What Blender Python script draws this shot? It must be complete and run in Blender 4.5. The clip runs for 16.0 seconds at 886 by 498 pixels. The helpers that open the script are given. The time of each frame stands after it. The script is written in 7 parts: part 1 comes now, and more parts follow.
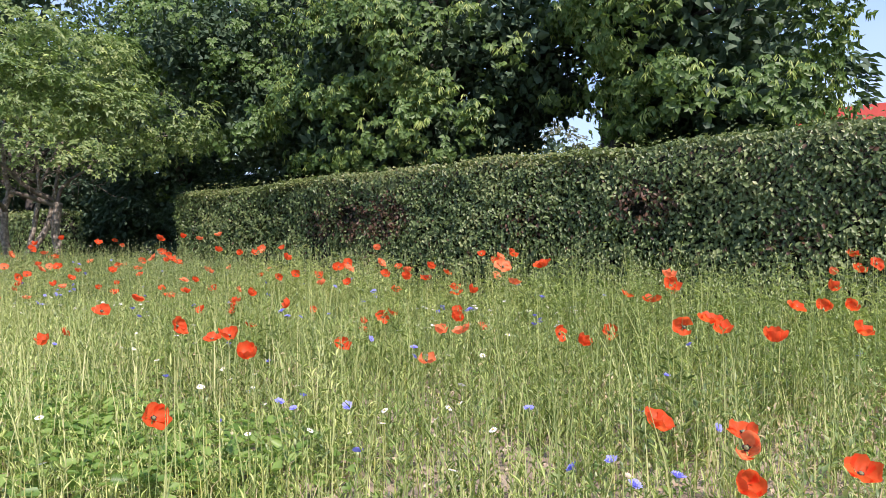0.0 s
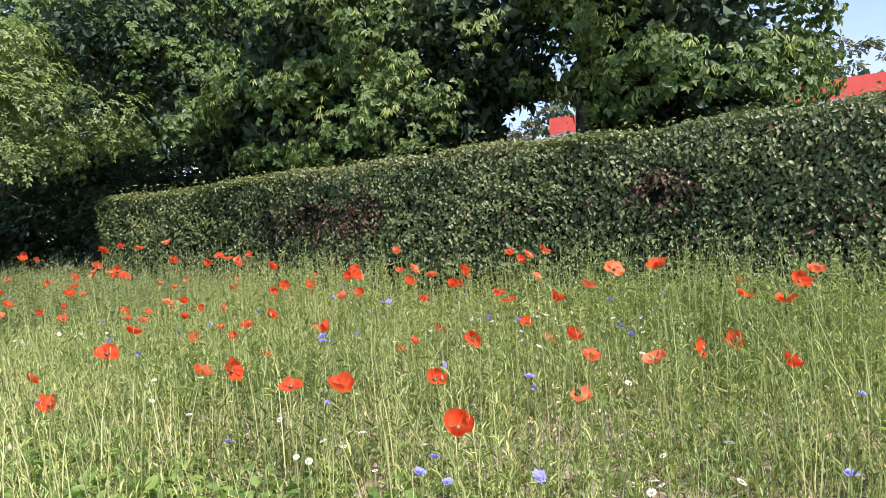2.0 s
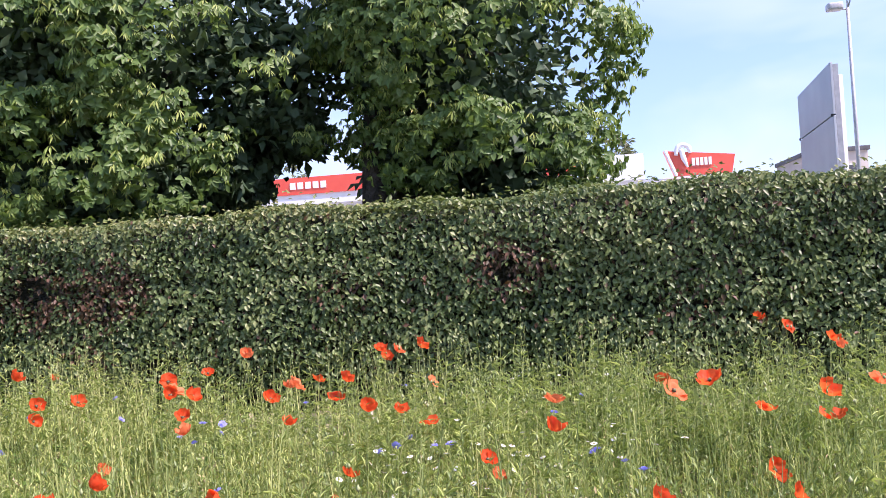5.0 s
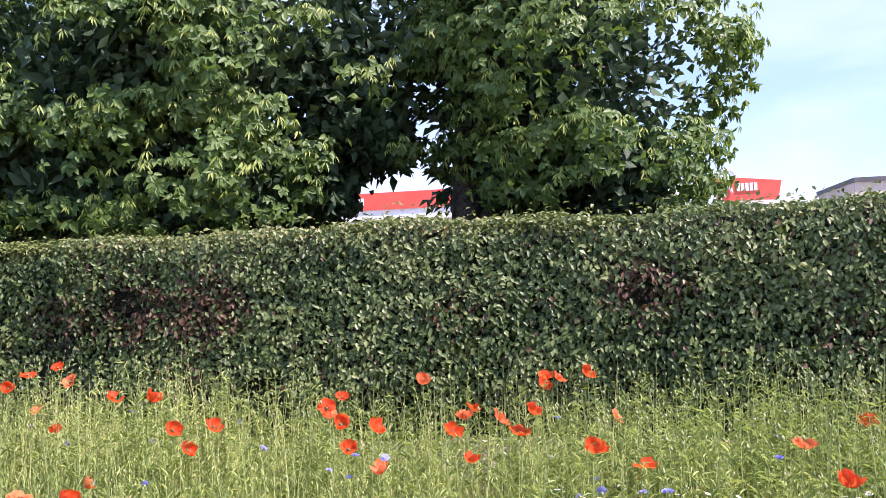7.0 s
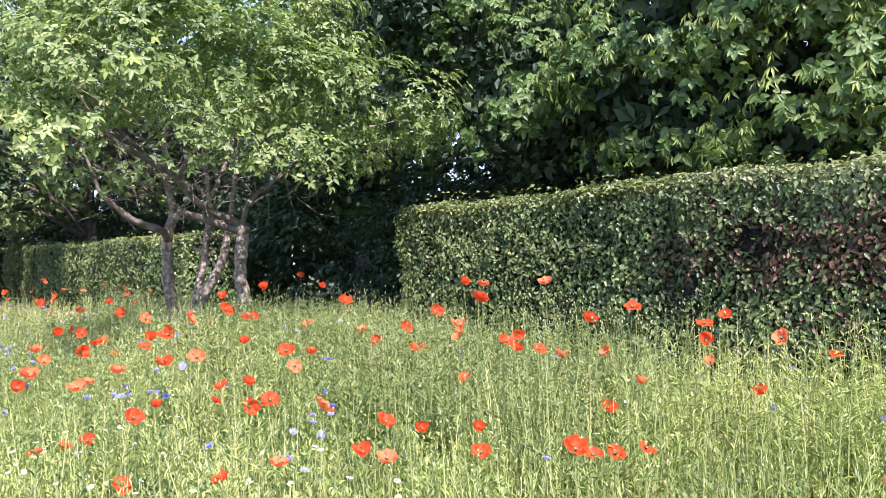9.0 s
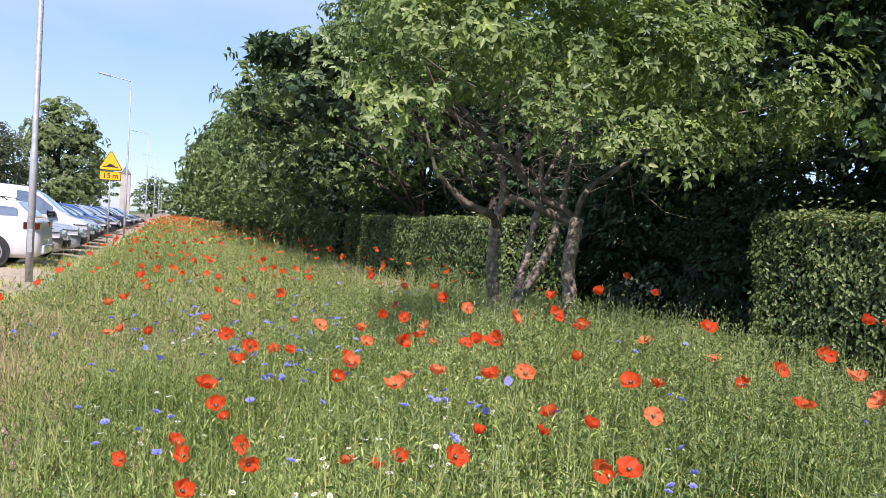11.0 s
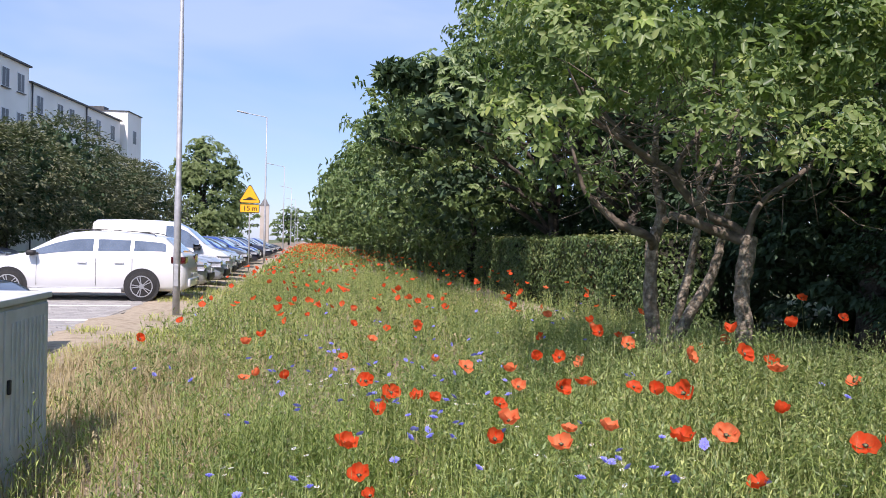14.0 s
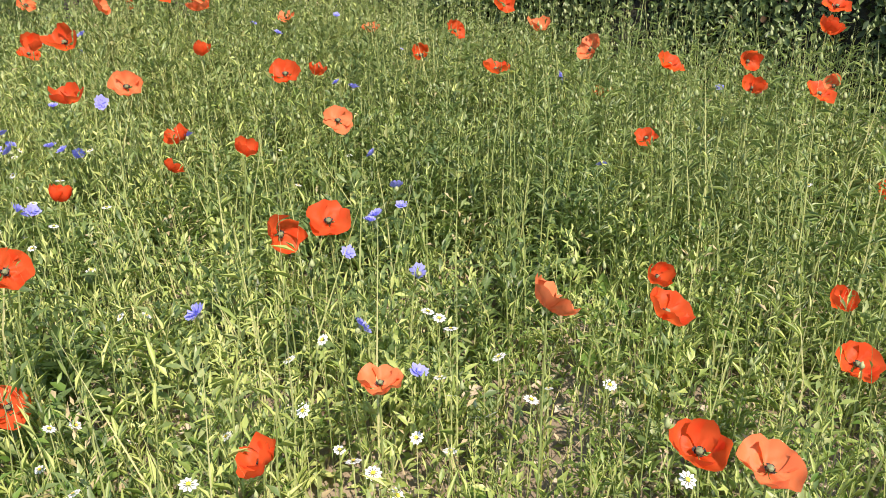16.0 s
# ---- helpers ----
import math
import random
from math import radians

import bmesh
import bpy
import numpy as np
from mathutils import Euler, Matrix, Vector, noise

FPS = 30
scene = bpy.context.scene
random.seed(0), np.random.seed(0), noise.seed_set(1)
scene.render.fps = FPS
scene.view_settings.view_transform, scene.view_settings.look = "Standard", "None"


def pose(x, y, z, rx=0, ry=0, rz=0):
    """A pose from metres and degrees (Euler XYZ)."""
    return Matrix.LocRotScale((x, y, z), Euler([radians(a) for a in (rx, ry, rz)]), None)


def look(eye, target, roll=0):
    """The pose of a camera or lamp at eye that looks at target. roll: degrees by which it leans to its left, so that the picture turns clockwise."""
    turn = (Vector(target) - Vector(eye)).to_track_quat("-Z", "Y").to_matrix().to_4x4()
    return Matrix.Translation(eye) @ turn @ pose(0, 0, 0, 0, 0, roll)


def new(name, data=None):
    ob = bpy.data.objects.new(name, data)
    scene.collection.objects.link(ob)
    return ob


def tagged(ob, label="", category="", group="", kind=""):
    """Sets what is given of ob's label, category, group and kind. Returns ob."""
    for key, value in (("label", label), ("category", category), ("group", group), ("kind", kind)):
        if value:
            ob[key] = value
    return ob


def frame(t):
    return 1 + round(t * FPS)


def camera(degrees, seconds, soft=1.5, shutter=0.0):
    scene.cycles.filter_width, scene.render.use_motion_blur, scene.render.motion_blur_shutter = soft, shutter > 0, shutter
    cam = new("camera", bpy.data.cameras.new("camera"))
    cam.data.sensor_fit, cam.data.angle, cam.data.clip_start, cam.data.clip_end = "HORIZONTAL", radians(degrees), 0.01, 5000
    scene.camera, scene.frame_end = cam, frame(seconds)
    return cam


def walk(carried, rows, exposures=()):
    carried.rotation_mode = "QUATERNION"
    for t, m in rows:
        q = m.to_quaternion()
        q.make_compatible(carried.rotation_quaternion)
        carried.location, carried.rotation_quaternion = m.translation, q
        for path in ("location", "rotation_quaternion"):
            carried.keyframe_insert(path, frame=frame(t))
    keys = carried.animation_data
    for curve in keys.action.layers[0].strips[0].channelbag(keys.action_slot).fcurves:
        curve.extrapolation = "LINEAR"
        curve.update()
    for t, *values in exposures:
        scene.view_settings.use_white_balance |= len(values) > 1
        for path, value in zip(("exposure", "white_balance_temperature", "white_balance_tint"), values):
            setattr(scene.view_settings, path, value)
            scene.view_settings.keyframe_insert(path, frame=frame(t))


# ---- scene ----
cam = camera(60.8, 16.0, 0.4)
PATH = [
    (0, (1.317, 2.319, 1.026), (2.847, 3.607, 0.979), -1.4),
    (0.5, (1.288, 2.622, 1.072), (2.843, 3.878, 1.034), -4.2),
    (1, (1.318, 2.951, 1.062), (2.872, 4.21, 1.031), -3.9),
    (1.5, (1.351, 3.295, 1.106), (3.038, 4.368, 1.07), -3.2),
    (2, (1.409, 3.591, 1.097), (3.093, 4.667, 1.022), -3.8),
    (2.5, (1.58, 3.89, 1.143), (3.267, 4.96, 1.062), -2.8),
    (3, (1.653, 4.196, 1.174), (3.353, 5.249, 1.139), -3.3),
    (3.5, (1.731, 4.475, 1.204), (3.453, 5.492, 1.199), -4.1),
    (4, (1.977, 4.722, 1.213), (3.813, 5.513, 1.224), -5.8),
    (4.5, (2.09, 4.951, 1.245), (4.014, 5.496, 1.252), -3.2),
    (4.7, (2.13, 5.052, 1.274), (4.102, 5.386, 1.29), -3.6),
    (6.8, (2.403, 5.871, 1.305), (4.38, 6.151, 1.419), -2.8),
    (7, (2.465, 6.025, 1.306), (4.429, 6.388, 1.408), -2.0),
    (7.5, (2.476, 6.254, 1.324), (4.345, 6.964, 1.366), -2.7),
    (8, (2.603, 6.597, 1.34), (4.275, 7.693, 1.394), -3.4),
    (8.5, (2.65, 6.902, 1.35), (4.159, 8.215, 1.403), -2.6),
    (9, (2.689, 7.257, 1.367), (4.043, 8.729, 1.348), -2.4),
    (9.5, (2.764, 7.512, 1.349), (3.917, 9.145, 1.289), -1.9),
    (10, (2.879, 7.743, 1.381), (3.894, 9.464, 1.294), 1.2),
    (10.2, (2.889, 7.81, 1.384), (3.847, 9.563, 1.288), 2.2),
    (12.3, (3.009, 8.719, 1.567), (3.339, 10.691, 1.618), 1.7),
    (12.5, (3.0, 8.74, 1.57), (3.326, 10.712, 1.631), 1.4),
    (13, (2.977, 8.75, 1.552), (3.295, 10.723, 1.628), 0.8),
    (13.5, (2.953, 8.75, 1.536), (3.271, 10.723, 1.612), 0.8),
    (14, (2.947, 8.766, 1.494), (3.297, 10.735, 1.479), 1.3),
    (14.5, (2.993, 8.867, 1.412), (3.689, 10.73, 1.204), 2.1),
    (15, (3.099, 8.936, 1.324), (4.089, 10.616, 0.879), 1.1),
    (15.5, (3.334, 9.068, 1.266), (4.576, 10.519, 0.674), 0.1),
    (16, (3.512, 9.173, 1.236), (4.862, 10.407, 0.429), -0.6),
]
EXPOSURES = [(0.0, 0.69, 6500, 28), (2.0, 0.75, 6500, 30), (3.5, 0.87, 6550, 32), (4.7, 0.90, 6500, 37), (7.0, 1.05, 6500, 37), (8.0, 1.44, 6350, 34), (9.0, 1.34, 6250, 33), (10.0, 0.85, 6350, 28), (12.3, 0.28, 6550, 22), (14.0, 0.32, 6500, 25), (15.0, 0.53, 6700, 23), (16.0, 0.67, 7200, 19)]
walk(cam, [(t, look(eye, target, roll)) for t, eye, target, roll in PATH], EXPOSURES)

# ---- light ----
SUN_DIR = Vector((-0.38, -0.98, 1.26)).normalized()      # towards the sun
world = bpy.data.worlds.new("sky_world")
scene.world = world
world.use_nodes = True
wn, wl = world.node_tree.nodes, world.node_tree.links
wn.clear()
w_out = wn.new("ShaderNodeOutputWorld")
w_bg = wn.new("ShaderNodeBackground")
w_sky = wn.new("ShaderNodeTexSky")
w_sky.sky_type = "NISHITA"
w_sky.sun_disc = False
w_sky.sun_elevation = math.asin(SUN_DIR.z)
w_sky.sun_rotation = math.atan2(SUN_DIR.x, SUN_DIR.y)
w_sky.air_density, w_sky.dust_density, w_sky.ozone_density = 1.0, 0.4, 2.6
w_co = wn.new("ShaderNodeTexCoord")
w_map = wn.new("ShaderNodeMapping")
w_map.inputs["Scale"].default_value = (1.0, 1.0, 2.6)
w_noise = wn.new("ShaderNodeTexNoise")
w_noise.inputs["Scale"].default_value = 2.3
w_noise.inputs["Detail"].default_value = 4.0
w_noise.inputs["Roughness"].default_value = 0.52
w_noise.inputs["Distortion"].default_value = 0.4
w_ramp = wn.new("ShaderNodeValToRGB")
w_ramp.color_ramp.elements[0].position = 0.42
w_ramp.color_ramp.elements[1].position = 0.64
w_ramp.color_ramp.elements[0].color = (0.0, 0.0, 0.0, 1)
w_ramp.color_ramp.elements[1].color = (0.48, 0.48, 0.48, 1)
w_mix = wn.new("ShaderNodeMixRGB")
w_mix.inputs["Color2"].default_value = (3.4, 4.3, 5.6, 1)    # thin sunlit cloud veil
w_haze = wn.new("ShaderNodeMixRGB")
w_haze.inputs["Fac"].default_value = 0.55
w_haze.inputs["Color2"].default_value = (1.60, 2.95, 4.95, 1)     # light summer haze
wl.new(w_co.outputs["Generated"], w_map.inputs["Vector"])
wl.new(w_map.outputs["Vector"], w_noise.inputs["Vector"])
wl.new(w_noise.outputs["Fac"], w_ramp.inputs["Fac"])
wl.new(w_ramp.outputs["Color"], w_mix.inputs["Fac"])
wl.new(w_sky.outputs["Color"], w_haze.inputs["Color1"])
wl.new(w_haze.outputs["Color"], w_mix.inputs["Color1"])
wl.new(w_mix.outputs["Color"], w_bg.inputs["Color"])
w_bg.inputs["Strength"].default_value = 0.15
wl.new(w_bg.outputs["Background"], w_out.inputs["Surface"])

sun = new("sun", bpy.data.lights.new("sun", "SUN"))
sun.data.energy = 5.0
sun.data.angle = radians(0.6)
sun.data.color = (1.0, 0.95, 0.87)
sun.matrix_world = look(SUN_DIR * 60, (0, 0, 0))


# ---- materials ----
def material(name):
    m = bpy.data.materials.new(name)
    m.use_nodes = True
    n, l = m.node_tree.nodes, m.node_tree.links
    return m, n, l, n["Principled BSDF"], n["Material Output"]


def noise_mix(n, l, colours, scale, detail=5.0, spread=(0.35, 0.65), coords="Object"):
    """A colour that wanders between the given ones by a noise of that scale."""
    co = n.new("ShaderNodeTexCoord")
    t = n.new("ShaderNodeTexNoise")
    t.inputs["Scale"].default_value, t.inputs["Detail"].default_value = scale, detail
    r = n.new("ShaderNodeValToRGB")
    e = r.color_ramp.elements
    e[0].position, e[1].position = spread
    e[0].color, e[1].color = (*colours[0], 1), (*colours[-1], 1)
    for i, c in enumerate(colours[1:-1], 1):
        k = e.new(spread[0] + (spread[1] - spread[0]) * i / (len(colours) - 1))
        k.color = (*c, 1)
    l.new(co.outputs[coords], t.inputs["Vector"])
    l.new(t.outputs["Fac"], r.inputs["Fac"])
    return r.outputs["Color"], co


def bump(n, l, bsdf, scale, strength, distance, co=None):
    t = n.new("ShaderNodeTexNoise")
    t.inputs["Scale"].default_value, t.inputs["Detail"].default_value = scale, 6.0
    b = n.new("ShaderNodeBump")
    b.inputs["Strength"].default_value, b.inputs["Distance"].default_value = strength, distance
    if co is None:
        co = n.new("ShaderNodeTexCoord")
    l.new(co.outputs["Object"], t.inputs["Vector"])
    l.new(t.outputs["Fac"], b.inputs["Height"])
    l.new(b.outputs["Normal"], bsdf.inputs["Normal"])


def surface(name, colours, scale=8.0, rough=0.7, metal=0.0, bump_scale=0.0, bump_strength=0.3, bump_distance=0.01, spread=(0.35, 0.65), coat=0.0):
    m, n, l, b, o = material(name)
    c, co = noise_mix(n, l, colours, scale, spread=spread)
    l.new(c, b.inputs["Base Color"])
    b.inputs["Roughness"].default_value, b.inputs["Metallic"].default_value = rough, metal
    b.inputs["Coat Weight"].default_value = coat
    b.inputs["Coat Roughness"].default_value = 0.06
    if bump_scale:
        bump(n, l, b, bump_scale, bump_strength, bump_distance, co)
    return m


def foliage(name, colours, rough=0.45, through_light=0.35, through_colour=(0.25, 0.40, 0.05), patch=0.0, gloss=0.5):
    """Leaves: each island its own tint, some light passing through."""
    m, n, l, b, o = material(name)
    g = n.new("ShaderNodeNewGeometry")
    r = n.new("ShaderNodeValToRGB")
    e = r.color_ramp.elements
    e[0].color, e[1].color = (*colours[0], 1), (*colours[-1], 1)
    for i, c in enumerate(colours[1:-1], 1):
        k = e.new(i / (len(colours) - 1))
        k.color = (*c, 1)
    if patch:
        co = n.new("ShaderNodeTexCoord")
        t = n.new("ShaderNodeTexNoise")
        t.inputs["Scale"].default_value, t.inputs["Detail"].default_value = patch, 3.0
        mr = n.new("ShaderNodeMapRange")
        mr.inputs["From Min"].default_value, mr.inputs["From Max"].default_value = 0.36, 0.64
        mx = n.new("ShaderNodeMix")
        mx.inputs["Factor"].default_value = 0.4
        l.new(co.outputs["Object"], t.inputs["Vector"])
        l.new(t.outputs["Fac"], mr.inputs["Value"])
        l.new(g.outputs["Random Per Island"], mx.inputs["A"])
        l.new(mr.outputs["Result"], mx.inputs["B"])
        l.new(mx.outputs["Result"], r.inputs["Fac"])
    else:
        l.new(g.outputs["Random Per Island"], r.inputs["Fac"])
    l.new(r.outputs["Color"], b.inputs["Base Color"])
    b.inputs["Roughness"].default_value = rough
    b.inputs["Specular IOR Level"].default_value = gloss
    tr = n.new("ShaderNodeBsdfTranslucent")
    mixc = n.new("ShaderNodeMixRGB")
    mixc.blend_type = "MIX"
    mixc.inputs["Fac"].default_value = 0.5
    mixc.inputs["Color2"].default_value = (*through_colour, 1)
    l.new(r.outputs["Color"], mixc.inputs["Color1"])
    l.new(mixc.outputs["Color"], tr.inputs["Color"])
    s = n.new("ShaderNodeMixShader")
    s.inputs["Fac"].default_value = through_light
    l.new(b.outputs["BSDF"], s.inputs[1])
    l.new(tr.outputs["BSDF"], s.inputs[2])
    l.new(s.outputs["Shader"], o.inputs["Surface"])
    return m


M_SOIL = surface("meadow_soil", [(0.16, 0.125, 0.08), (0.24, 0.19, 0.127), (0.32, 0.26, 0.18)], 3.5, 0.95, bump_scale=30, bump_strength=0.6, bump_distance=0.02)
M_TURF = surface("turf_and_hedge_foot_shade", [(0.06, 0.085, 0.03), (0.10, 0.13, 0.045), (0.14, 0.13, 0.07)], 3.0, 0.95, bump_scale=40, bump_strength=1.0, bump_distance=0.04)
M_DIRT = surface("dry_dirt", [(0.31, 0.25, 0.175), (0.40, 0.33, 0.235), (0.28, 0.225, 0.15)], 5.0, 0.95, bump_scale=40, bump_strength=0.6, bump_distance=0.015)
M_STEM = foliage("meadow_stem", [(0.096, 0.158, 0.048), (0.279, 0.352, 0.118), (0.477, 0.518, 0.207), (0.674, 0.643, 0.329)], 0.45, 0.3, (0.45, 0.55, 0.14), 0.5, 0.5)
M_MLEAF = foliage("meadow_leaf", [(0.060, 0.112, 0.028), (0.216, 0.298, 0.070), (0.411, 0.488, 0.138), (0.599, 0.633, 0.243)], 0.45, 0.36, (0.40, 0.56, 0.10), 0.6, 0.5)
M_GRASS = foliage("meadow_grass", [(0.130, 0.185, 0.042), (0.312, 0.356, 0.088), (0.511, 0.502, 0.157), (0.655, 0.585, 0.270)], 0.45, 0.36, (0.42, 0.58, 0.10), 0.5, 0.5)
M_HERB = foliage("grey_green_herb", [(0.037, 0.075, 0.025), (0.130, 0.200, 0.066), (0.262, 0.342, 0.121), (0.431, 0.476, 0.207)], 0.42, 0.42, (0.38, 0.54, 0.12), 0.8, 0.55)
# Dark herb green; in the undergrowth it also stands for shade between stalks.
M_UNDER = foliage("dark_herb_and_low_shade_leaf", [(0.037, 0.062, 0.017), (0.098, 0.140, 0.035), (0.175, 0.215, 0.061), (0.292, 0.296, 0.109)], 0.5, 0.3, (0.30, 0.44, 0.08), 0.6, 0.4)
M_WEED = foliage("weed_leaf", [(0.085, 0.17, 0.030), (0.15, 0.26, 0.050), (0.23, 0.335, 0.080)], 0.45, 0.4, (0.35, 0.58, 0.08), 0.0, 0.45)
M_LITTER = foliage("leaf_litter", [(0.30, 0.22, 0.14), (0.46, 0.37, 0.26), (0.58, 0.50, 0.38)], 0.8, 0.1, (0.5, 0.4, 0.2), 0.0, 0.2)
M_STRAW = foliage("dry_straw", [(0.40, 0.32, 0.17), (0.52, 0.43, 0.26), (0.33, 0.29, 0.13)], 0.7, 0.25, (0.5, 0.42, 0.2), 0.0, 0.3)
M_BUD = foliage("bud_green", [(0.17, 0.24, 0.09), (0.25, 0.31, 0.13), (0.34, 0.38, 0.19)], 0.6, 0.1, (0.3, 0.4, 0.1), 0.0, 0.3)
M_PETAL = foliage("poppy_petal", [(0.84, 0.070, 0.022), (0.90, 0.110, 0.032), (0.93, 0.165, 0.050)], 0.5, 0.62, (1.0, 0.22, 0.04), 0.0, 0.25)
M_PETAL_PALE = foliage("poppy_petal_pale", [(0.88, 0.20, 0.07), (0.90, 0.28, 0.12)], 0.5, 0.5, (1.0, 0.22, 0.07), 0.0, 0.25)
M_POPPY_EYE = surface("poppy_stamens", [(0.015, 0.012, 0.016), (0.06, 0.05, 0.05)], 300, 0.8)
M_POPPY_POD = surface("poppy_pod", [(0.13, 0.16, 0.075), (0.19, 0.22, 0.11)], 200, 0.7)
M_CORN = foliage("cornflower_petal", [(0.22, 0.24, 0.70), (0.32, 0.34, 0.80), (0.46, 0.46, 0.82)], 0.6, 0.3, (0.2, 0.2, 0.9), 0.0, 0.2)
M_WHITE_PETAL = foliage("white_ray_petal", [(0.75, 0.76, 0.74), (0.82, 0.82, 0.80)], 0.6, 0.25, (0.85, 0.85, 0.8), 0.0, 0.2)
M_YELLOW = surface("yellow_disc", [(0.70, 0.45, 0.03), (0.8, 0.55, 0.06)], 200, 0.8)
M_HEDGE = foliage("hedge_leaf", [(0.029, 0.055, 0.021), (0.080, 0.128, 0.041), (0.147, 0.203, 0.068), (0.260, 0.291, 0.120)], 0.42, 0.2, (0.18, 0.30, 0.04), 1.4, 0.38)
# Lighter copy of the hedge leaf: sun on the top put into the colour.
M_HEDGE_TOP = foliage("hedge_sunlit_top_leaf", [(0.062, 0.098, 0.028), (0.118, 0.160, 0.048), (0.185, 0.215, 0.075), (0.270, 0.262, 0.110)], 0.42, 0.22, (0.2, 0.32, 0.04), 0.8, 0.5)
M_HEDGE_BROWN = foliage("hedge_brown_leaf", [(0.07, 0.035, 0.02), (0.12, 0.06, 0.03), (0.06, 0.05, 0.02)], 0.5, 0.15, (0.2, 0.1, 0.03), 0.0, 0.4)
# Near-black core: the shade inside the hedge put into its colour.
M_HEDGE_CORE = surface("hedge_painted_inner_shade", [(0.012, 0.014, 0.008), (0.03, 0.028, 0.016)], 12, 0.95, bump_scale=25, bump_strength=1.0, bump_distance=0.06)
M_LINDEN = foliage("linden_leaf", [(0.052, 0.101, 0.031), (0.092, 0.161, 0.046), (0.109, 0.184, 0.050), (0.161, 0.231, 0.073)], 0.45, 0.28, (0.24, 0.40, 0.04), 0.5, 0.3)
M_LINDEN_TIP = foliage("linden_tip_leaf", [(0.170, 0.270, 0.055), (0.260, 0.355, 0.080), (0.371, 0.430, 0.120)], 0.45, 0.34, (0.42, 0.54, 0.10), 0.0, 0.45)
# Darker copy of the tree leaf: shade inside crowns put into the colour.
M_DARKLEAF = foliage("shade_toned_leaf", [(0.032, 0.063, 0.035), (0.057, 0.098, 0.053), (0.087, 0.134, 0.070)], 0.55, 0.15, (0.1, 0.2, 0.03), 0.5, 0.2)
M_CHERRY = foliage("orchard_leaf", [(0.042, 0.082, 0.029), (0.107, 0.170, 0.052), (0.193, 0.260, 0.084), (0.312, 0.361, 0.142)], 0.42, 0.34, (0.24, 0.42, 0.05), 0.9, 0.35)
M_FARLEAF = foliage("row_tree_leaf", [(0.070, 0.118, 0.043), (0.119, 0.187, 0.063), (0.190, 0.263, 0.094), (0.281, 0.335, 0.150)], 0.42, 0.25, (0.2, 0.36, 0.04), 0.35, 0.45)
M_BUSHLEAF = foliage("street_tree_leaf", [(0.076, 0.088, 0.048), (0.128, 0.140, 0.076), (0.205, 0.210, 0.118)], 0.5, 0.2, (0.15, 0.25, 0.05), 0.2, 0.35)
M_LIGHTTREE = foliage("light_tree_leaf", [(0.12, 0.17, 0.065), (0.19, 0.25, 0.095), (0.27, 0.33, 0.14)], 0.5, 0.36, (0.34, 0.48, 0.10), 0.2, 0.4)
M_BARK = surface("grey_bark", [(0.11, 0.088, 0.062), (0.20, 0.165, 0.120), (0.34, 0.295, 0.225)], 22, 0.9, bump_scale=48, bump_strength=1.0, bump_distance=0.02)
M_BARK_DARK = surface("dark_bark", [(0.04, 0.034, 0.027), (0.09, 0.075, 0.06)], 9, 0.9, bump_scale=26, bump_strength=1.0, bump_distance=0.03)
# Darker than the stem bark: shade of the crown put into the colour.
M_BOUGH = surface("shade_toned_bough_bark", [(0.075, 0.060, 0.045), (0.13, 0.105, 0.08), (0.20, 0.17, 0.13)], 12, 0.9, bump_scale=30, bump_strength=0.8, bump_distance=0.012)
M_CUT = surface("cut_wood", [(0.55, 0.33, 0.20), (0.62, 0.42, 0.28)], 40, 0.8)


# ---- building blocks ----
def raw_mesh(name, verts, faces, mats, which=None, smooth=True):
    """A mesh from arrays: verts (n, 3), faces (m, k); which gives each face its material slot."""
    me = bpy.data.meshes.new(name)
    verts = np.ascontiguousarray(verts, dtype=np.float32)
    faces = np.ascontiguousarray(faces, dtype=np.int32)
    k = faces.shape[1]
    me.vertices.add(len(verts))
    me.vertices.foreach_set("co", verts.ravel())
    me.loops.add(faces.size)
    me.loops.foreach_set("vertex_index", faces.ravel())
    me.polygons.add(len(faces))
    me.polygons.foreach_set("loop_start", np.arange(0, faces.size, k, dtype=np.int32))
    me.polygons.foreach_set("use_smooth", np.full(len(faces), smooth))
    for m in mats:
        me.materials.append(m)
    if which is not None:
        me.polygons.foreach_set("material_index", np.ascontiguousarray(which, dtype=np.int32))
    me.update(calc_edges=True)
    return me


def part(name, bm, mat, parent=None, label="", smooth=False):
    me = bpy.data.meshes.new(name)
    bm.normal_update()
    bm.to_mesh(me)
    bm.free()
    me.materials.append(mat)
    if smooth:
        me.polygons.foreach_set("use_smooth", np.full(len(me.polygons), True))
    ob = new(name, me)
    ob.parent = parent
    if label:
        tagged(ob, label)
    return ob


def holder(name, x, y, z, rz=0.0, label="", category="", group="", kind=""):
    ob = new(name)
    ob.matrix_world = pose(x, y, z, 0, 0, rz)
    return tagged(ob, label, category, group, kind)


def under(ob, parent):
    ob.parent = parent
    return ob


def box(bm, x0, x1, y0, y1, z0, z1, bevel=0.0):
    r = bmesh.ops.create_cube(bm, size=1.0)
    vs = r["verts"]
    for v in vs:
        v.co = Vector((x0 + (v.co.x + 0.5) * (x1 - x0), y0 + (v.co.y + 0.5) * (y1 - y0), z0 + (v.co.z + 0.5) * (z1 - z0)))
    if bevel:
        es = list({e for v in vs for e in v.link_edges})
        bmesh.ops.bevel(bm, geom=es, offset=bevel, segments=2, affect="EDGES", profile=0.6)
    return bm


def boxed(*a, **k):
    return box(bmesh.new(), *a, **k)


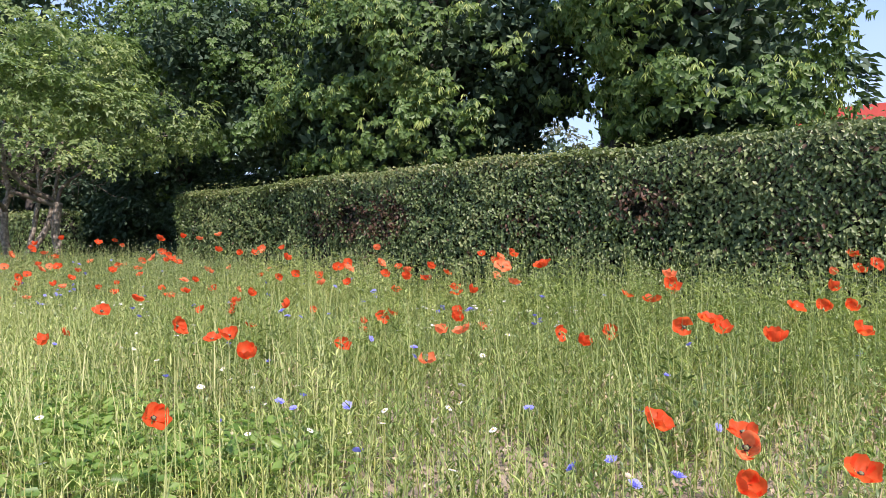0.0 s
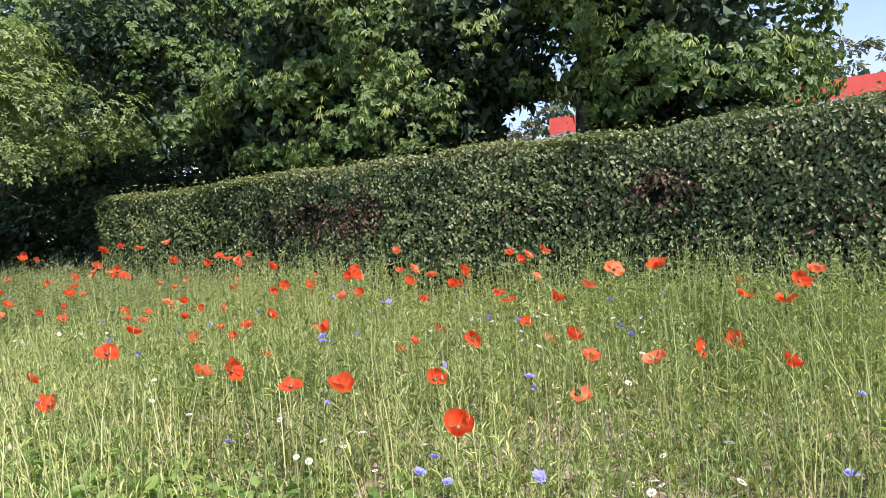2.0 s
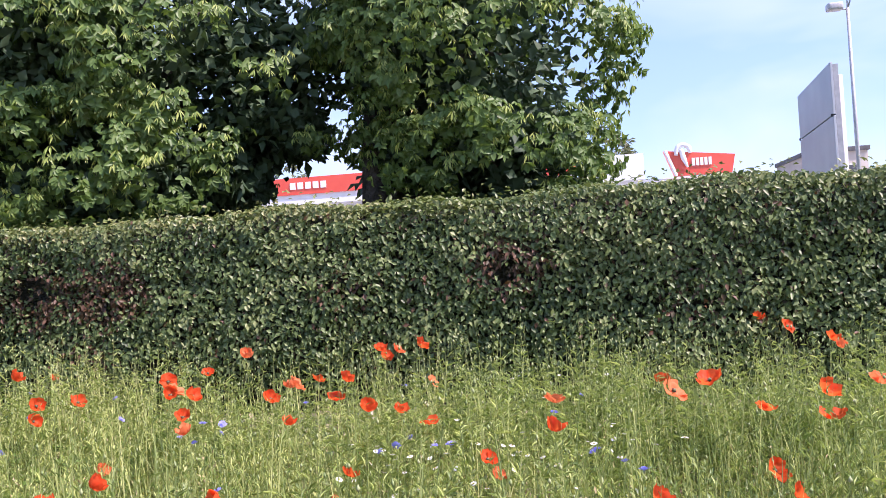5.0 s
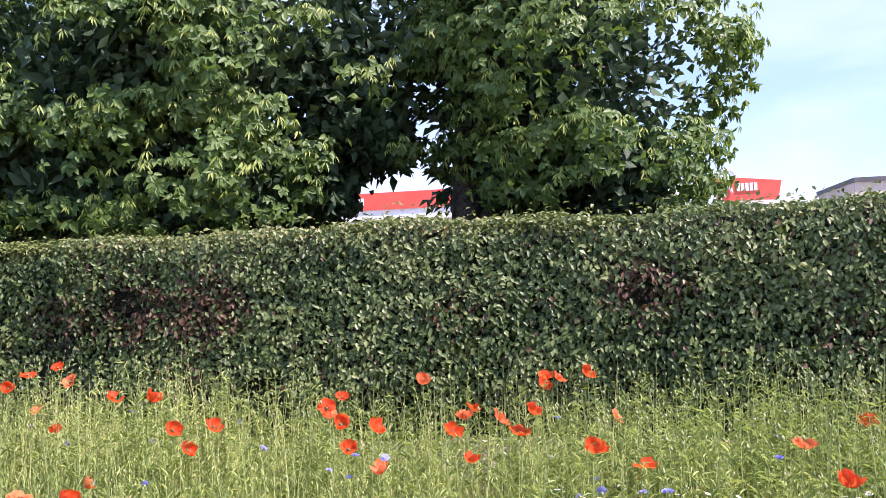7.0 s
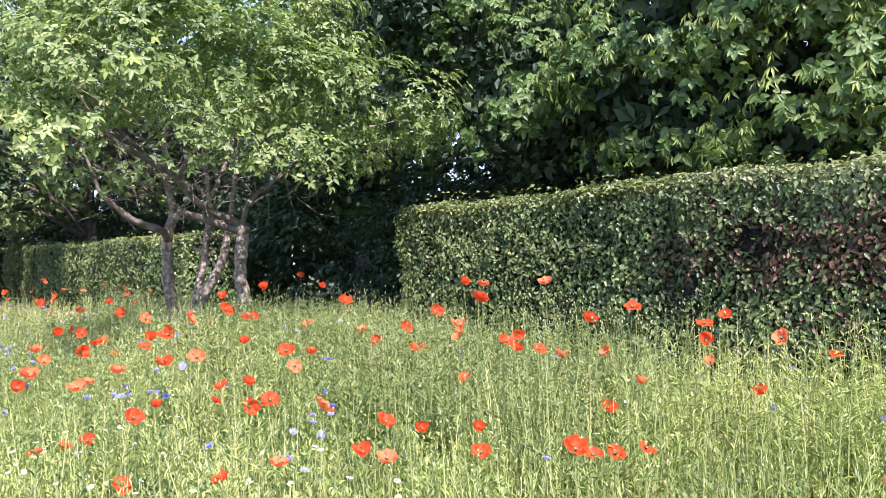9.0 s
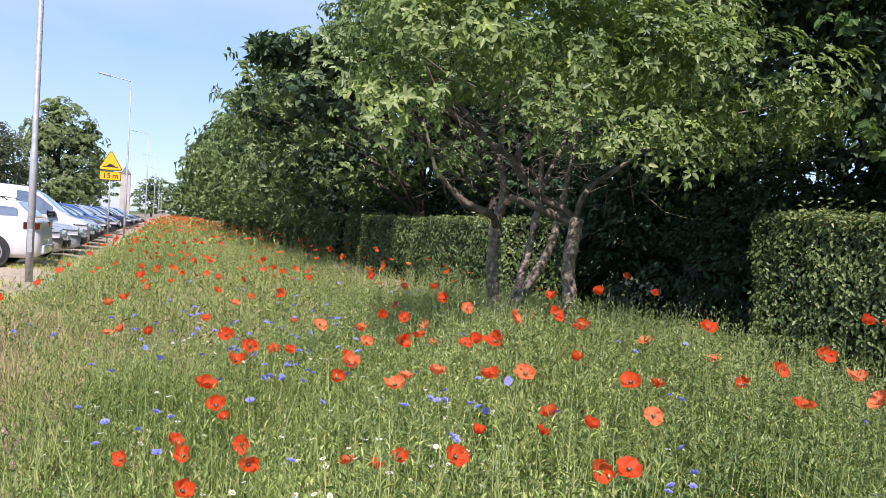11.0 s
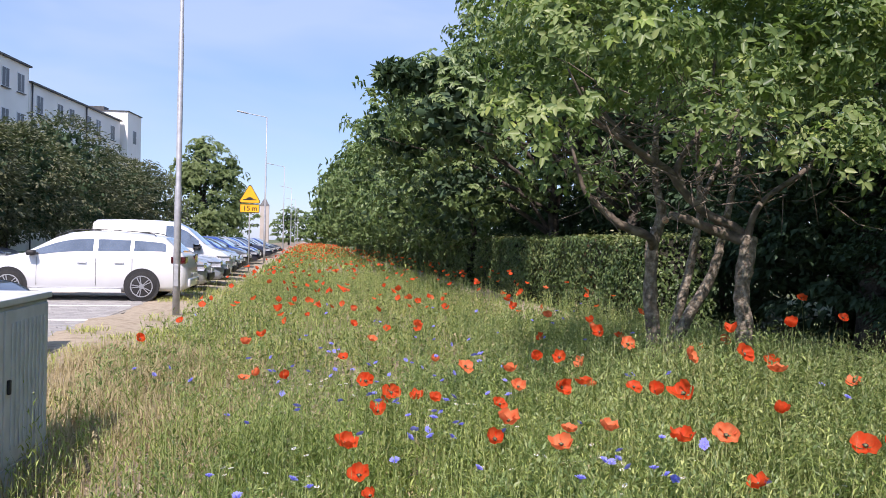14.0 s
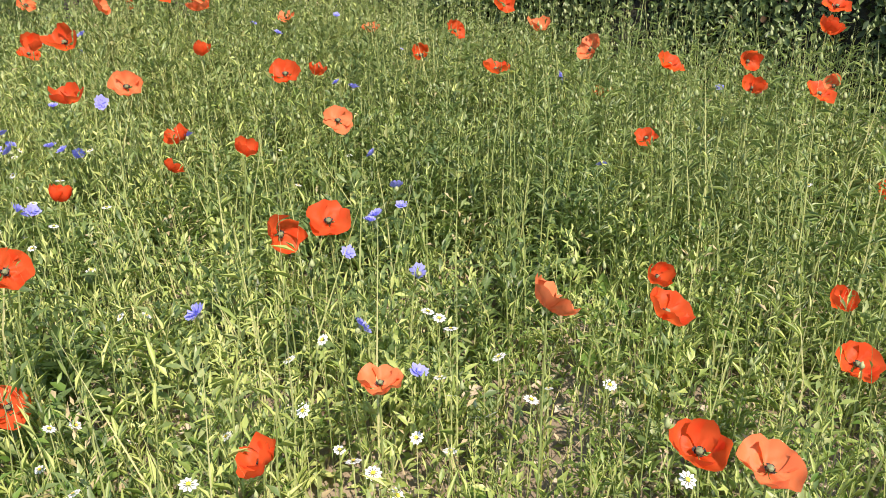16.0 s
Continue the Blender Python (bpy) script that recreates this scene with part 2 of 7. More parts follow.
def tube(bm, pts, radii, sides=8, caps=True, wobble=0.0, rng=None):
    """A tapered limb through the points."""
    pts = [Vector(p) for p in pts]
    rings = []
    ref = Vector((0.31, 0.87, 0.2)).normalized()
    for i, p in enumerate(pts):
        d = (pts[min(i + 1, len(pts) - 1)] - pts[max(i - 1, 0)]).normalized()
        a = d.cross(ref)
        if a.length < 0.1:
            a = d.cross(Vector((1, 0, 0)))
        a.normalize()
        b = d.cross(a)
        ring = []
        for s in range(sides):
            w = 2 * math.pi * s / sides
            r = radii[i] * (1 + (rng.uniform(-wobble, wobble) if rng else 0))
            ring.append(bm.verts.new(p + a * math.cos(w) * r + b * math.sin(w) * r))
        rings.append(ring)
    for u, v in zip(rings, rings[1:]):
        for s in range(sides):
            bm.faces.new((u[s], u[(s + 1) % sides], v[(s + 1) % sides], v[s]))
    if caps:
        bm.faces.new(list(reversed(rings[0])))
        bm.faces.new(rings[-1])
    return bm


def smooth_path(pts, radii, steps=4):
    """More points along a limb, by Catmull-Rom."""
    P = [Vector(p) for p in pts]
    P = [P[0] * 2 - P[1]] + P + [P[-1] * 2 - P[-2]]
    out, rr = [], []
    for i in range(1, len(P) - 2):
        for s in range(steps):
            t = s / steps
            a, b, c, d = P[i - 1], P[i], P[i + 1], P[i + 2]
            out.append(0.5 * ((2 * b) + (c - a) * t + (2 * a - 5 * b + 4 * c - d) * t * t + (3 * b - a - 3 * c + d) * t ** 3))
            rr.append(radii[i - 1] + (radii[i] - radii[i - 1]) * t)
    return out + [P[-2]], rr + [radii[-1]]


def unit(a):
    return a / np.maximum(np.linalg.norm(a, axis=1, keepdims=True), 1e-9)


def leaf_arrays(P, D, N, L, W, fold=0.25, curl=0.15):
    """Folded, pointed leaves: five corners and four faces each."""
    D = unit(D)
    N = unit(N - D * np.sum(N * D, axis=1, keepdims=True))
    S = np.cross(D, N)
    L, W = L[:, None], W[:, None]
    mid = P + D * L * 0.45 + N * L * 0.04
    lf = mid - S * W * 0.5 + N * W * fold
    rt = mid + S * W * 0.5 + N * W * fold
    tip = P + D * L - N * L * curl
    v = np.stack([P, lf, mid, rt, tip], axis=1).reshape(-1, 3)
    b = (np.arange(len(P)) * 5)[:, None]
    f = np.concatenate([b + np.array([[0, 2, 1]]), b + np.array([[0, 3, 2]]), b + np.array([[1, 2, 4]]), b + np.array([[2, 3, 4]])], axis=1).reshape(-1, 3)
    return v, f


def small_leaf_arrays(P, D, N, L, W, fold=0.22, curl=0.12):
    """Leaves folded along the midrib: four corners and two faces each."""
    D = unit(D)
    N = unit(N - D * np.sum(N * D, axis=1, keepdims=True))
    S = np.cross(D, N)
    L, W = L[:, None], W[:, None]
    mid = P + D * L * 0.45 + N * W * fold
    tip = P + D * L - N * L * curl
    v = np.stack([P, mid - S * W * 0.5, tip, mid + S * W * 0.5], axis=1).reshape(-1, 3)
    b = (np.arange(len(P)) * 4)[:, None]
    f = np.concatenate([b + np.array([[0, 2, 1]]), b + np.array([[0, 3, 2]])], axis=1).reshape(-1, 3)
    return v, f


def broad_leaf_arrays(P, D, N, L, W, fold=0.18, curl=0.2):
    """Broad heart-shaped leaves folded along the midrib: six corners, two four-sided halves."""
    D = unit(D)
    N = unit(N - D * np.sum(N * D, axis=1, keepdims=True))
    S = np.cross(D, N)
    L, W = L[:, None], W[:, None]
    a, b = P + D * L * 0.18 + N * W * fold, P + D * L * 0.62 + N * (W * fold * 0.8 - L * 0.05)
    tip = P + D * L - N * L * curl
    v = np.stack([P, a - S * W * 0.46, b - S * W * 0.40, tip, b + S * W * 0.40, a + S * W * 0.46], axis=1).reshape(-1, 3)
    i = (np.arange(len(P)) * 6)[:, None]
    f = np.concatenate([i + np.array([[0, 3, 2, 1]]), i + np.array([[0, 5, 4, 3]])], axis=1).reshape(-1, 4)
    return v, f


def leaf_object(name, arrays, mats, parent=None, which=None):
    ob = new(name, raw_mesh(name, arrays[0], arrays[1], mats, which))
    ob.parent = parent
    return ob


def ground_z(x, y):
    x, y = np.asarray(x, float), np.asarray(y, float)
    s = np.clip((x - 0.2) / 7.5, 0, 1)
    near = np.clip((60 - np.hypot(x - 4, y - 12)) / 30, 0, 1)
    return 0.02 + 0.10 * s * s * (3 - 2 * s) * np.clip((12 - x) / 3, 0, 1) + near * 0.018 * (np.sin(x * 2.1 + y * 0.7) + np.sin(y * 1.7 - x * 1.1) + np.sin(x * 5.3) * np.sin(y * 4.7))


# ---- ground ----
def build_ground():
    xs = np.unique(np.concatenate([np.linspace(-1500, -60, 12), np.linspace(-60, -1.2, 25), np.linspace(-1.2, 9.6, 55), np.linspace(9.6, 60, 22), np.linspace(60, 1500, 12)]))
    ys = np.unique(np.concatenate([np.linspace(-1500, -30, 12), np.linspace(-30, 0, 12), np.linspace(0, 26, 105), np.linspace(26, 120, 60), np.linspace(120, 2500, 18)]))
    X, Y = np.meshgrid(xs, ys)
    Z = ground_z(X, Y)
    lot = (X < -0.4) & (X > -60)
    Z = np.where(lot, np.minimum(Z, -0.05), Z)
    v = np.stack([X, Y, Z], axis=-1).reshape(-1, 3)
    nx, ny = len(xs), len(ys)
    i = (np.arange(ny - 1)[:, None] * nx + np.arange(nx - 1)[None, :]).ravel()
    f = np.stack([i, i + 1, i + nx + 1, i + nx], axis=1)
    cx = (xs[:-1] + xs[1:]) / 2
    dirt = (cx > -1.3) & (cx < 1.0)
    cy = (ys[:-1] + ys[1:]) / 2
    path = ((cx > 6.9) & (cx < 8.3))[None, :] & ((cy > 21.5) & (cy < 70))[:, None]
    which = (path | dirt[None, :]).astype(int).ravel()
    # Strip before the hedge: dark turf colour doubles as the shade at its foot.
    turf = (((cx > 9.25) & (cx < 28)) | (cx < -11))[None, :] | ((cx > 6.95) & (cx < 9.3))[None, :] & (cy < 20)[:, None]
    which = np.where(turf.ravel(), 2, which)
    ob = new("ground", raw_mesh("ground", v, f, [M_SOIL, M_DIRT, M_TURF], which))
    return tagged(ob, "sandy brown meadow soil with bare dry patches", "ground", kind="structure")


build_ground()


# ---- hedges ----
def hedge_top(y):
    return 1.86 - 0.07 * np.clip((np.asarray(y, float) - 9) / 5, 0, 1) + 0.02 * np.sin(np.asarray(y, float) * 1.9) + 0.015 * np.sin(np.asarray(y, float) * 5.1 + 1)


def hedge(label, y0, y1, face_x, depth, top, n_face, n_top, L, W, seed, brown=(), setback=(1e3, 0.0), holes=()):
    """A clipped hedge: twiggy core with inner shade in its colour, and a coat of leaves on its sides and top."""
    rng = np.random.default_rng(seed)
    base = holder("hedge", face_x + depth / 2, (y0 + y1) / 2, 0.0, 0, label, "hedge")
    inv = np.array([face_x + depth / 2, (y0 + y1) / 2, 0.0])
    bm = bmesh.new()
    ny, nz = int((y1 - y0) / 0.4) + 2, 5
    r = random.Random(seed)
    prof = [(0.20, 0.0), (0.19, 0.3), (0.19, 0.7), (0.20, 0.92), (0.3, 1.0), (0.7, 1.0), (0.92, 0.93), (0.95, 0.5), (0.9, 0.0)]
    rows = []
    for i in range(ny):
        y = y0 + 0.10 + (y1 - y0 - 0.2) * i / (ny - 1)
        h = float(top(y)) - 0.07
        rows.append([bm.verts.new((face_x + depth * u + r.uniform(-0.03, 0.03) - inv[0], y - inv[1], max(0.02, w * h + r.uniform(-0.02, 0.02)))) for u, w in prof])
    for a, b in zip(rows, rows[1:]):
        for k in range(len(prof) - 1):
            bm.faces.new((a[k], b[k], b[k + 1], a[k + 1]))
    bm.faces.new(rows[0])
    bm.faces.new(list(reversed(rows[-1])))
    part("twig_core", bm, M_HEDGE_CORE, base, "inner twig mass, near-black for the shade within", True)

    def coat(n, where):
        u, w = rng.random(n), rng.random(n)
        y = y0 + (y1 - y0) * u
        if where == "front":
            z = 0.06 + (top(y) - 0.08) * w
            x = np.full(n, face_x) + 0.05 * np.sin(y * 1.3) + 0.04 * np.sin(y * 3.7 + z * 2.2) + 0.03 * np.sin(z * 4 + y) + 0.035 * np.sin(11 * y + 3 * np.sin(7 * z)) * np.sin(9 * z + 2 * np.sin(6 * y)) + np.abs(rng.normal(0, 0.055, n)) - 0.02
            x += 0.09 * np.clip((z - 1.6) / 0.3, 0, 1) ** 2 + 0.13 * np.clip((0.6 - z) / 0.5, 0, 1)
            x += setback[1] * (y > setback[0])
            N = np.stack([-np.ones(n), np.zeros(n), np.full(n, 0.55)], 1)
        elif where == "back":
            z = 0.06 + (top(y) - 0.08) * w
            x = face_x + depth - np.abs(rng.normal(0, 0.05, n))
            N = np.stack([np.ones(n), np.zeros(n), np.full(n, 0.5)], 1)
        elif where == "top":
            x = face_x + depth * (0.04 + 0.92 * w)
            z = top(y) - np.abs(rng.normal(0, 0.035, n)) - 0.08 * np.abs(2 * w - 1) ** 4 + (rng.random(n) > 0.93) * rng.random(n) ** 2 * 0.14 + 0.02 * np.sin(9 * y + 5 * w) * np.sin(4.3 * y)
            N = np.stack([np.full(n, -0.25), np.zeros(n), np.ones(n)], 1)
        else:
            ye = y0 if where == "near_end" else y1
            sgn = -1 if where == "near_end" else 1
            y = ye - sgn * np.abs(rng.normal(0, 0.06, n)) + 0.05 * np.sin(w * 9)
            x = face_x + depth * u
            z = 0.06 + (top(y) - 0.1) * w
            N = np.stack([np.zeros(n), np.full(n, sgn), np.full(n, 0.5)], 1)
        P = np.stack([x, y, z], 1) - inv
        N = N + rng.normal(0, 0.42, (n, 3))
        D = unit(np.cross(N, rng.normal(0, 1, (n, 3))))
        D[:, 2] -= 0.1 if where == "top" else 0.75
        s = rng.uniform(0.7, 1.25, n)
        return P, D, N, L * s, W * s * rng.uniform(0.8, 1.15, n), z

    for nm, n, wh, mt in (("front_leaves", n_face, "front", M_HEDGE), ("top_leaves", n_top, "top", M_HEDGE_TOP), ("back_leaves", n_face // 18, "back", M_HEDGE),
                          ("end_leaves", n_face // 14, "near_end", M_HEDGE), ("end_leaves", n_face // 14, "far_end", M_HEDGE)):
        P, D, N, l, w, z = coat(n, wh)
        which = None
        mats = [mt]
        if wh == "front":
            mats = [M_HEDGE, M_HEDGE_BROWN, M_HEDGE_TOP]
            k = np.zeros(len(P), int)
            # the upper front leaves take the painted sunlit tone too
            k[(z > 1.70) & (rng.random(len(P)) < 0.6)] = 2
            k[rng.random(len(P)) < 0.015] = 1
            keep = rng.random(len(P)) < 0.35 + 0.65 * np.clip((z - 0.1) / 0.55, 0, 1)
            for by, bz, br, amount in brown:
                d = np.hypot((P[:, 1] + inv[1] - by) / br, (P[:, 2] - bz) / (br * 0.75)) + rng.normal(0, 0.25, len(P))
                k[(d < 1) & (rng.random(len(P)) < amount)] = 1
                keep &= ~((d < 0.8) & (rng.random(len(P)) < 0.12))
            for hy, hz, ry, rz in holes:
                d = np.hypot((P[:, 1] + inv[1] - hy) / ry, (P[:, 2] - hz) / rz) + rng.normal(0, 0.2, len(P))
                keep &= ~((d < 1) & (rng.random(len(P)) < 0.85))
            P, D, N, l, w, k = P[keep], D[keep], N[keep], l[keep], w[keep], k[keep]
            which = np.repeat(k, 2)
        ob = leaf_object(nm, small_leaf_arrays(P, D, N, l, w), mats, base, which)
        tagged(ob, "dense small dark green leaves" if wh != "top" else "clipped olive green top leaves, sunlight put into their tone", kind="stuff")
    return base


hedge("clipped dark green hedge with brown bare spots, along the meadow", -4.0, 14.05, 8.22, 1.05, hedge_top, 104000, 32000, 0.052, 0.031, 11,
      brown=((5.58, 1.26, 0.28, 0.75), (9.1, 1.22, 0.36, 0.7), (9.8, 1.2, 0.34, 0.65), (10.5, 1.15, 0.3, 0.45), (7.0, 1.1, 0.25, 0.2), (4.2, 0.9, 0.25, 0.2), (9.3, 0.7, 0.3, 0.3)), setback=(10.45, 0.10), holes=((9.85, 1.30, 0.20, 0.16), (10.42, 0.75, 0.07, 0.45), (5.62, 1.20, 0.10, 0.08), (8.6, 0.55, 0.18, 0.12), (3.4, 0.6, 0.14, 0.10)))
hedge("clipped green hedge behind the many-stemmed tree", 19.7, 32.0, 8.15, 1.1, lambda y: 1.70 + 0.02 * np.sin(np.asarray(y, float) * 1.7), 22000, 7000, 0.075, 0.045, 12)
hedge("clipped hedge beneath the row of trees", 33.2, 45.0, 8.1, 1.1, lambda y: 1.66 + 0.02 * np.sin(np.asarray(y, float) * 1.7), 10000, 4000, 0.11, 0.07, 13)
hedge("lower clipped hedge running far along the strip", 46.5, 95.0, 8.0, 1.1, lambda y: 1.55 + 0.03 * np.sin(np.asarray(y, float) * 0.9), 9000, 4000, 0.22, 0.14, 14)


# ---- trees ----
def clump_leaves(rng, C, out, per, radius, L, W, droop=0.5, flat=0.62, spread=0.3):
    """Sprays: leaves on the upper skin of a flattened mound round each centre, growing outward and hanging."""
    n = len(C) * per
    c = np.repeat(C, per, axis=0)
    o = np.repeat(out, per, axis=0)
    u = unit(rng.normal(0, 1, (n, 3)) + o * 0.55)
    u[:, 2] = np.where(u[:, 2] < -0.25, -u[:, 2] * 0.6, u[:, 2])
    r = np.repeat(np.broadcast_to(radius, len(C)), per)[:, None]
    P = c + u * r * rng.uniform(0.45, 1.1, n)[:, None] * np.array([1, 1, flat])
    D = np.stack([u[:, 0], u[:, 1], u[:, 2] * 0.2], 1) * 0.8 + o * 0.35 + rng.normal(0, spread, (n, 3))
    D[:, 2] -= droop
    N = u * 0.8 + rng.normal(0, 0.3, (n, 3))
    N[:, 2] += 0.8
    s = rng.uniform(0.65, 1.25, n)
    return P, D, N, L * s, W * s


def rosettes(rng, C, out, ends, fan, reach, L, W, droop=0.1, lift=0.4):
    """Each clump is a handful of twig ends, and each twig end a whorl of leaves. Gives the leaves and how high in its clump each sits."""
    n = len(C) * ends
    u = unit(rng.normal(0, 1, (n, 3)) + np.repeat(out, ends, axis=0) * 0.7 + [0, 0, 0.25])
    E = np.repeat(C, ends, axis=0) + u * (np.repeat(np.broadcast_to(reach, len(C)), ends) * rng.uniform(0.5, 1.15, n))[:, None] * [1, 1, 0.7]
    axis = unit(u * 0.6 + np.repeat(out, ends, axis=0) * 0.35 + [0, 0, lift])
    side = unit(np.cross(axis, rng.normal(0, 1, (n, 3))))
    other = np.cross(axis, side)
    a = (np.arange(fan) * 2 * math.pi / fan)[None, :] + rng.uniform(0, 6.28, (n, 1)) + rng.normal(0, 0.28, (n, fan))
    ray_out = side[:, None, :] * np.cos(a)[:, :, None] + other[:, None, :] * np.sin(a)[:, :, None]
    D = unit((ray_out + axis[:, None, :] * rng.uniform(0.1, 0.8, (n, fan))[:, :, None]).reshape(-1, 3))
    D[:, 2] -= droop
    N = (axis[:, None, :] - ray_out * 0.3).reshape(-1, 3) + rng.normal(0, 0.22, (n * fan, 3))
    P = (E[:, None, :] + ray_out * 0.01).reshape(-1, 3)
    s = rng.uniform(0.6, 1.2, n * fan)
    return P, D, N, L * s, W * s * rng.uniform(0.85, 1.15, n * fan), np.repeat(u[:, 2], fan)


def blob_points(rng, blobs, n, inner=0.84, outer=1.04, toward=None):
    """Points near the outer skin of a union of ellipsoids."""
    B = np.array(blobs, float)
    area = (B[:, 3] * B[:, 4] + B[:, 4] * B[:, 5] + B[:, 3] * B[:, 5])
    pick = rng.choice(len(B), n * 3, p=area / area.sum())
    d = unit(rng.normal(0, 1, (n * 3, 3)))
    r = rng.uniform(inner, outer, n * 3)
    P = B[pick, :3] + d * B[pick, 3:] * r[:, None]
    ok = np.ones(len(P), bool)
    for i, b in enumerate(B):
        q = np.linalg.norm((P - b[:3]) / b[3:], axis=1)
        ok &= (q > 0.80) | (pick == i)
    if toward is not None:
        side = d @ np.asarray(toward, float)
        ok &= (side > -0.15) | (rng.random(len(P)) < 0.28)
    P, d = P[ok][:n], unit((d / B[pick, 3:]))[ok][:n]
    return P, d


def in_gap(P, margin=0.0):
    """The open window between two lindens, through which the filling station shows."""
    y = P[:, 1] - 0.27 * (P[:, 0] - 10.8)
    low = (y > 7.38 - margin) & (y < 8.5 + margin) & (P[:, 2] < 2.42 + margin)
    slit = (y > 7.6 - margin * 0.5) & (y < 7.8 + margin * 0.5) & (P[:, 2] < 3.4)
    return (P[:, 0] > 8.6) & (P[:, 0] < 13.5) & (low | slit)


def tree(name, label, x, y, height, trunk_r, blobs, clumps, per, clump_r, L, W, leaf, seed, tip=None, tip_share=0.25, bark=None, droop=0.5, inner=260, inner_L=0.34, toward=(-0.8, -0.3, 0.1), fork=0.35, boughs=False, gaps=-0.35):
    """Trunk with limbs, a crown of hanging clumps and an inner crown in shade-toned leaf. blobs are relative to the
    foot.
    """
    rng = np.random.default_rng(seed)
    r = random.Random(seed)
    z0 = float(ground_z(x, y)) if -1 < x < 12 else 0.0
    base = holder(name, x, y, z0 - 0.03, 0, label, "tree")
    bark = bark or M_BARK_DARK
    top = height * 0.8
    bm = bmesh.new()
    pts = [(0, 0, 0), (r.uniform(-0.1, 0.1), r.uniform(-0.1, 0.1), top * 0.3), (r.uniform(-0.2, 0.2), r.uniform(-0.2, 0.2), top * 0.65), (0, 0, top)]
    p, q = smooth_path(pts, [trunk_r * 1.25, trunk_r, trunk_r * 0.6, trunk_r * 0.12])
    tube(bm, p, q, 10, True, 0.06, r)
    part("trunk", bm, bark, base, "dark rough bark", True)
    for b in blobs:
        for k in range(3):
            bm = bmesh.new()
            end = Vector(b[:3]) + Vector((r.uniform(-0.6, 0.6) * b[3], r.uniform(-0.6, 0.6) * b[4], r.uniform(-0.4, 0.6) * b[5]))
            s = min(top * 0.8, max(height * fork * 0.6, end.z * 0.55))
            st = Vector((0, 0, s))
            mid = st.lerp(end, 0.5) + Vector((0, 0, 0.12 * height * r.uniform(0.2, 0.8)))
            p, q = smooth_path([st, mid, end], [trunk_r * 0.42, trunk_r * 0.26, trunk_r * 0.06], 4)
            tube(bm, p, q, 6)
            part("limb", bm, bark, base, "", True)
    C, out = blob_points(rng, blobs, clumps, toward=toward)
    if boughs:
        # boughs reach out here and there, with deep gaps between them
        q = C + [x, y, 0]
        wave = np.sin(2.3 * q[:, 0] + 1.3 * np.sin(1.7 * q[:, 1])) + np.sin(2.1 * q[:, 1] + 0.9 * np.sin(2.6 * q[:, 2])) + 1.1 * np.sin(5.2 * q[:, 2] + 1.6 * np.sin(1.9 * q[:, 0]) + 1.2 * np.sin(1.5 * q[:, 1]))
        go = (wave > gaps) | (rng.random(len(C)) < 0.12)
        C, out = C[go], out[go]
    rad = clump_r * rng.uniform(0.6, 1.35, len(C))
    if boughs:
        free = ~in_gap(C + [x, y, z0], 0.3)
        C, out, rad = C[free], out[free], rad[free]
        P, D, N, l, w, high = rosettes(rng, C, out, per // 6, 6, rad, L, W, droop + 0.3, 0.25)
        tagged(leaf_object("crown", broad_leaf_arrays(P, D, N, l, w, 0.14, 0.22), [leaf], base), "hanging boughs of broad drooping leaves" if tip else "dense sprays of dark green leaves", kind="stuff")
        if tip is not None:
            lit = rng.random(len(C)) < 0.75
            P, D, N, l, w, high = rosettes(rng, C[lit], out[lit], per // 6, 5, rad[lit] * 1.08, L * 1.1, W * 0.34, 1.5, 0.5)
            up = np.repeat((high.reshape(-1, 5)[:, 0] > 0.05) | (rng.random(len(P) // 5) < tip_share), 5)
            tagged(leaf_object("blossom", small_leaf_arrays(P[up], D[up], N[up], l[up], w[up]), [tip], base), "pale green hanging blossom bracts", kind="stuff")
    else:
        P, D, N, l, w = clump_leaves(rng, C, out, per, rad, L, W, droop)
        tagged(leaf_object("crown", small_leaf_arrays(P, D, N, l, w), [leaf], base), "layered green leaf clumps", kind="stuff")
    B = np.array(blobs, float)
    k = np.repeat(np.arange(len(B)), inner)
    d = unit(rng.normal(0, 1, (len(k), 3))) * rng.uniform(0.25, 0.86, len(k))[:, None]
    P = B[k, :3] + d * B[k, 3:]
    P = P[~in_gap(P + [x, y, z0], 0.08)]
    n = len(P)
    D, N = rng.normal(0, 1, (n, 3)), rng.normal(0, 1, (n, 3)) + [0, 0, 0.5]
    tagged(leaf_object("inner_crown", small_leaf_arrays(P, D, N, inner_L * rng.uniform(0.6, 1.3, n), inner_L * 0.62 * rng.uniform(0.6, 1.3, n)), [M_DARKLEAF], base), "inner leaves with deep shade put into their colour", kind="stuff")
    return base


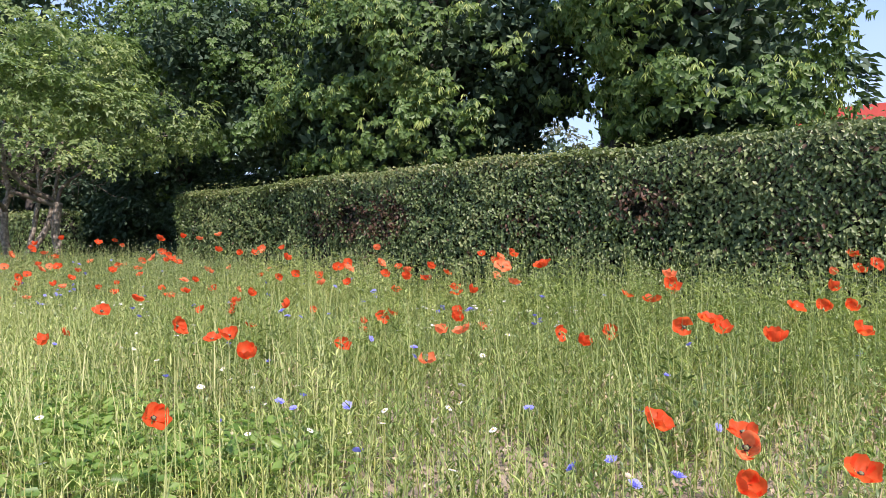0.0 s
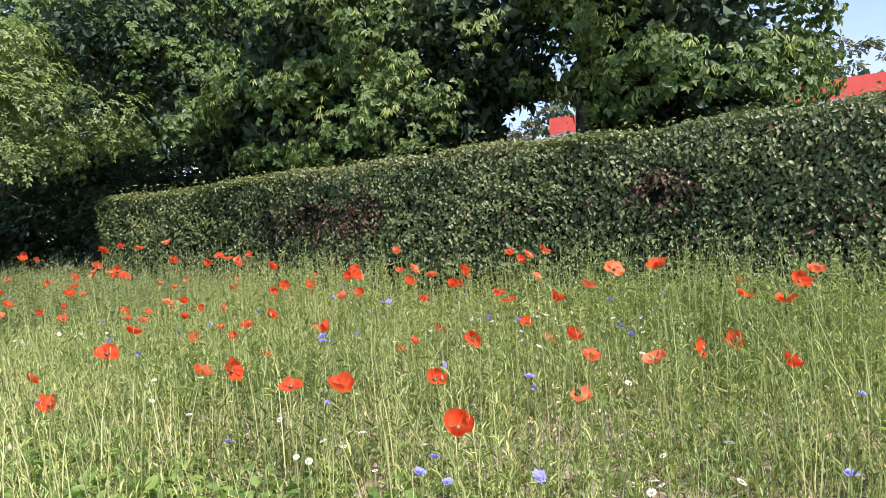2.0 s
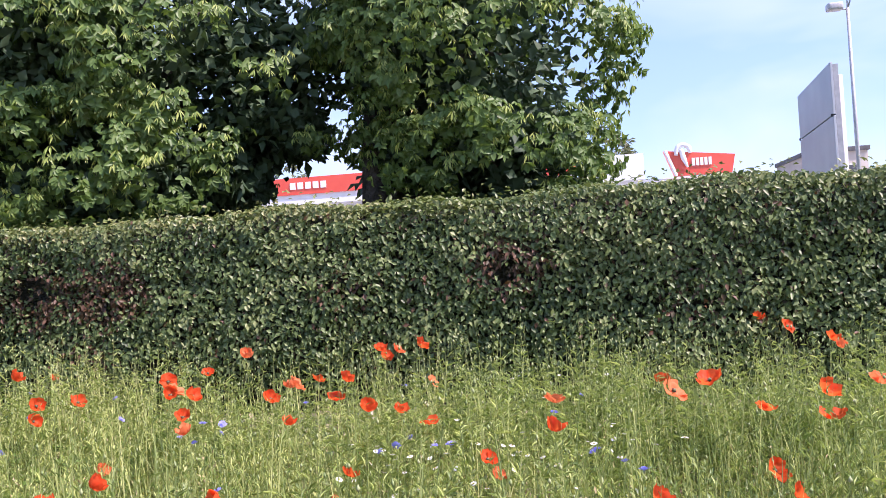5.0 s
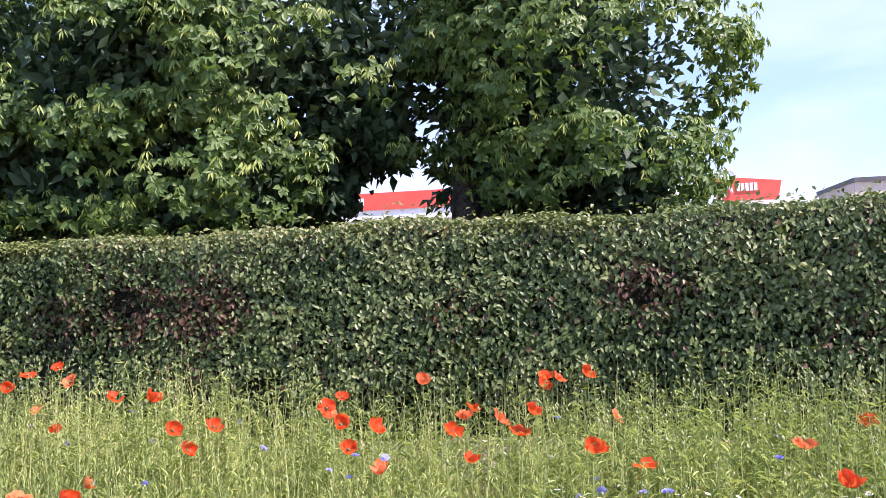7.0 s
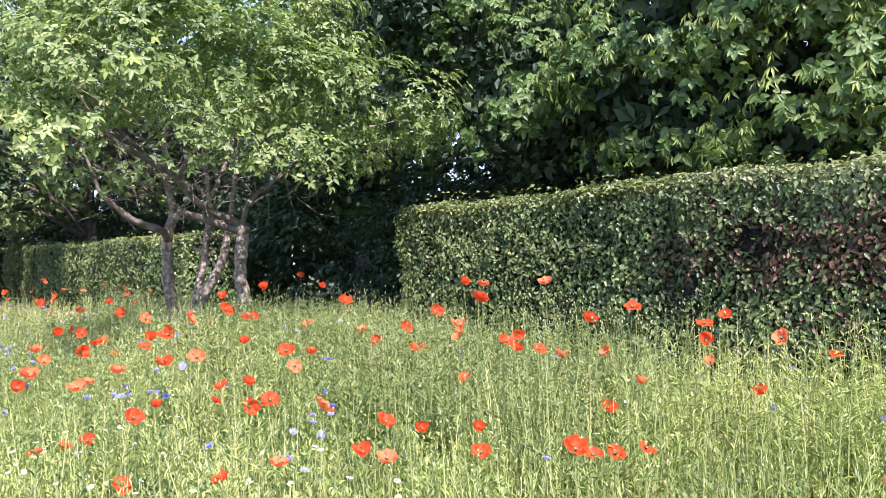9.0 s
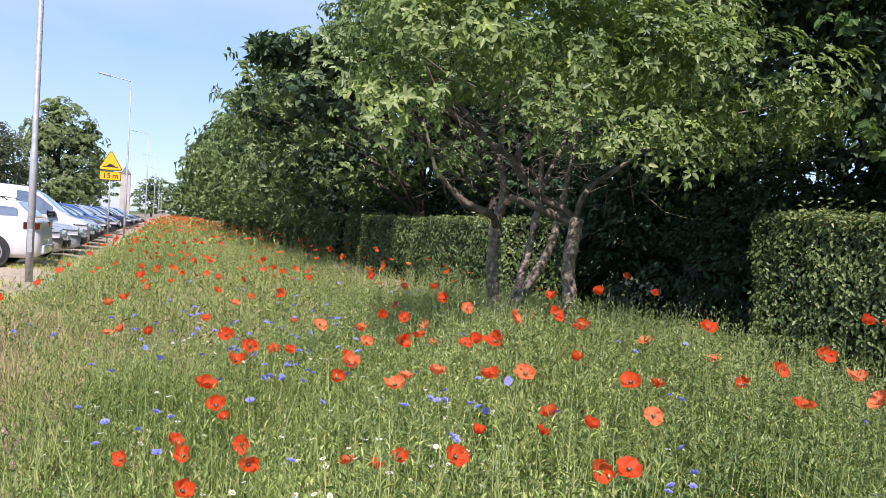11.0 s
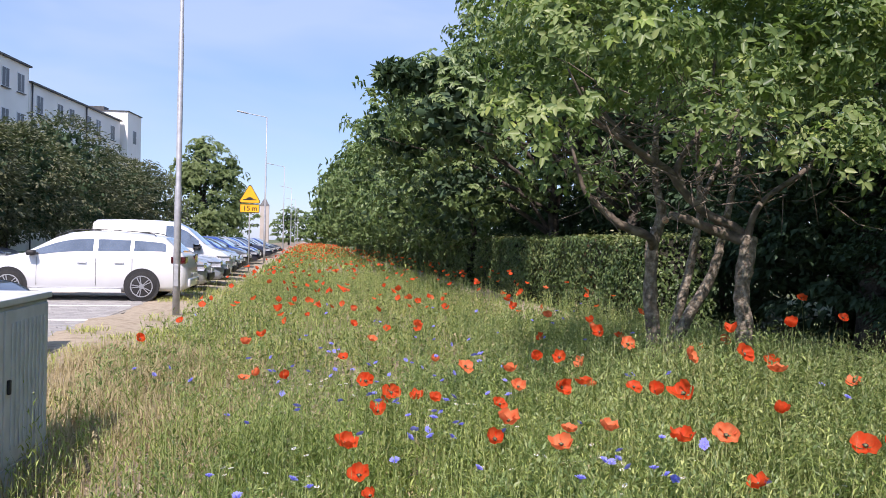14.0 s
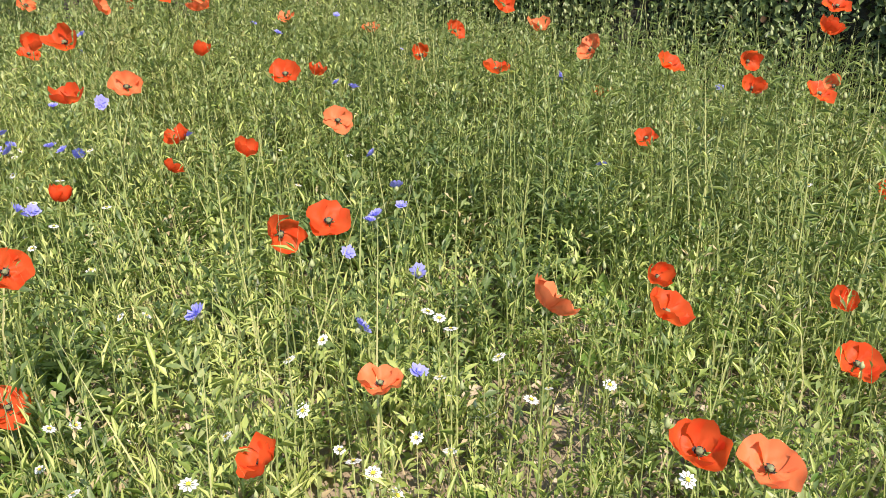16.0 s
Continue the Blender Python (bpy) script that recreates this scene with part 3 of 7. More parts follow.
LINDEN = "tall linden with drooping light-tipped leaf sprays behind the hedge"
tree("linden_tree", LINDEN, 11.1, 7.28, 8.5, 0.17, [(0, -1.35, 3.7, 1.6, 1.6, 1.9), (0, -1.4, 2.5, 1.4, 1.25, 0.7), (0.2, -0.3, 3.7, 1.3, 0.95, 1.2), (0.1, -0.6, 2.6, 1.0, 0.7, 0.5), (0, -1.1, 6.0, 1.7, 1.8, 2.0)],
     480, 84, 0.32, 0.088, 0.056, M_LINDEN, 21, M_LINDEN_TIP, 0.30, inner=1700, inner_L=0.18, droop=0.5, boughs=True, gaps=-0.9)
tree("linden_tree", LINDEN, 10.8, 10.15, 9.0, 0.21, [(-0.3, -0.2, 3.9, 1.95, 2.15, 2.1), (-0.4, 0.0, 2.55, 1.85, 1.9, 0.85), (0.0, -1.6, 3.75, 1.5, 1.35, 1.2), (0.2, -1.55, 3.0, 1.2, 1.0, 0.4), (-0.2, -1.0, 2.4, 1.2, 0.9, 0.5), (-1.1, 0.4, 2.15, 0.75, 1.5, 0.28), (-1.45, 0.2, 3.75, 0.95, 1.7, 0.75), (-1.5, 0.75, 2.35, 0.65, 0.9, 0.4), (-1.55, 1.2, 3.0, 0.7, 0.8, 0.45), (0, -0.1, 6.4, 1.9, 2.1, 2.0)],
     700, 84, 0.32, 0.088, 0.056, M_LINDEN, 22, M_LINDEN_TIP, 0.30, inner=2000, inner_L=0.18, droop=0.5, boughs=True, gaps=0.1)
tree("linden_tree", "shady linden whose low boughs hang over the hedge", 11.3, 14.5, 9.5, 0.22, [(-1.0, -1.3, 2.7, 1.7, 1.3, 0.8), (-0.7, -0.9, 3.4, 1.9, 1.4, 0.9), (-0.9, 0.2, 4.0, 2.1, 1.9, 1.4), (-1.9, 0.2, 4.6, 1.4, 1.8, 0.9), (0, -0.2, 5.8, 2.1, 1.9, 2.2)],
     380, 84, 0.32, 0.088, 0.056, M_LINDEN, 23, inner=2600, inner_L=0.16, droop=0.6, boughs=True, gaps=0.95)
tree("linden_tree", "shady linden standing in the gap of the hedge", 11.2, 18.6, 9.5, 0.22, [(-0.7, -0.3, 3.3, 2.2, 2.2, 1.3), (-0.8, 0.4, 4.7, 2.3, 2.2, 1.8), (0, 0, 6.6, 2.1, 2.1, 2.2)],
     320, 84, 0.32, 0.088, 0.056, M_LINDEN, 24, inner=2600, inner_L=0.17, droop=0.6, boughs=True, gaps=0.9)
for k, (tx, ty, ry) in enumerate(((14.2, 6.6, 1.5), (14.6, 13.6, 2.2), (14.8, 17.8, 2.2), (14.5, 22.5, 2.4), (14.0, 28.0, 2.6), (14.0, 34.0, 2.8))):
    tree("background_tree", "tree in the second row behind the lindens, shade in its leaf colour", tx, ty, 9.5, 0.2, [(0, 0, 2.6, 1.9, ry, 2.4), (0, 0.2, 6.2, 2.0, ry, 2.6)],
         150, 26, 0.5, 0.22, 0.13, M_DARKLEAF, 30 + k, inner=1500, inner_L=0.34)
# Growth closing the hollow behind the hedge, leaves in the painted shade tone.
SHRUB = "shrub under the trees behind the hedge, shade in its leaf colour"
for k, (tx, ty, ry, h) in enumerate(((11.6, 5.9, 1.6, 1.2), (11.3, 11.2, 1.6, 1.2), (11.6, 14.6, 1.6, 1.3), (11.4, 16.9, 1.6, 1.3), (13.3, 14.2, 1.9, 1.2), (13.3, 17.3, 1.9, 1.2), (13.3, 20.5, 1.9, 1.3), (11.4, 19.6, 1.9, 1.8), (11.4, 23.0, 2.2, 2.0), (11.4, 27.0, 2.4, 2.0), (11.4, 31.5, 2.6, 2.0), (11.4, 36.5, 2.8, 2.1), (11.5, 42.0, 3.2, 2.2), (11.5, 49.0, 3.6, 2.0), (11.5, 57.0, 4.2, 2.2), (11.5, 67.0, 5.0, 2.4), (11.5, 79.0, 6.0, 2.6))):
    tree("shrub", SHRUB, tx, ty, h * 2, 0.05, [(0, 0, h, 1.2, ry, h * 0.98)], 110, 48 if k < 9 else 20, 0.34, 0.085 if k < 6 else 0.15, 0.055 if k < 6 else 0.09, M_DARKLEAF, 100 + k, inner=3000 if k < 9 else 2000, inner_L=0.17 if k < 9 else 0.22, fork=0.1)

ROW = "broad-leaved tree of the row, its boughs overhanging the hedge"
NEAR_ROW = [(0.3, 0, 3.9, 1.9, 2.2, 1.5), (-2.2, 0.3, 5.2, 1.7, 1.9, 1.1), (-3.9, 0.2, 4.15, 1.3, 1.7, 0.95), (-0.5, 0, 6.8, 2.2, 2.3, 1.8), (-0.2, 0, 8.6, 2.1, 2.2, 1.5)]
ROW_BOUGHS = ([(-5.2, 0.2, 4.95, 0.6, 0.6, 0.22), (-4.3, 0.2, 5.0, 0.55, 0.6, 0.3)], [(-2.4, 0.6, 2.7, 1.5, 1.9, 0.9)])
for k, (tx, ty, s) in enumerate(((10.0, 24.6, 1.0), (9.9, 29.6, 1.1))):
    tree("row_tree", ROW, tx, ty, 7.0 * s, 0.16, [tuple(v * s for v in b) for b in NEAR_ROW + ROW_BOUGHS[k]],
         420, 54, 0.46, 0.15, 0.072, M_FARLEAF, 38 + k, inner=600, inner_L=0.3, toward=(-0.7, -0.6, 0.1), droop=0.4, boughs=True, gaps=-0.6)
for k, (tx, ty, s, L) in enumerate(((8.8, 35.5, 1.1, 0.17), (8.6, 41.5, 1.15, 0.20), (8.6, 49.0, 1.2, 0.24), (8.4, 58.0, 1.2, 0.3), (8.4, 69.0, 1.25, 0.36), (8.2, 82.0, 1.25, 0.42))):
    tree("row_tree", ROW, tx, ty, 7.0 * s, 0.16, [(-1.1, -0.4, 2.7 * s, 2.3 * s, 2.3 * s, 1.5 * s), (-1.5, 0.9, 4.0 * s, 2.6 * s, 2.3 * s, 1.6 * s), (0.9, 0, 4.0 * s, 2.4 * s, 2.4 * s, 2.0 * s), (-0.4, 0, 5.4 * s, 2.2 * s, 2.1 * s, 1.5 * s)],
         240, 54 if k < 2 else 36, 0.50 * s + 0.03 * k, L, L * 0.5, M_FARLEAF, 40 + k, inner=400, inner_L=0.36, toward=(-0.7, -0.6, 0.1), droop=0.4, boughs=True, gaps=-0.6)


# ---- the tree with several stems ----
def many_stemmed_tree():
    r = random.Random(5)
    rng = np.random.default_rng(5)
    fx, fy = 6.05, 14.7
    g = float(ground_z(fx, fy))
    base = holder("many_stemmed_tree", fx, fy, g - 0.02, 0, "small orchard tree with four leaning grey stems at the meadow edge", "tree")
    o = Vector((fx, fy, g - 0.02))

    def limb(nm, pts, radii, sides=9):
        bm = bmesh.new()
        k = 1.0 if nm == "stem" else 0.92
        p, q = smooth_path([Vector(v) - o for v in pts], [k * v for v in radii], 5)
        tube(bm, p, q, sides, True, 0.15, r)
        part(nm, bm, M_BARK if nm == "stem" else M_BOUGH, base, "", True)

    limb("stem", [(5.90, 14.70, g), (5.80, 14.7, 0.85), (5.78, 14.7, 1.24), (5.79, 14.7, 1.53), (5.87, 14.72, 1.80), (5.84, 14.8, 2.15), (5.9, 14.9, 2.9)], [0.0722, 0.0615, 0.0558, 0.0525, 0.041, 0.0328, 0.0164])
    limb("stem", [(6.16, 15.30, g), (6.32, 15.3, 0.80), (6.43, 15.3, 1.22), (6.5, 15.3, 1.58), (6.54, 15.3, 1.9), (6.48, 15.3, 2.7)], [0.0525, 0.0459, 0.041, 0.0377, 0.0328, 0.0164])
    limb("stem", [(6.05, 15.10, g), (6.30, 15.1, 0.80), (6.55, 15.1, 1.23), (6.64, 15.1, 1.54), (6.72, 15.1, 1.9), (6.9, 15.2, 2.7)], [0.059, 0.0525, 0.0459, 0.0394, 0.0328, 0.0164])
    limb("stem", [(6.37, 14.20, g), (6.34, 14.2, 0.82), (6.31, 14.2, 1.11), (6.33, 14.2, 1.37), (6.38, 14.22, 1.60)], [0.0804, 0.0672, 0.0615, 0.0615, 0.0574])
    limb("bough", [(5.78, 14.68, 1.50), (5.65, 14.5, 1.59), (5.41, 14.5, 1.68), (5.29, 14.5, 1.77), (5.12, 14.5, 1.92), (5.06, 14.5, 2.05), (4.95, 14.5, 2.4)], [0.041, 0.0394, 0.0377, 0.0312, 0.023, 0.018, 0.00984])
    limb("bough", [(6.40, 14.24, 1.55), (6.23, 14.3, 1.61), (5.92, 14.3, 1.71), (5.74, 14.32, 1.76)], [0.0508, 0.0451, 0.041, 0.0344])
    limb("bough", [(6.38, 14.24, 1.58), (6.28, 14.3, 1.68), (6.06, 14.3, 1.77), (5.86, 14.3, 1.93), (5.72, 14.3, 2.1), (5.53, 14.3, 2.21), (5.27, 14.3, 2.36), (5.05, 14.25, 2.50), (4.8, 14.1, 2.8)], [0.041, 0.041, 0.0377, 0.0361, 0.0312, 0.0279, 0.023, 0.0164, 0.0082])
    limb("bough", [(5.86, 14.3, 1.93), (5.79, 14.3, 2.11), (5.87, 14.3, 2.29), (6.0, 14.3, 2.48), (6.05, 14.2, 3.1)], [0.0295, 0.0279, 0.0246, 0.0197, 0.00984])
    limb("bough", [(6.36, 14.24, 1.58), (6.45, 14.2, 1.86), (6.8, 14.2, 2.12), (7.05, 14.25, 2.30), (7.6, 14.2, 2.6), (8.3, 14.0, 2.8)], [0.034, 0.0264, 0.0215, 0.0183, 0.013, 0.006])
    limb("bough", [(5.85, 14.8, 2.15), (5.5, 14.9, 2.55), (5.1, 15.0, 3.0)], [0.0295, 0.0213, 0.00984])
    limb("bough", [(6.54, 15.3, 1.9), (6.9, 15.5, 2.5), (7.2, 15.6, 3.2)], [0.0295, 0.0213, 0.00984])
    bm = bmesh.new()
    bmesh.ops.create_uvsphere(bm, u_segments=10, v_segments=6, radius=0.032)
    bmesh.ops.scale(bm, vec=(1, 0.6, 1), verts=bm.verts)
    bmesh.ops.translate(bm, vec=Vector((5.87, 14.645, 1.73)) - o, verts=bm.verts)
    part("sawn_stub", bm, M_CUT, base, "pale sawn branch end", True)
    # bare twigs inside the crown
    bm = bmesh.new()
    for i in range(280):
        s = Vector((r.uniform(4.9, 7.0), r.uniform(13.8, 15.2), r.uniform(1.85, 2.75)))
        d = Vector((r.uniform(-1, 1), r.uniform(-1, 0.6), r.uniform(-0.5, 0.8))).normalized() * r.uniform(0.2, 0.55)
        m = s + d * 0.5 + Vector((0, 0, r.uniform(-0.06, 0.06)))
        tube(bm, [s - o, m - o, s + d - o], [0.006, 0.004, 0.0015], 4, False)
    tagged(part("twig_tangle", bm, M_BOUGH, base, "fine bare grey twigs, crown shade in their tone"), kind="stuff")
    # crown: an umbrella of leaf sprays, open underneath
    blobs = [(-1.15, -0.8, 2.78, 0.68, 0.8, 0.40), (-0.45, -1.0, 3.0, 0.9, 0.8, 0.5), (0.35, -1.0, 2.85, 0.75, 0.7, 0.42), (1.15, -0.8, 2.78, 0.75, 0.8, 0.42), (2.1, -0.7, 2.8, 0.72, 0.7, 0.42),
             (1.2, -0.4, 3.35, 0.6, 0.7, 0.35), (0.25, -0.1, 3.75, 1.4, 1.3, 0.55), (-0.75, 0.1, 3.4, 0.9, 1.0, 0.55), (0.95, 0.5, 3.4, 1.1, 1.0, 0.6)]
    C, out = blob_points(rng, blobs, 640, 0.75, 1.1)
    wave = np.sin(3.1 * C[:, 0] + 1.4 * np.sin(2.3 * C[:, 1])) + 0.8 * np.sin(3.4 * C[:, 1] + np.sin(3.2 * C[:, 2])) + 1.3 * np.sin(8.6 * C[:, 2] + 1.8 * np.sin(2.2 * C[:, 0]) + 1.3 * np.sin(1.9 * C[:, 1]))
    keep = (C[:, 2] > 2.5) & ((wave > -0.05) | (rng.random(len(C)) < 0.06))
    C, out = C[keep], out[keep]
    hang = np.array([(-1.45, -0.75, 2.05), (-1.25, -0.7, 1.95), (-1.7, -0.7, 2.25), (-1.6, -0.8, 2.4), (-1.4, -0.8, 2.3), (0.3, -1.0, 2.4), (1.45, -0.75, 2.2), (1.6, -0.8, 2.2), (2.0, -0.8, 2.35), (2.2, -0.8, 2.4), (2.4, -0.8, 2.45), (1.1, -0.7, 2.35), (1.25, -0.9, 2.45), (1.7, -0.9, 2.3), (1.9, -0.6, 2.2), (1.35, -0.6, 2.3), (2.1, -1.0, 2.5), (1.55, -1.0, 2.5), (0.75, -0.9, 2.5),
                     (-1.56, -1.5, 2.24), (-1.67, -1.5, 2.15), (-0.74, -1.5, 2.16), (-0.51, -1.5, 2.2), (-0.27, -1.5, 2.2), (-0.66, -1.6, 2.34), (-0.4, -1.6, 2.36), (-0.07, -1.5, 2.06), (0.17, -1.5, 2.1), (0.42, -1.5, 2.2), (0.38, -1.5, 2.02), (0.25, -1.6, 2.26), (0.63, -1.45, 1.94), (0.68, -1.5, 2.15)])
    C = np.concatenate([C, hang])
    out = np.concatenate([out, np.tile([[-0.2, -0.8, -0.2]], (len(hang), 1))])
    P, D, N, l, w, high = rosettes(rng, C, out, 15, 5, 0.27, 0.068, 0.036, 0.35, 0.4)
    k = (np.repeat(rng.random(len(P) // 5), 5) < 0.04).astype(int)
    tagged(leaf_object("crown", broad_leaf_arrays(P, D, N, l, w), [M_CHERRY, M_LINDEN_TIP], base, np.repeat(k, 2)), "bright green pointed leaves in whorled sprays", kind="stuff")
    return base


many_stemmed_tree()


# ---- meadow growth ----
def ribbon(P0, P1, P2, w0, w1, ang):
    """Bent blades: three levels, four faces each."""
    s = np.stack([np.cos(ang), np.sin(ang), np.zeros_like(ang)], 1)
    a, b, c = P0, P1, P2
    v = np.stack([a - s * w0[:, None], a + s * w0[:, None], b - s * w1[:, None], b + s * w1[:, None], c], 1).reshape(-1, 3)
    i = (np.arange(len(P0)) * 5)[:, None]
    f = np.concatenate([i + np.array([[0, 1, 3]]), i + np.array([[0, 3, 2]]), i + np.array([[2, 3, 4]])], 1).reshape(-1, 3)
    return v, f


BARE = ((3.3, 4.3, 0.30), (3.6, 3.9, 0.25), (3.85, 7.1, 0.32), (4.2, 6.8, 0.22), (5.75, 9.9, 0.30), (5.15, 9.45, 0.22), (4.0, 10.75, 0.24), (4.9, 10.0, 0.16), (4.15, 11.4, 0.18), (3.1, 4.8, 0.2), (6.3, 9.85, 0.2))    # thin, sandy spots


def cover(x, y):
    """How thickly the meadow grows at a place, 0 to 1."""
    patch = 0.5 + 0.25 * np.sin(x * 1.3 + 0.8 * np.sin(y * 0.9)) + 0.25 * np.sin(y * 1.1 + 1.2 * np.sin(x * 0.7))
    edge = np.clip((x - 0.5) / 1.0, 0, 1) * np.clip((8.35 - x) / 0.35, 0, 1) * (1 - 0.88 * np.clip((x - 6.6 - 0.12 * np.sin(y * 2.3)) / 0.35, 0, 1) * np.clip((14.5 - y) / 2, 0, 1)) * (1 - 0.85 * np.clip((y - 20.5) / 3, 0, 1) * np.clip((x - 6.4) / 0.5, 0, 1))
    for bx, by, br in BARE:
        patch = patch - 1.5 * np.clip(1.25 - np.hypot(x - bx, (y - by)) / br, 0, 1)
    return np.clip(edge * (0.62 + 0.38 * patch), 0, 1)


def tuft(x, y):
    """Tufts and gaps a hand or two across."""
    return 0.5 + 0.5 * np.sin(7.3 * x + 2.1 * np.sin(5.1 * y) + 1.3 * np.sin(2.3 * y)) * np.sin(6.7 * y + 1.7 * np.sin(4.3 * x) + 1.1 * np.sin(1.9 * x))


def sow(rng, n, x0, x1, y0, y1, thin=0.8):
    x, y = rng.uniform(x0, x1, n), rng.uniform(y0, y1, n)
    k = rng.random(n) < cover(x, y) * (0.18 + 0.82 * tuft(x, y) ** 1.3) * (1 - thin * np.exp(-(((x - 6.2) / 1.4) ** 2 + ((y - 12.9) / 1.6) ** 2)))
    return x[k], y[k]


def tallness(x, y):
    """The height of the growth: low and dry near the path, tall by the tree and the hedge."""
    d = np.clip((x - 2.0) / 5.0, 0, 1)
    near_tree = np.exp(-(((x - 5.7) / 1.35) ** 2 + ((y - 13.5) / 1.3) ** 2)) + 0.2 * np.exp(-((x - 7.1) / 0.9) ** 2) * np.clip((y - 8.5) / 1.5, 0, 1) * np.clip((19 - y) / 3, 0, 1)
    far = np.clip((y - 8.0) / 3.0, 0, 1)
    low = np.clip((3.7 - x) / 0.9, 0, 1) * np.clip((8.5 - y) / 2, 0, 1)
    return 0.33 - 0.15 * low + 0.04 * d + 0.10 * d * far + 0.40 * near_tree + 0.05 * np.sin(x * 2.3) * np.sin(y * 1.9) + 0.07 * (tuft(x, y) - 0.5)


def stalks(seed, n, x0, x1, y0, y1, width, leaves, leaf_L, leaf_W, bud_share, tall=1.0, tags=("meadow_stalks", "meadow_leaves", "meadow_buds"), leaf_mat=None, shy=0.0):
    rng = np.random.default_rng(seed)
    x, y = sow(rng, n, x0, x1, y0, y1, 0.0 if shy else 0.7)
    if shy:
        q = rng.random(len(x)) < np.clip((tallness(x, y) - 0.36) / shy, 0, 1)
        x, y = x[q], y[q]
    m = len(x)
    z = ground_z(x, y) - 0.01
    h = tallness(x, y) * tall * rng.uniform(0.5, 1.15, m)
    h = np.where(rng.random(m) < 0.10, rng.uniform(0.42, 0.74, m), h)
    lean = rng.normal(0, 0.13, (m, 2)) * h[:, None]
    P0 = np.stack([x, y, z], 1)
    P1 = P0 + np.stack([lean[:, 0] * 0.35, lean[:, 1] * 0.35, h * 0.55], 1)
    P2 = P0 + np.stack([lean[:, 0], lean[:, 1], h], 1)
    v, f = ribbon(P0, P1, P2, np.full(m, width), np.full(m, width * 0.8), rng.uniform(0, math.pi, m))
    tagged(new(tags[0], raw_mesh(tags[0], v, f, [M_STEM])), "thin pale green upright meadow stalks", "meadow plants", kind="stuff")
    k = np.repeat(np.arange(m), leaves)
    t = rng.uniform(0.08, 0.95, len(k))
    base = np.where(t[:, None] < 0.55, P0[k] + (P1 - P0)[k] * (t / 0.55)[:, None], P1[k] + (P2 - P1)[k] * ((t - 0.55) / 0.45)[:, None])
    a = rng.uniform(0, 2 * math.pi, len(k))
    D = np.stack([np.cos(a), np.sin(a), rng.uniform(0.9, 4.0, len(k))], 1)
    N = np.stack([-np.cos(a), -np.sin(a), np.full(len(k), 0.8)], 1) + rng.normal(0, 0.25, (len(k), 3))
    s = rng.uniform(0.5, 1.3, len(k)) * (1.25 - 0.6 * t)
    tagged(leaf_object(tags[1], small_leaf_arrays(base, D, N, leaf_L * s, leaf_W * s, 0.2, 0.25), [leaf_mat or M_MLEAF]), "narrow green leaves of the meadow herbs", "meadow plants", kind="stuff")
    if bud_share:
        q = np.where(rng.random(m) < bud_share)[0]
        c = P2[q]
        L, W = rng.uniform(0.008, 0.014, len(q)), rng.uniform(0.0035, 0.0060, len(q))
        off = np.array([(1, 0, 0), (0, 1, 0), (-1, 0, 0), (0, -1, 0), (0, 0, -1), (0, 0, 1)], float)
        v = (c[:, None, :] + off[None] * np.stack([W, W, L], 1)[:, None, :]).reshape(-1, 3)
        i = (np.arange(len(q)) * 6)[:, None]
        tri = np.array([[0, 1, 5], [1, 2, 5], [2, 3, 5], [3, 0, 5], [1, 0, 4], [2, 1, 4], [3, 2, 4], [0, 3, 4]])
        f = (i[:, :, None] + tri[None]).reshape(-1, 3)
        tagged(new(tags[2], raw_mesh(tags[2], v, f, [M_BUD])), "nodding green buds and seed heads", "meadow plants", kind="stuff")


def blades(seed, n, x0, x1, y0, y1, L, w, mat, label, lie=0.35, name="meadow_grass", patches=None):
    rng = np.random.default_rng(seed)
    if patches:
        k = rng.integers(0, patches, n)
        x = rng.uniform(x0, x1, patches)[k] + rng.normal(0, 0.14, n)
        y = rng.uniform(y0, y1, patches)[k] + rng.normal(0, 0.2, n)
    else:
        x, y = sow(rng, n, x0, x1, y0, y1)
    m = len(x)
    h = L * rng.uniform(0.5, 1.3, m)
    a = rng.uniform(0, 2 * math.pi, m)
    bend = np.abs(rng.normal(lie, 0.25, m))
    P0 = np.stack([x, y, ground_z(x, y) - 0.008], 1)
    out = np.stack([np.cos(a), np.sin(a)], 1) * (h * bend)[:, None]
    P1 = P0 + np.stack([out[:, 0] * 0.3, out[:, 1] * 0.3, h * 0.6], 1)
    P2 = P0 + np.stack([out[:, 0], out[:, 1], h * np.clip(1.05 - bend * 0.6, 0.1, 1)], 1)
    v, f = ribbon(P0, P1, P2, np.full(m, w), np.full(m, w * 0.75), a + math.pi / 2 + rng.normal(0, 0.4, m))
    tagged(new(name, raw_mesh(name, v, f, [mat])), label, "grass", kind="stuff")


stalks(1, 24500, 0.9, 8.3, 2.0, 9.3, 0.0026, 6, 0.050, 0.0068, 0.08)
stalks(26, 15000, 0.9, 8.3, 9.3, 17.0, 0.0026, 7, 0.052, 0.0085, 0.10)
stalks(18, 26000, 2.0, 7.0, 3.0, 14.5, 0.0022, 9, 0.034, 0.0062, 0.06, 1.0)
stalks(19, 28000, 3.4, 8.25, 8.6, 18.5, 0.0024, 18, 0.052, 0.0085, 0.25, 1.0, leaf_mat=M_HERB, shy=0.42)
stalks(24, 9000, 2.4, 6.6, 9.3, 13.6, 0.0022, 16, 0.038, 0.0065, 0.10, 1.0)
stalks(25, 8000, 2.0, 6.0, 3.6, 9.3, 0.0022, 16, 0.038, 0.0065, 0.10, 0.95)
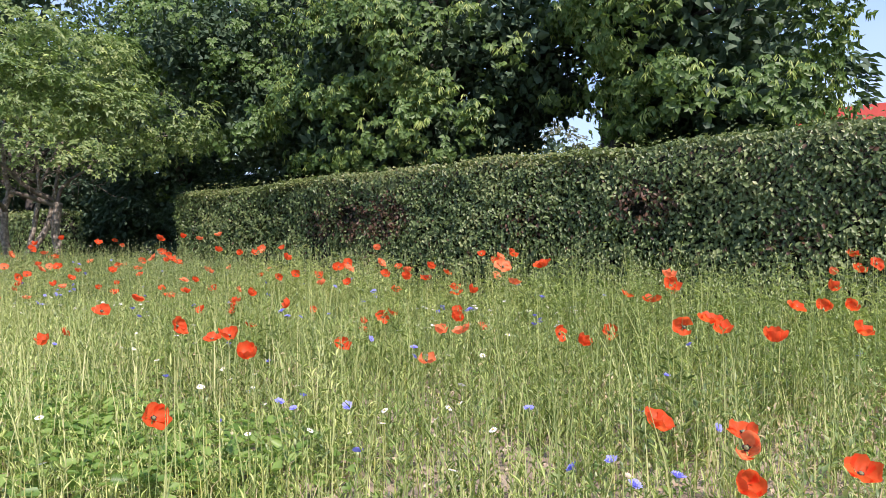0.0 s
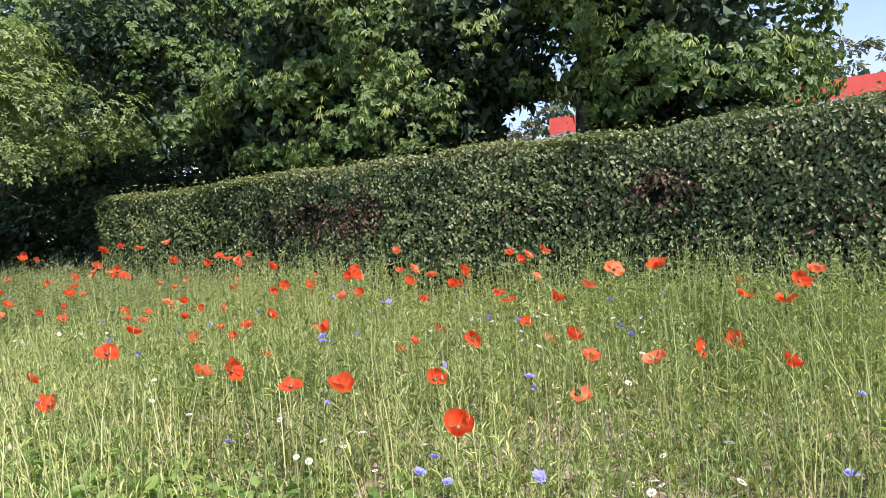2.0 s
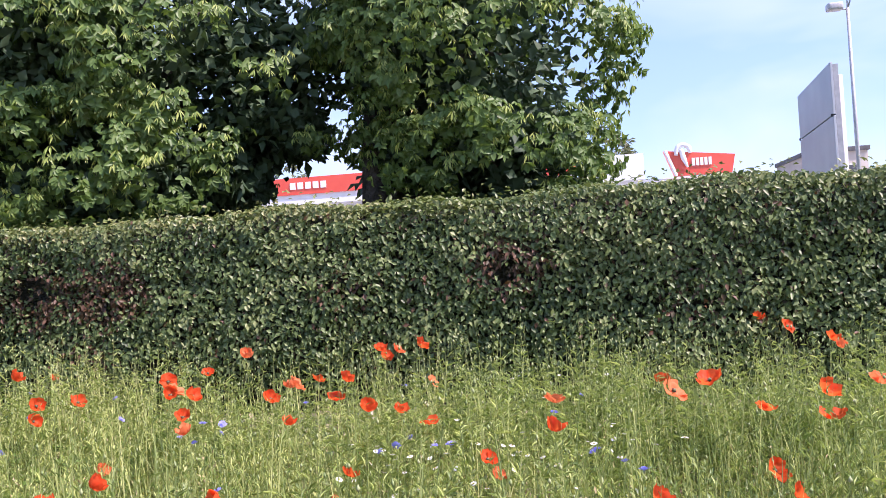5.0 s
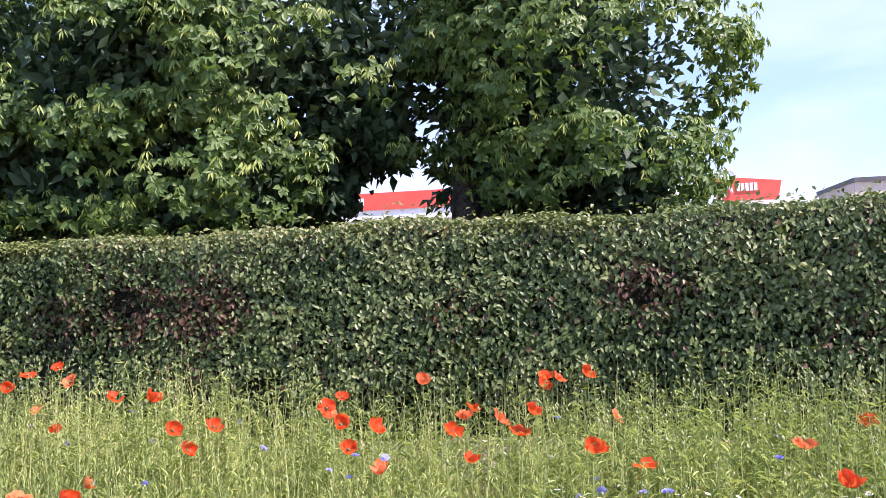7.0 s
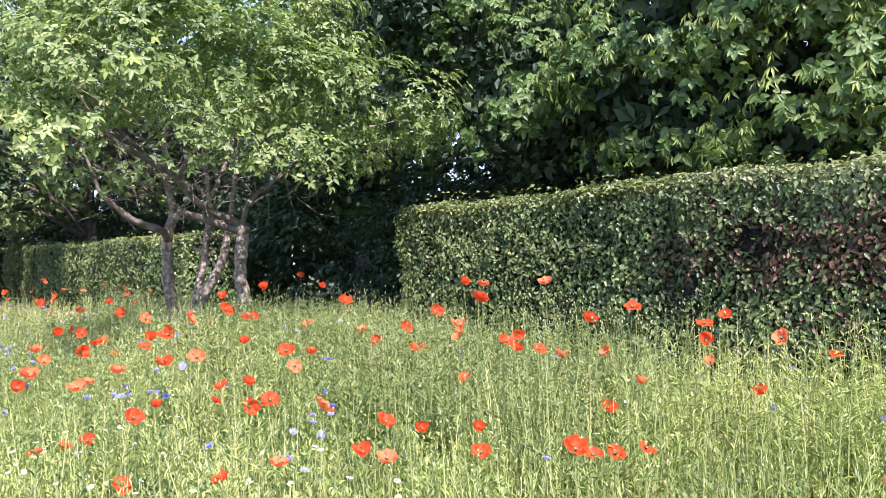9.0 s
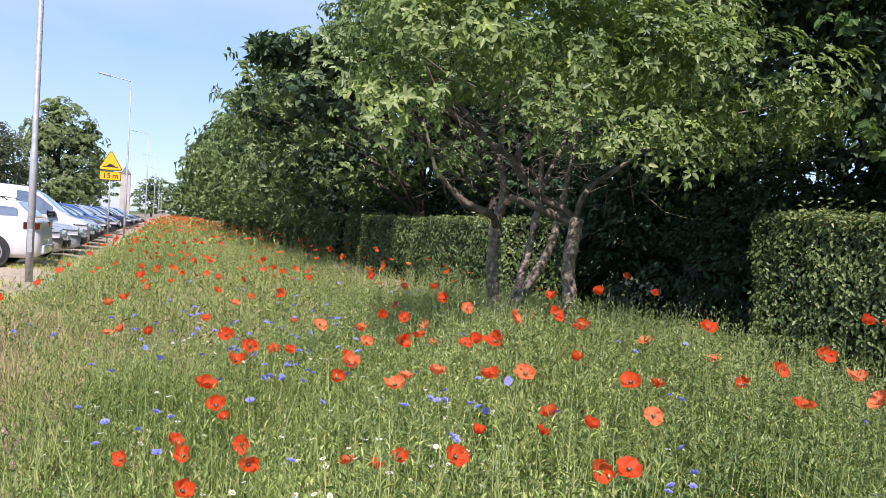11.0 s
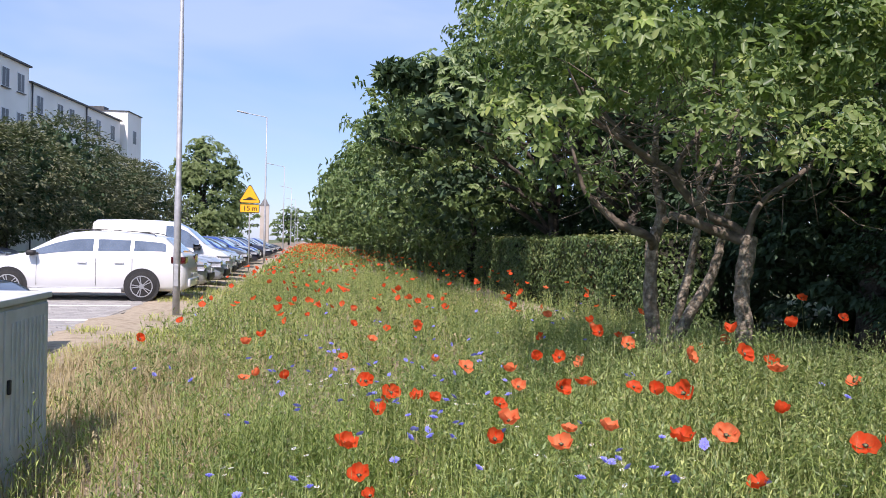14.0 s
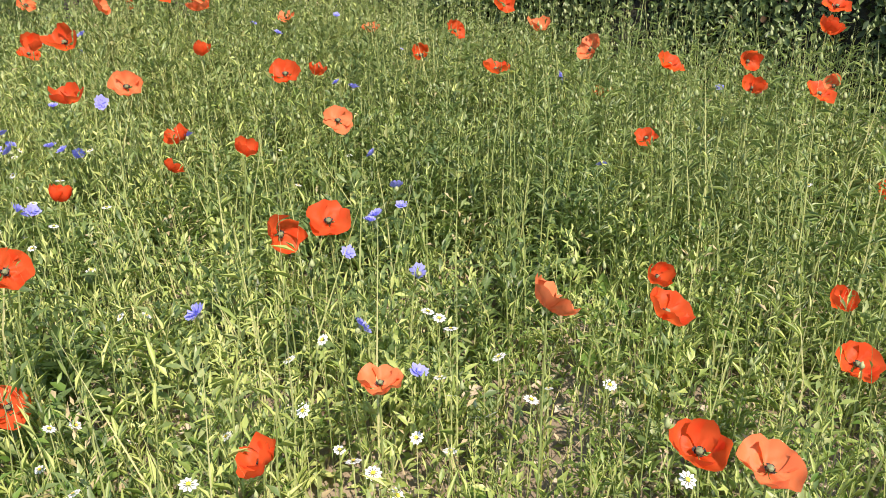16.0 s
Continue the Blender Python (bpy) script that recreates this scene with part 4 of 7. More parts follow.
stalks(2, 22000, 0.7, 8.3, 17.0, 36.0, 0.0035, 5, 0.075, 0.012, 0.05)
stalks(3, 5000, 0.7, 8.2, 36.0, 80.0, 0.011, 3, 0.24, 0.05, 0.0)
stalks(4, 2500, 0.7, 8.2, 80.0, 190.0, 0.03, 3, 0.5, 0.12, 0.0)
stalks(5, 3500, -1.0, 8.3, -6.0, 2.0, 0.003, 5, 0.09, 0.012, 0.08)
blades(6, 15500, 0.8, 8.35, 1.5, 9.3, 0.27, 0.0020, M_GRASS, "fresh green meadow grass", 0.22)
blades(27, 7500, 0.8, 8.35, 9.3, 17.0, 0.27, 0.0022, M_GRASS, "fresh green meadow grass", 0.3)
blades(21, 16000, 0.7, 8.3, -9.0, 2.0, 0.30, 0.006, M_GRASS, "fresh green meadow grass")
blades(7, 16000, 0.8, 8.35, 17.0, 40.0, 0.30, 0.006, M_GRASS, "fresh green meadow grass")
blades(8, 30000, 0.6, 8.0, 1.5, 18.0, 0.22, 0.0022, M_STRAW, "dry straw-coloured stems low in the meadow", 0.8, "dry_stems")
blades(20, 8000, 0.4, 2.5, 12.6, 18.0, 0.24, 0.0032, M_STRAW, "dry straw-coloured grass by the car park", 0.5, "dry_stems")
blades(23, 13000, 0.25, 1.9, 13.5, 18.5, 0.25, 0.0034, M_STRAW, "dry straw-coloured grass by the car park", 0.55, "dry_stems", 70)
blades(9, 5000, 0.5, 2.6, 9.5, 22.0, 0.22, 0.003, M_STRAW, "dry straw-coloured grass by the car park", 0.6, "dry_stems")


def fringe(seed, n, x0, x1, y0, y1, leaf=M_MLEAF):
    """Tall leafy poppy plants with nodding buds, in loose groups before the hedge."""
    rng = np.random.default_rng(seed)
    g = max(1, n // 9)
    k = rng.integers(0, g, n)
    x, y = rng.uniform(x0, x1, g)[k] + rng.normal(0, 0.10, n), rng.uniform(y0, y1, g)[k] + rng.normal(0, 0.13, n)
    h = rng.uniform(0.48, 0.86, g)[k] * rng.uniform(0.65, 1.1, n)
    lean = rng.normal(0, 0.10, (n, 2)) * h[:, None]
    P0 = np.stack([x, y, ground_z(x, y) - 0.01], 1)
    P1 = P0 + np.stack([lean[:, 0] * 0.35, lean[:, 1] * 0.35, h * 0.55], 1)
    P2 = P0 + np.stack([lean[:, 0], lean[:, 1], h], 1)
    v, f = ribbon(P0, P1, P2, np.full(n, 0.0024), np.full(n, 0.0018), rng.uniform(0, math.pi, n))
    tagged(new("tall_stalks", raw_mesh("tall_stalks", v, f, [M_STEM])), "tall thin hairy poppy stalks before the hedge", "meadow plants", kind="stuff")
    k = np.repeat(np.arange(n), 18)
    t = rng.random(len(k)) ** 1.3 * 0.9
    base = np.where(t[:, None] < 0.55, P0[k] + (P1 - P0)[k] * (t / 0.55)[:, None], P1[k] + (P2 - P1)[k] * ((t - 0.55) / 0.45)[:, None])
    a = rng.uniform(0, 2 * math.pi, len(k))
    D = np.stack([np.cos(a), np.sin(a), rng.uniform(0.3, 1.8, len(k))], 1)
    N = np.stack([-np.cos(a), -np.sin(a), np.full(len(k), 0.8)], 1) + rng.normal(0, 0.25, (len(k), 3))
    s = rng.uniform(0.5, 1.3, len(k)) * (1.25 - 0.7 * t)
    tagged(leaf_object("tall_leaves", small_leaf_arrays(base, D, N, 0.062 * s, 0.0085 * s, 0.2, 0.3), [leaf]), "narrow toothed poppy leaves", "meadow plants", kind="stuff")
    q = np.where(rng.random(n) < 0.55)[0]
    L, W = rng.uniform(0.009, 0.014, len(q)), rng.uniform(0.0045, 0.0068, len(q))
    off = np.array([(1, 0, 0), (0, 1, 0), (-1, 0, 0), (0, -1, 0), (0, 0, -1), (0, 0, 1)], float)
    v = (P2[q][:, None, :] + off[None] * np.stack([W, W, L], 1)[:, None, :]).reshape(-1, 3)
    tri = np.array([[0, 1, 5], [1, 2, 5], [2, 3, 5], [3, 0, 5], [1, 0, 4], [2, 1, 4], [3, 2, 4], [0, 3, 4]])
    f = ((np.arange(len(q)) * 6)[:, None, None] + tri[None]).reshape(-1, 3)
    tagged(new("tall_buds", raw_mesh("tall_buds", v, f, [M_BUD])), "nodding hairy poppy buds", "meadow plants", kind="stuff")


fringe(61, 2600, 5.9, 6.95, 1.5, 9.5)
fringe(62, 3000, 5.4, 7.5, 9.5, 14.2, M_HERB)
fringe(65, 900, 4.6, 7.4, 14.4, 19.5, M_HERB)
fringe(64, 500, 6.9, 7.9, 2.0, 14.0)
fringe(63, 700, 3.4, 6.0, 3.0, 14.0)


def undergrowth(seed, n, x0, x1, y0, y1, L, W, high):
    """Low leaves that hide the soil between the stalks, toned dark like the shade there."""
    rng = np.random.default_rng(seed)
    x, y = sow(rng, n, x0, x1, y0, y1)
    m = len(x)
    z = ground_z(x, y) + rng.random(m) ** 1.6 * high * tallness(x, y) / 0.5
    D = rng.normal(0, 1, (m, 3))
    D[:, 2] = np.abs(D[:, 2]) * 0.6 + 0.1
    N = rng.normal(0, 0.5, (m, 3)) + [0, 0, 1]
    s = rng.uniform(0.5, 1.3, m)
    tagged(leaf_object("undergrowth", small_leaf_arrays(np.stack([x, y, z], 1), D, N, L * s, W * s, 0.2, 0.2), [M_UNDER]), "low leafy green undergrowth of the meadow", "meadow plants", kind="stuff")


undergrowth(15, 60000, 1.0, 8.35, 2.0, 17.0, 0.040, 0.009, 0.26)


def leafy_weeds(seed, spots, per):
    """Fresh broad-leaved weeds in low clumps."""
    rng = np.random.default_rng(seed)
    c = np.array(spots)[rng.integers(0, len(spots), per * len(spots))]
    n = len(c)
    x, y = c[:, 0] + rng.normal(0, 0.16, n), c[:, 1] + rng.normal(0, 0.16, n)
    P = np.stack([x, y, ground_z(x, y) + 0.02 + 0.16 * rng.random(n)], 1)
    a = rng.uniform(0, 6.28, n)
    D = np.stack([np.cos(a), np.sin(a), rng.uniform(0.0, 0.8, n)], 1)
    N = rng.normal(0, 0.35, (n, 3)) + [0, 0, 1]
    s = rng.uniform(0.6, 1.3, n)
    tagged(leaf_object("leafy_weeds", broad_leaf_arrays(P, D, N, 0.058 * s, 0.036 * s), [M_WEED]), "fresh green broad-leaved weeds low in the meadow", "weeds", kind="stuff")


def herb_clumps(seed, clumps, per, x0, x1, y0, y1, L, W, high, mat, name, label, wide=0.075):
    """Bushy plants: leaves all the way up a few branching stems, each clump with its own height."""
    rng = np.random.default_rng(seed)
    cx, cy = rng.uniform(x0, x1, clumps), rng.uniform(y0, y1, clumps)
    ok = rng.random(clumps) < np.clip(cover(cx, cy) * 1.4, 0.08, 1)
    cx, cy = cx[ok], cy[ok]
    k = np.repeat(np.arange(len(cx)), per)
    n = len(k)
    up = rng.random(n)
    h = np.repeat(rng.uniform(0.5, 1.25, len(cx)), per) * high * tallness(cx, cy)[k] / 0.4
    a = rng.uniform(0, 2 * math.pi, n)
    r = np.abs(rng.normal(0, wide, n)) * (1.1 - 0.5 * up)
    x, y = cx[k] + np.cos(a) * r, cy[k] + np.sin(a) * r
    P = np.stack([x, y, ground_z(x, y) + up * h], 1)
    D = np.stack([np.cos(a), np.sin(a), rng.uniform(0.1, 1.6, n)], 1) + rng.normal(0, 0.3, (n, 3))
    N = np.stack([-np.cos(a) * 0.5, -np.sin(a) * 0.5, np.ones(n)], 1) + rng.normal(0, 0.35, (n, 3))
    s = rng.uniform(0.5, 1.25, n) * (1.2 - 0.6 * up)
    tagged(leaf_object(name, leaf_arrays(P, D, N, L * s, W * s), [mat]), label, "meadow plants", kind="stuff")


herb_clumps(71, 900, 46, 2.0, 6.9, 2.6, 15.5, 0.050, 0.017, 0.34, M_HERB, "herb_clumps", "bushy grey-green lobed herbs among the stalks")
herb_clumps(72, 650, 40, 2.0, 6.9, 2.6, 15.5, 0.042, 0.014, 0.30, M_WEED, "herb_clumps", "fresh green bushy herbs among the stalks")
herb_clumps(73, 420, 34, 1.6, 6.9, 2.6, 15.5, 0.040, 0.013, 0.34, M_STRAW, "withered_herbs", "withered tan herbs with dry seed heads", 0.06)
herb_clumps(75, 1050, 66, 3.8, 7.7, 10.2, 15.5, 0.074, 0.021, 0.34, M_HERB, "herb_clumps", "bushy grey-green lobed herbs among the stalks")
herb_clumps(76, 520, 56, 2.4, 6.6, 9.0, 14.5, 0.050, 0.015, 0.36, M_MLEAF, "herb_clumps", "light green leafy herbs among the stalks")
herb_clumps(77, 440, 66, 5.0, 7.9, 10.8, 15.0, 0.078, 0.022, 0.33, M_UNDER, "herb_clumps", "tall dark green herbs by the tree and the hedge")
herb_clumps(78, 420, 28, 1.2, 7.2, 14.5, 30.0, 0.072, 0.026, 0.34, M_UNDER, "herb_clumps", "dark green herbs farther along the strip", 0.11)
herb_clumps(79, 380, 24, 1.0, 7.2, 14.5, 30.0, 0.065, 0.022, 0.36, M_STRAW, "withered_herbs", "withered tan herbs farther along the strip", 0.09)
herb_clumps(74, 650, 30, 1.0, 7.6, 15.0, 34.0, 0.075, 0.028, 0.42, M_HERB, "herb_clumps", "bushy grey-green herbs farther along the strip", 0.12)
rw = random.Random(55)
leafy_weeds(56, [(rw.uniform(2.3, 3.5), rw.uniform(4.6, 7.6)) for _ in range(34)] + [(rw.uniform(2.6, 6.5), rw.uniform(6.0, 15.0)) for _ in range(26)], 110)
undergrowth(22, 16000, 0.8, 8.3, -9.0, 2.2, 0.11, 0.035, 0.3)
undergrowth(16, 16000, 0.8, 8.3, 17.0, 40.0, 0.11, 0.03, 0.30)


def litter(seed, n):
    """Dead pale leaves lying between the plants."""
    rng = np.random.default_rng(seed)
    x, y = rng.uniform(1.0, 8.2, n), rng.uniform(2.0, 18.0, n)
    D = rng.normal(0, 1, (n, 3)) * [1, 1, 0.25]
    N = rng.normal(0, 0.35, (n, 3)) + [0, 0, 1]
    s = rng.uniform(0.4, 1.3, n)
    tagged(leaf_object("leaf_litter", small_leaf_arrays(np.stack([x, y, ground_z(x, y) + rng.uniform(0.004, 0.05, n)], 1), D, N, 0.055 * s, 0.03 * s), [M_LITTER]), "pale dead leaves on the meadow soil", "leaf litter", kind="stuff")


litter(17, 12000)


# ---- car park ----


def random_tint(name, colours, rough, bump_scale=60.0):
    """Pieces that differ a little from one another."""
    m, n, l, b, o = material(name)
    info = n.new("ShaderNodeObjectInfo")
    geo = n.new("ShaderNodeNewGeometry")
    add = n.new("ShaderNodeMath")
    add.operation = "ADD"
    fr = n.new("ShaderNodeMath")
    fr.operation = "FRACT"
    r = n.new("ShaderNodeValToRGB")
    r.color_ramp.elements[0].color, r.color_ramp.elements[1].color = (*colours[0], 1), (*colours[1], 1)
    l.new(info.outputs["Random"], add.inputs[0])
    l.new(geo.outputs["Random Per Island"], add.inputs[1])
    l.new(add.outputs["Value"], fr.inputs[0])
    l.new(fr.outputs["Value"], r.inputs["Fac"])
    l.new(r.outputs["Color"], b.inputs["Base Color"])
    b.inputs["Roughness"].default_value = rough
    bump(n, l, b, bump_scale, 0.4, 0.004)
    return m


M_PAVER = random_tint("grey_paver", [(0.26, 0.25, 0.235), (0.37, 0.355, 0.33)], 0.85)
M_JOINT = surface("sandy_joint", [(0.24, 0.21, 0.17), (0.33, 0.30, 0.25)], 20, 0.95)
M_ASPHALT = surface("worn_asphalt", [(0.055, 0.054, 0.052), (0.10, 0.098, 0.095)], 3, 0.9, bump_scale=90, bump_strength=0.4, bump_distance=0.006)
M_LINE = surface("pale_marking", [(0.62, 0.62, 0.60), (0.72, 0.72, 0.70)], 20, 0.8)
M_VERGE = surface("verge_grass", [(0.07, 0.12, 0.025), (0.13, 0.19, 0.045), (0.20, 0.22, 0.08)], 4, 0.9, bump_scale=50, bump_strength=1.0, bump_distance=0.04)
M_KERB = surface("concrete_kerb", [(0.38, 0.37, 0.35), (0.48, 0.47, 0.44)], 8, 0.85, bump_scale=60, bump_strength=0.3, bump_distance=0.005)
LOT = 0.08

park = tagged(part("car_park", boxed(-5.6, -0.42, -25.0, 150.0, -0.2, LOT - 0.012), M_JOINT), "grey block-paved parking bays", "paving", kind="structure")
tagged(part("road", boxed(-11.4, -5.604, -25.0, 190.0, -0.2, LOT - 0.03), M_ASPHALT), "grey asphalt driving lane beside the bays", "road", kind="structure")
tagged(part("verge", boxed(-60.0, -11.56, -25.0, 190.0, -0.25, 0.22), M_VERGE), "rough grass verge under the street trees", "ground", kind="structure")
tagged(part("kerb", boxed(-11.55, -11.41, -25.0, 190.0, -0.2, 0.2, bevel=0.015), M_KERB), "concrete kerb along the verge", "kerb", kind="structure")


def paver_mesh(lx, ly):
    bm = boxed(-lx / 2, lx / 2, -ly / 2, ly / 2, -0.05, 0.0)
    top = [e for e in bm.edges if all(v.co.z > -0.01 for v in e.verts)]
    bmesh.ops.bevel(bm, geom=top, offset=0.006, segments=1, affect="EDGES")
    me = bpy.data.meshes.new("paver")
    bm.to_mesh(me)
    bm.free()
    me.materials.append(M_PAVER)
    return me


def pave():
    r = random.Random(3)
    me = paver_mesh(0.194, 0.094)
    co = np.array([v.co for v in me.vertices])
    quads = [tuple(p.vertices) for p in me.polygons if len(p.vertices) == 4]
    vs, fs = [], []
    near = 0
    row = 0
    y = 17.5
    while y < 28.5:
        x = -5.5 + (0.1 if row % 2 else 0.0)
        while x < -0.55:
            p = (x, y, LOT + r.uniform(-0.003, 0.003))
            if near < 300 and 21.2 < y < 23.6 and x > -3.0:
                ob = new("paver", me)
                ob.parent = park
                ob.matrix_local = pose(*p, 0, 0, r.uniform(-0.6, 0.6))
                near += 1
            else:
                k = len(vs) * len(co)
                vs.append(co + np.array(p))
                fs += [tuple(i + k for i in q) for q in quads]
            x += 0.2
        y += 0.1
        row += 1
    ob = new("pavers", raw_mesh("pavers", np.concatenate(vs), np.array(fs), [M_PAVER], smooth=False))
    ob.parent = park
    tagged(ob, "grey concrete block pavers", kind="stuff")


for k in range(12):
    tagged(part("bay_line", boxed(-5.3, -0.6, 16.55 + 2.78 * k, 16.67 + 2.78 * k, LOT - 0.02, LOT + 0.008), M_LINE, park), "pale bay marking line")


def dirt_edge():
    """Trodden sandy strip that spills ragged over the edge of the pavers."""
    xs, ys = np.linspace(-1.15, 1.35, 26), np.arange(-25.0, 120.0, 0.2)
    X, Y = np.meshgrid(xs, ys)
    edge = -0.48 + 0.16 * np.sin(Y * 1.1) + 0.10 * np.sin(Y * 2.7 + 1) + 0.06 * np.sin(Y * 7.1 + X * 5)
    over = np.clip((X - edge) / 0.30, -1, 1)
    Z = np.where(over < 0, LOT + 0.004 + 0.05 * over, LOT + 0.004 + 0.03 * over)
    t = np.clip((X - 0.1) / 1.1, 0, 1)
    Z = Z * (1 - t) + (ground_z(X, Y) - 0.03 * (t > 0.98)) * t + 0.008 * np.sin(X * 9 + Y * 3) * np.sin(Y * 8 - X * 4) * (over > 0.3)
    v = np.stack([X, Y, Z], axis=-1).reshape(-1, 3)
    nx, ny = len(xs), len(ys)
    i = (np.arange(ny - 1)[:, None] * nx + np.arange(nx - 1)[None, :]).ravel()
    f = np.stack([i, i + 1, i + nx + 1, i + nx], axis=1)
    tagged(new("dirt_edge", raw_mesh("dirt_edge", v, f, [M_DIRT])), "dry sandy dirt along the paved bays", "ground", kind="structure")
    rng = np.random.default_rng(91)
    n = 3600
    cx, cy = rng.uniform(-0.45, 1.3, 60), rng.uniform(14.5, 34.0, 60)
    k = rng.integers(0, 60, n)
    x, y = cx[k] + rng.normal(0, 0.13, n), cy[k] + rng.normal(0, 0.16, n)
    h = rng.uniform(0.04, 0.17, n)
    a = rng.uniform(0, 2 * math.pi, n)
    P0 = np.stack([x, y, np.full(n, LOT)], 1)
    P1 = P0 + np.stack([np.cos(a) * h * 0.4, np.sin(a) * h * 0.4, h * 0.7], 1)
    P2 = P0 + np.stack([np.cos(a) * h * 1.1, np.sin(a) * h * 1.1, h * 0.8], 1)
    v, f = ribbon(P0, P1, P2, np.full(n, 0.004), np.full(n, 0.005), a + 1.57)
    tagged(new("edge_weeds", raw_mesh("edge_weeds", v, f, [M_GRASS])), "low green weeds on the dirt edge", "weeds", kind="stuff")


dirt_edge()

# ---- cars ----
M_WHITE_PAINT = surface("white_car_paint", [(0.64, 0.65, 0.66), (0.69, 0.70, 0.71)], 2, 0.28, coat=0.8)
M_SILVER = surface("silver_car_paint", [(0.42, 0.44, 0.46), (0.48, 0.50, 0.52)], 2, 0.3, 0.5, coat=0.7)
M_STEELBLUE = surface("pale_blue_car_paint", [(0.30, 0.36, 0.44), (0.36, 0.42, 0.50)], 2, 0.3, 0.4, coat=0.7)
M_BLUE_PAINT = surface("blue_car_paint", [(0.02, 0.06, 0.28), (0.03, 0.08, 0.34)], 2, 0.3, 0.2, coat=0.8)
M_DARK_PAINT = surface("dark_car_paint", [(0.012, 0.018, 0.04), (0.02, 0.026, 0.055)], 2, 0.28, 0.2, coat=0.8)
M_GREY_PAINT = surface("grey_car_paint", [(0.10, 0.105, 0.11), (0.14, 0.145, 0.15)], 2, 0.3, 0.4, coat=0.7)
M_GLASS = surface("tinted_car_glass", [(0.26, 0.29, 0.31), (0.36, 0.39, 0.41)], 3, 0.06, 0.8, coat=1.0)
M_TYRE = surface("tyre_rubber", [(0.018, 0.018, 0.018), (0.03, 0.03, 0.03)], 30, 0.9)
M_RIM = surface("alloy_rim", [(0.45, 0.45, 0.46), (0.55, 0.55, 0.56)], 10, 0.35, 0.8)
M_TRIM = surface("black_trim", [(0.015, 0.015, 0.016), (0.025, 0.025, 0.026)], 20, 0.6)
M_TAIL = surface("red_lamp_glass", [(0.045, 0.006, 0.006), (0.08, 0.008, 0.008)], 20, 0.15, coat=1.0)
M_HEADLAMP = surface("clear_lamp_glass", [(0.45, 0.47, 0.5), (0.6, 0.62, 0.65)], 20, 0.12, 0.3, coat=1.0)
M_PLATE = surface("number_plate_white", [(0.7, 0.7, 0.7), (0.75, 0.75, 0.75)], 20, 0.5)

# along the car from tail to nose: place, underside, belt, roof, half width
ESTATE = [(-2.36, 0.42, 0.66, 0.70, 0.72), (-2.31, 0.28, 0.86, 0.90, 0.82), (-2.24, 0.24, 1.00, 1.04, 0.87), (-2.02, 0.22, 1.02, 1.24, 0.895), (-1.84, 0.22, 1.015, 1.40, 0.90), (-1.3, 0.22, 0.995, 1.465, 0.905),
          (-0.7, 0.2, 0.97, 1.50, 0.905), (-0.2, 0.2, 0.955, 1.505, 0.905), (0.1, 0.2, 0.945, 1.47, 0.905), (0.4, 0.2, 0.935, 1.36, 0.905), (0.7, 0.2, 0.925, 1.19, 0.90), (0.98, 0.2, 0.915, 1.02, 0.90), (1.3, 0.2, 0.88, 0.95, 0.895), (1.65, 0.2, 0.83, 0.885, 0.885), (1.95, 0.21, 0.75, 0.80, 0.86), (2.2, 0.22, 0.62, 0.68, 0.80), (2.33, 0.32, 0.50, 0.54, 0.66)]
HATCH = [(-1.95, 0.40, 0.66, 0.70, 0.70), (-1.9, 0.26, 0.9, 0.95, 0.80), (-1.8, 0.22, 0.96, 1.15, 0.83), (-1.6, 0.22, 0.96, 1.38, 0.84), (-1.2, 0.2, 0.95, 1.47, 0.845), (-0.3, 0.2, 0.93, 1.50, 0.845), (0.3, 0.2, 0.92, 1.46, 0.845), (0.7, 0.2, 0.92, 1.3, 0.84), (1.15, 0.2, 0.92, 1.0, 0.84),
         (1.4, 0.2, 0.87, 0.93, 0.83), (1.7, 0.2, 0.76, 0.82, 0.80), (1.9, 0.22, 0.62, 0.68, 0.74), (1.98, 0.32, 0.5, 0.54, 0.62)]
SEDAN = [(-2.24, 0.40, 0.7, 0.75, 0.72), (-2.18, 0.26, 0.92, 0.97, 0.82), (-1.75, 0.22, 0.95, 1.02, 0.87), (-1.4, 0.2, 0.95, 1.16, 0.875), (-0.9, 0.2, 0.94, 1.40, 0.88), (-0.2, 0.2, 0.92, 1.45, 0.88), (0.3, 0.2, 0.91, 1.41, 0.88), (0.7, 0.2, 0.91, 1.24, 0.88), (1.1, 0.2, 0.9, 0.98, 0.875),
         (1.4, 0.2, 0.86, 0.92, 0.87), (1.85, 0.2, 0.76, 0.82, 0.84), (2.12, 0.22, 0.62, 0.68, 0.77), (2.22, 0.32, 0.5, 0.54, 0.64)]
VAN = [(-2.2, 0.4, 0.8, 1.1, 0.80), (-2.17, 0.28, 1.05, 1.86, 0.86), (-2.05, 0.24, 1.06, 1.93, 0.90), (-1.2, 0.22, 1.06, 1.96, 0.91), (-0.2, 0.22, 1.05, 1.95, 0.91), (0.4, 0.22, 1.04, 1.90, 0.91), (0.75, 0.22, 1.04, 1.72, 0.905), (1.3, 0.22, 1.04, 1.22, 0.90), (1.5, 0.22, 1.0, 1.08, 0.89),
       (1.85, 0.22, 0.90, 0.97, 0.86), (2.1, 0.24, 0.72, 0.8, 0.79), (2.2, 0.34, 0.55, 0.6, 0.66)]


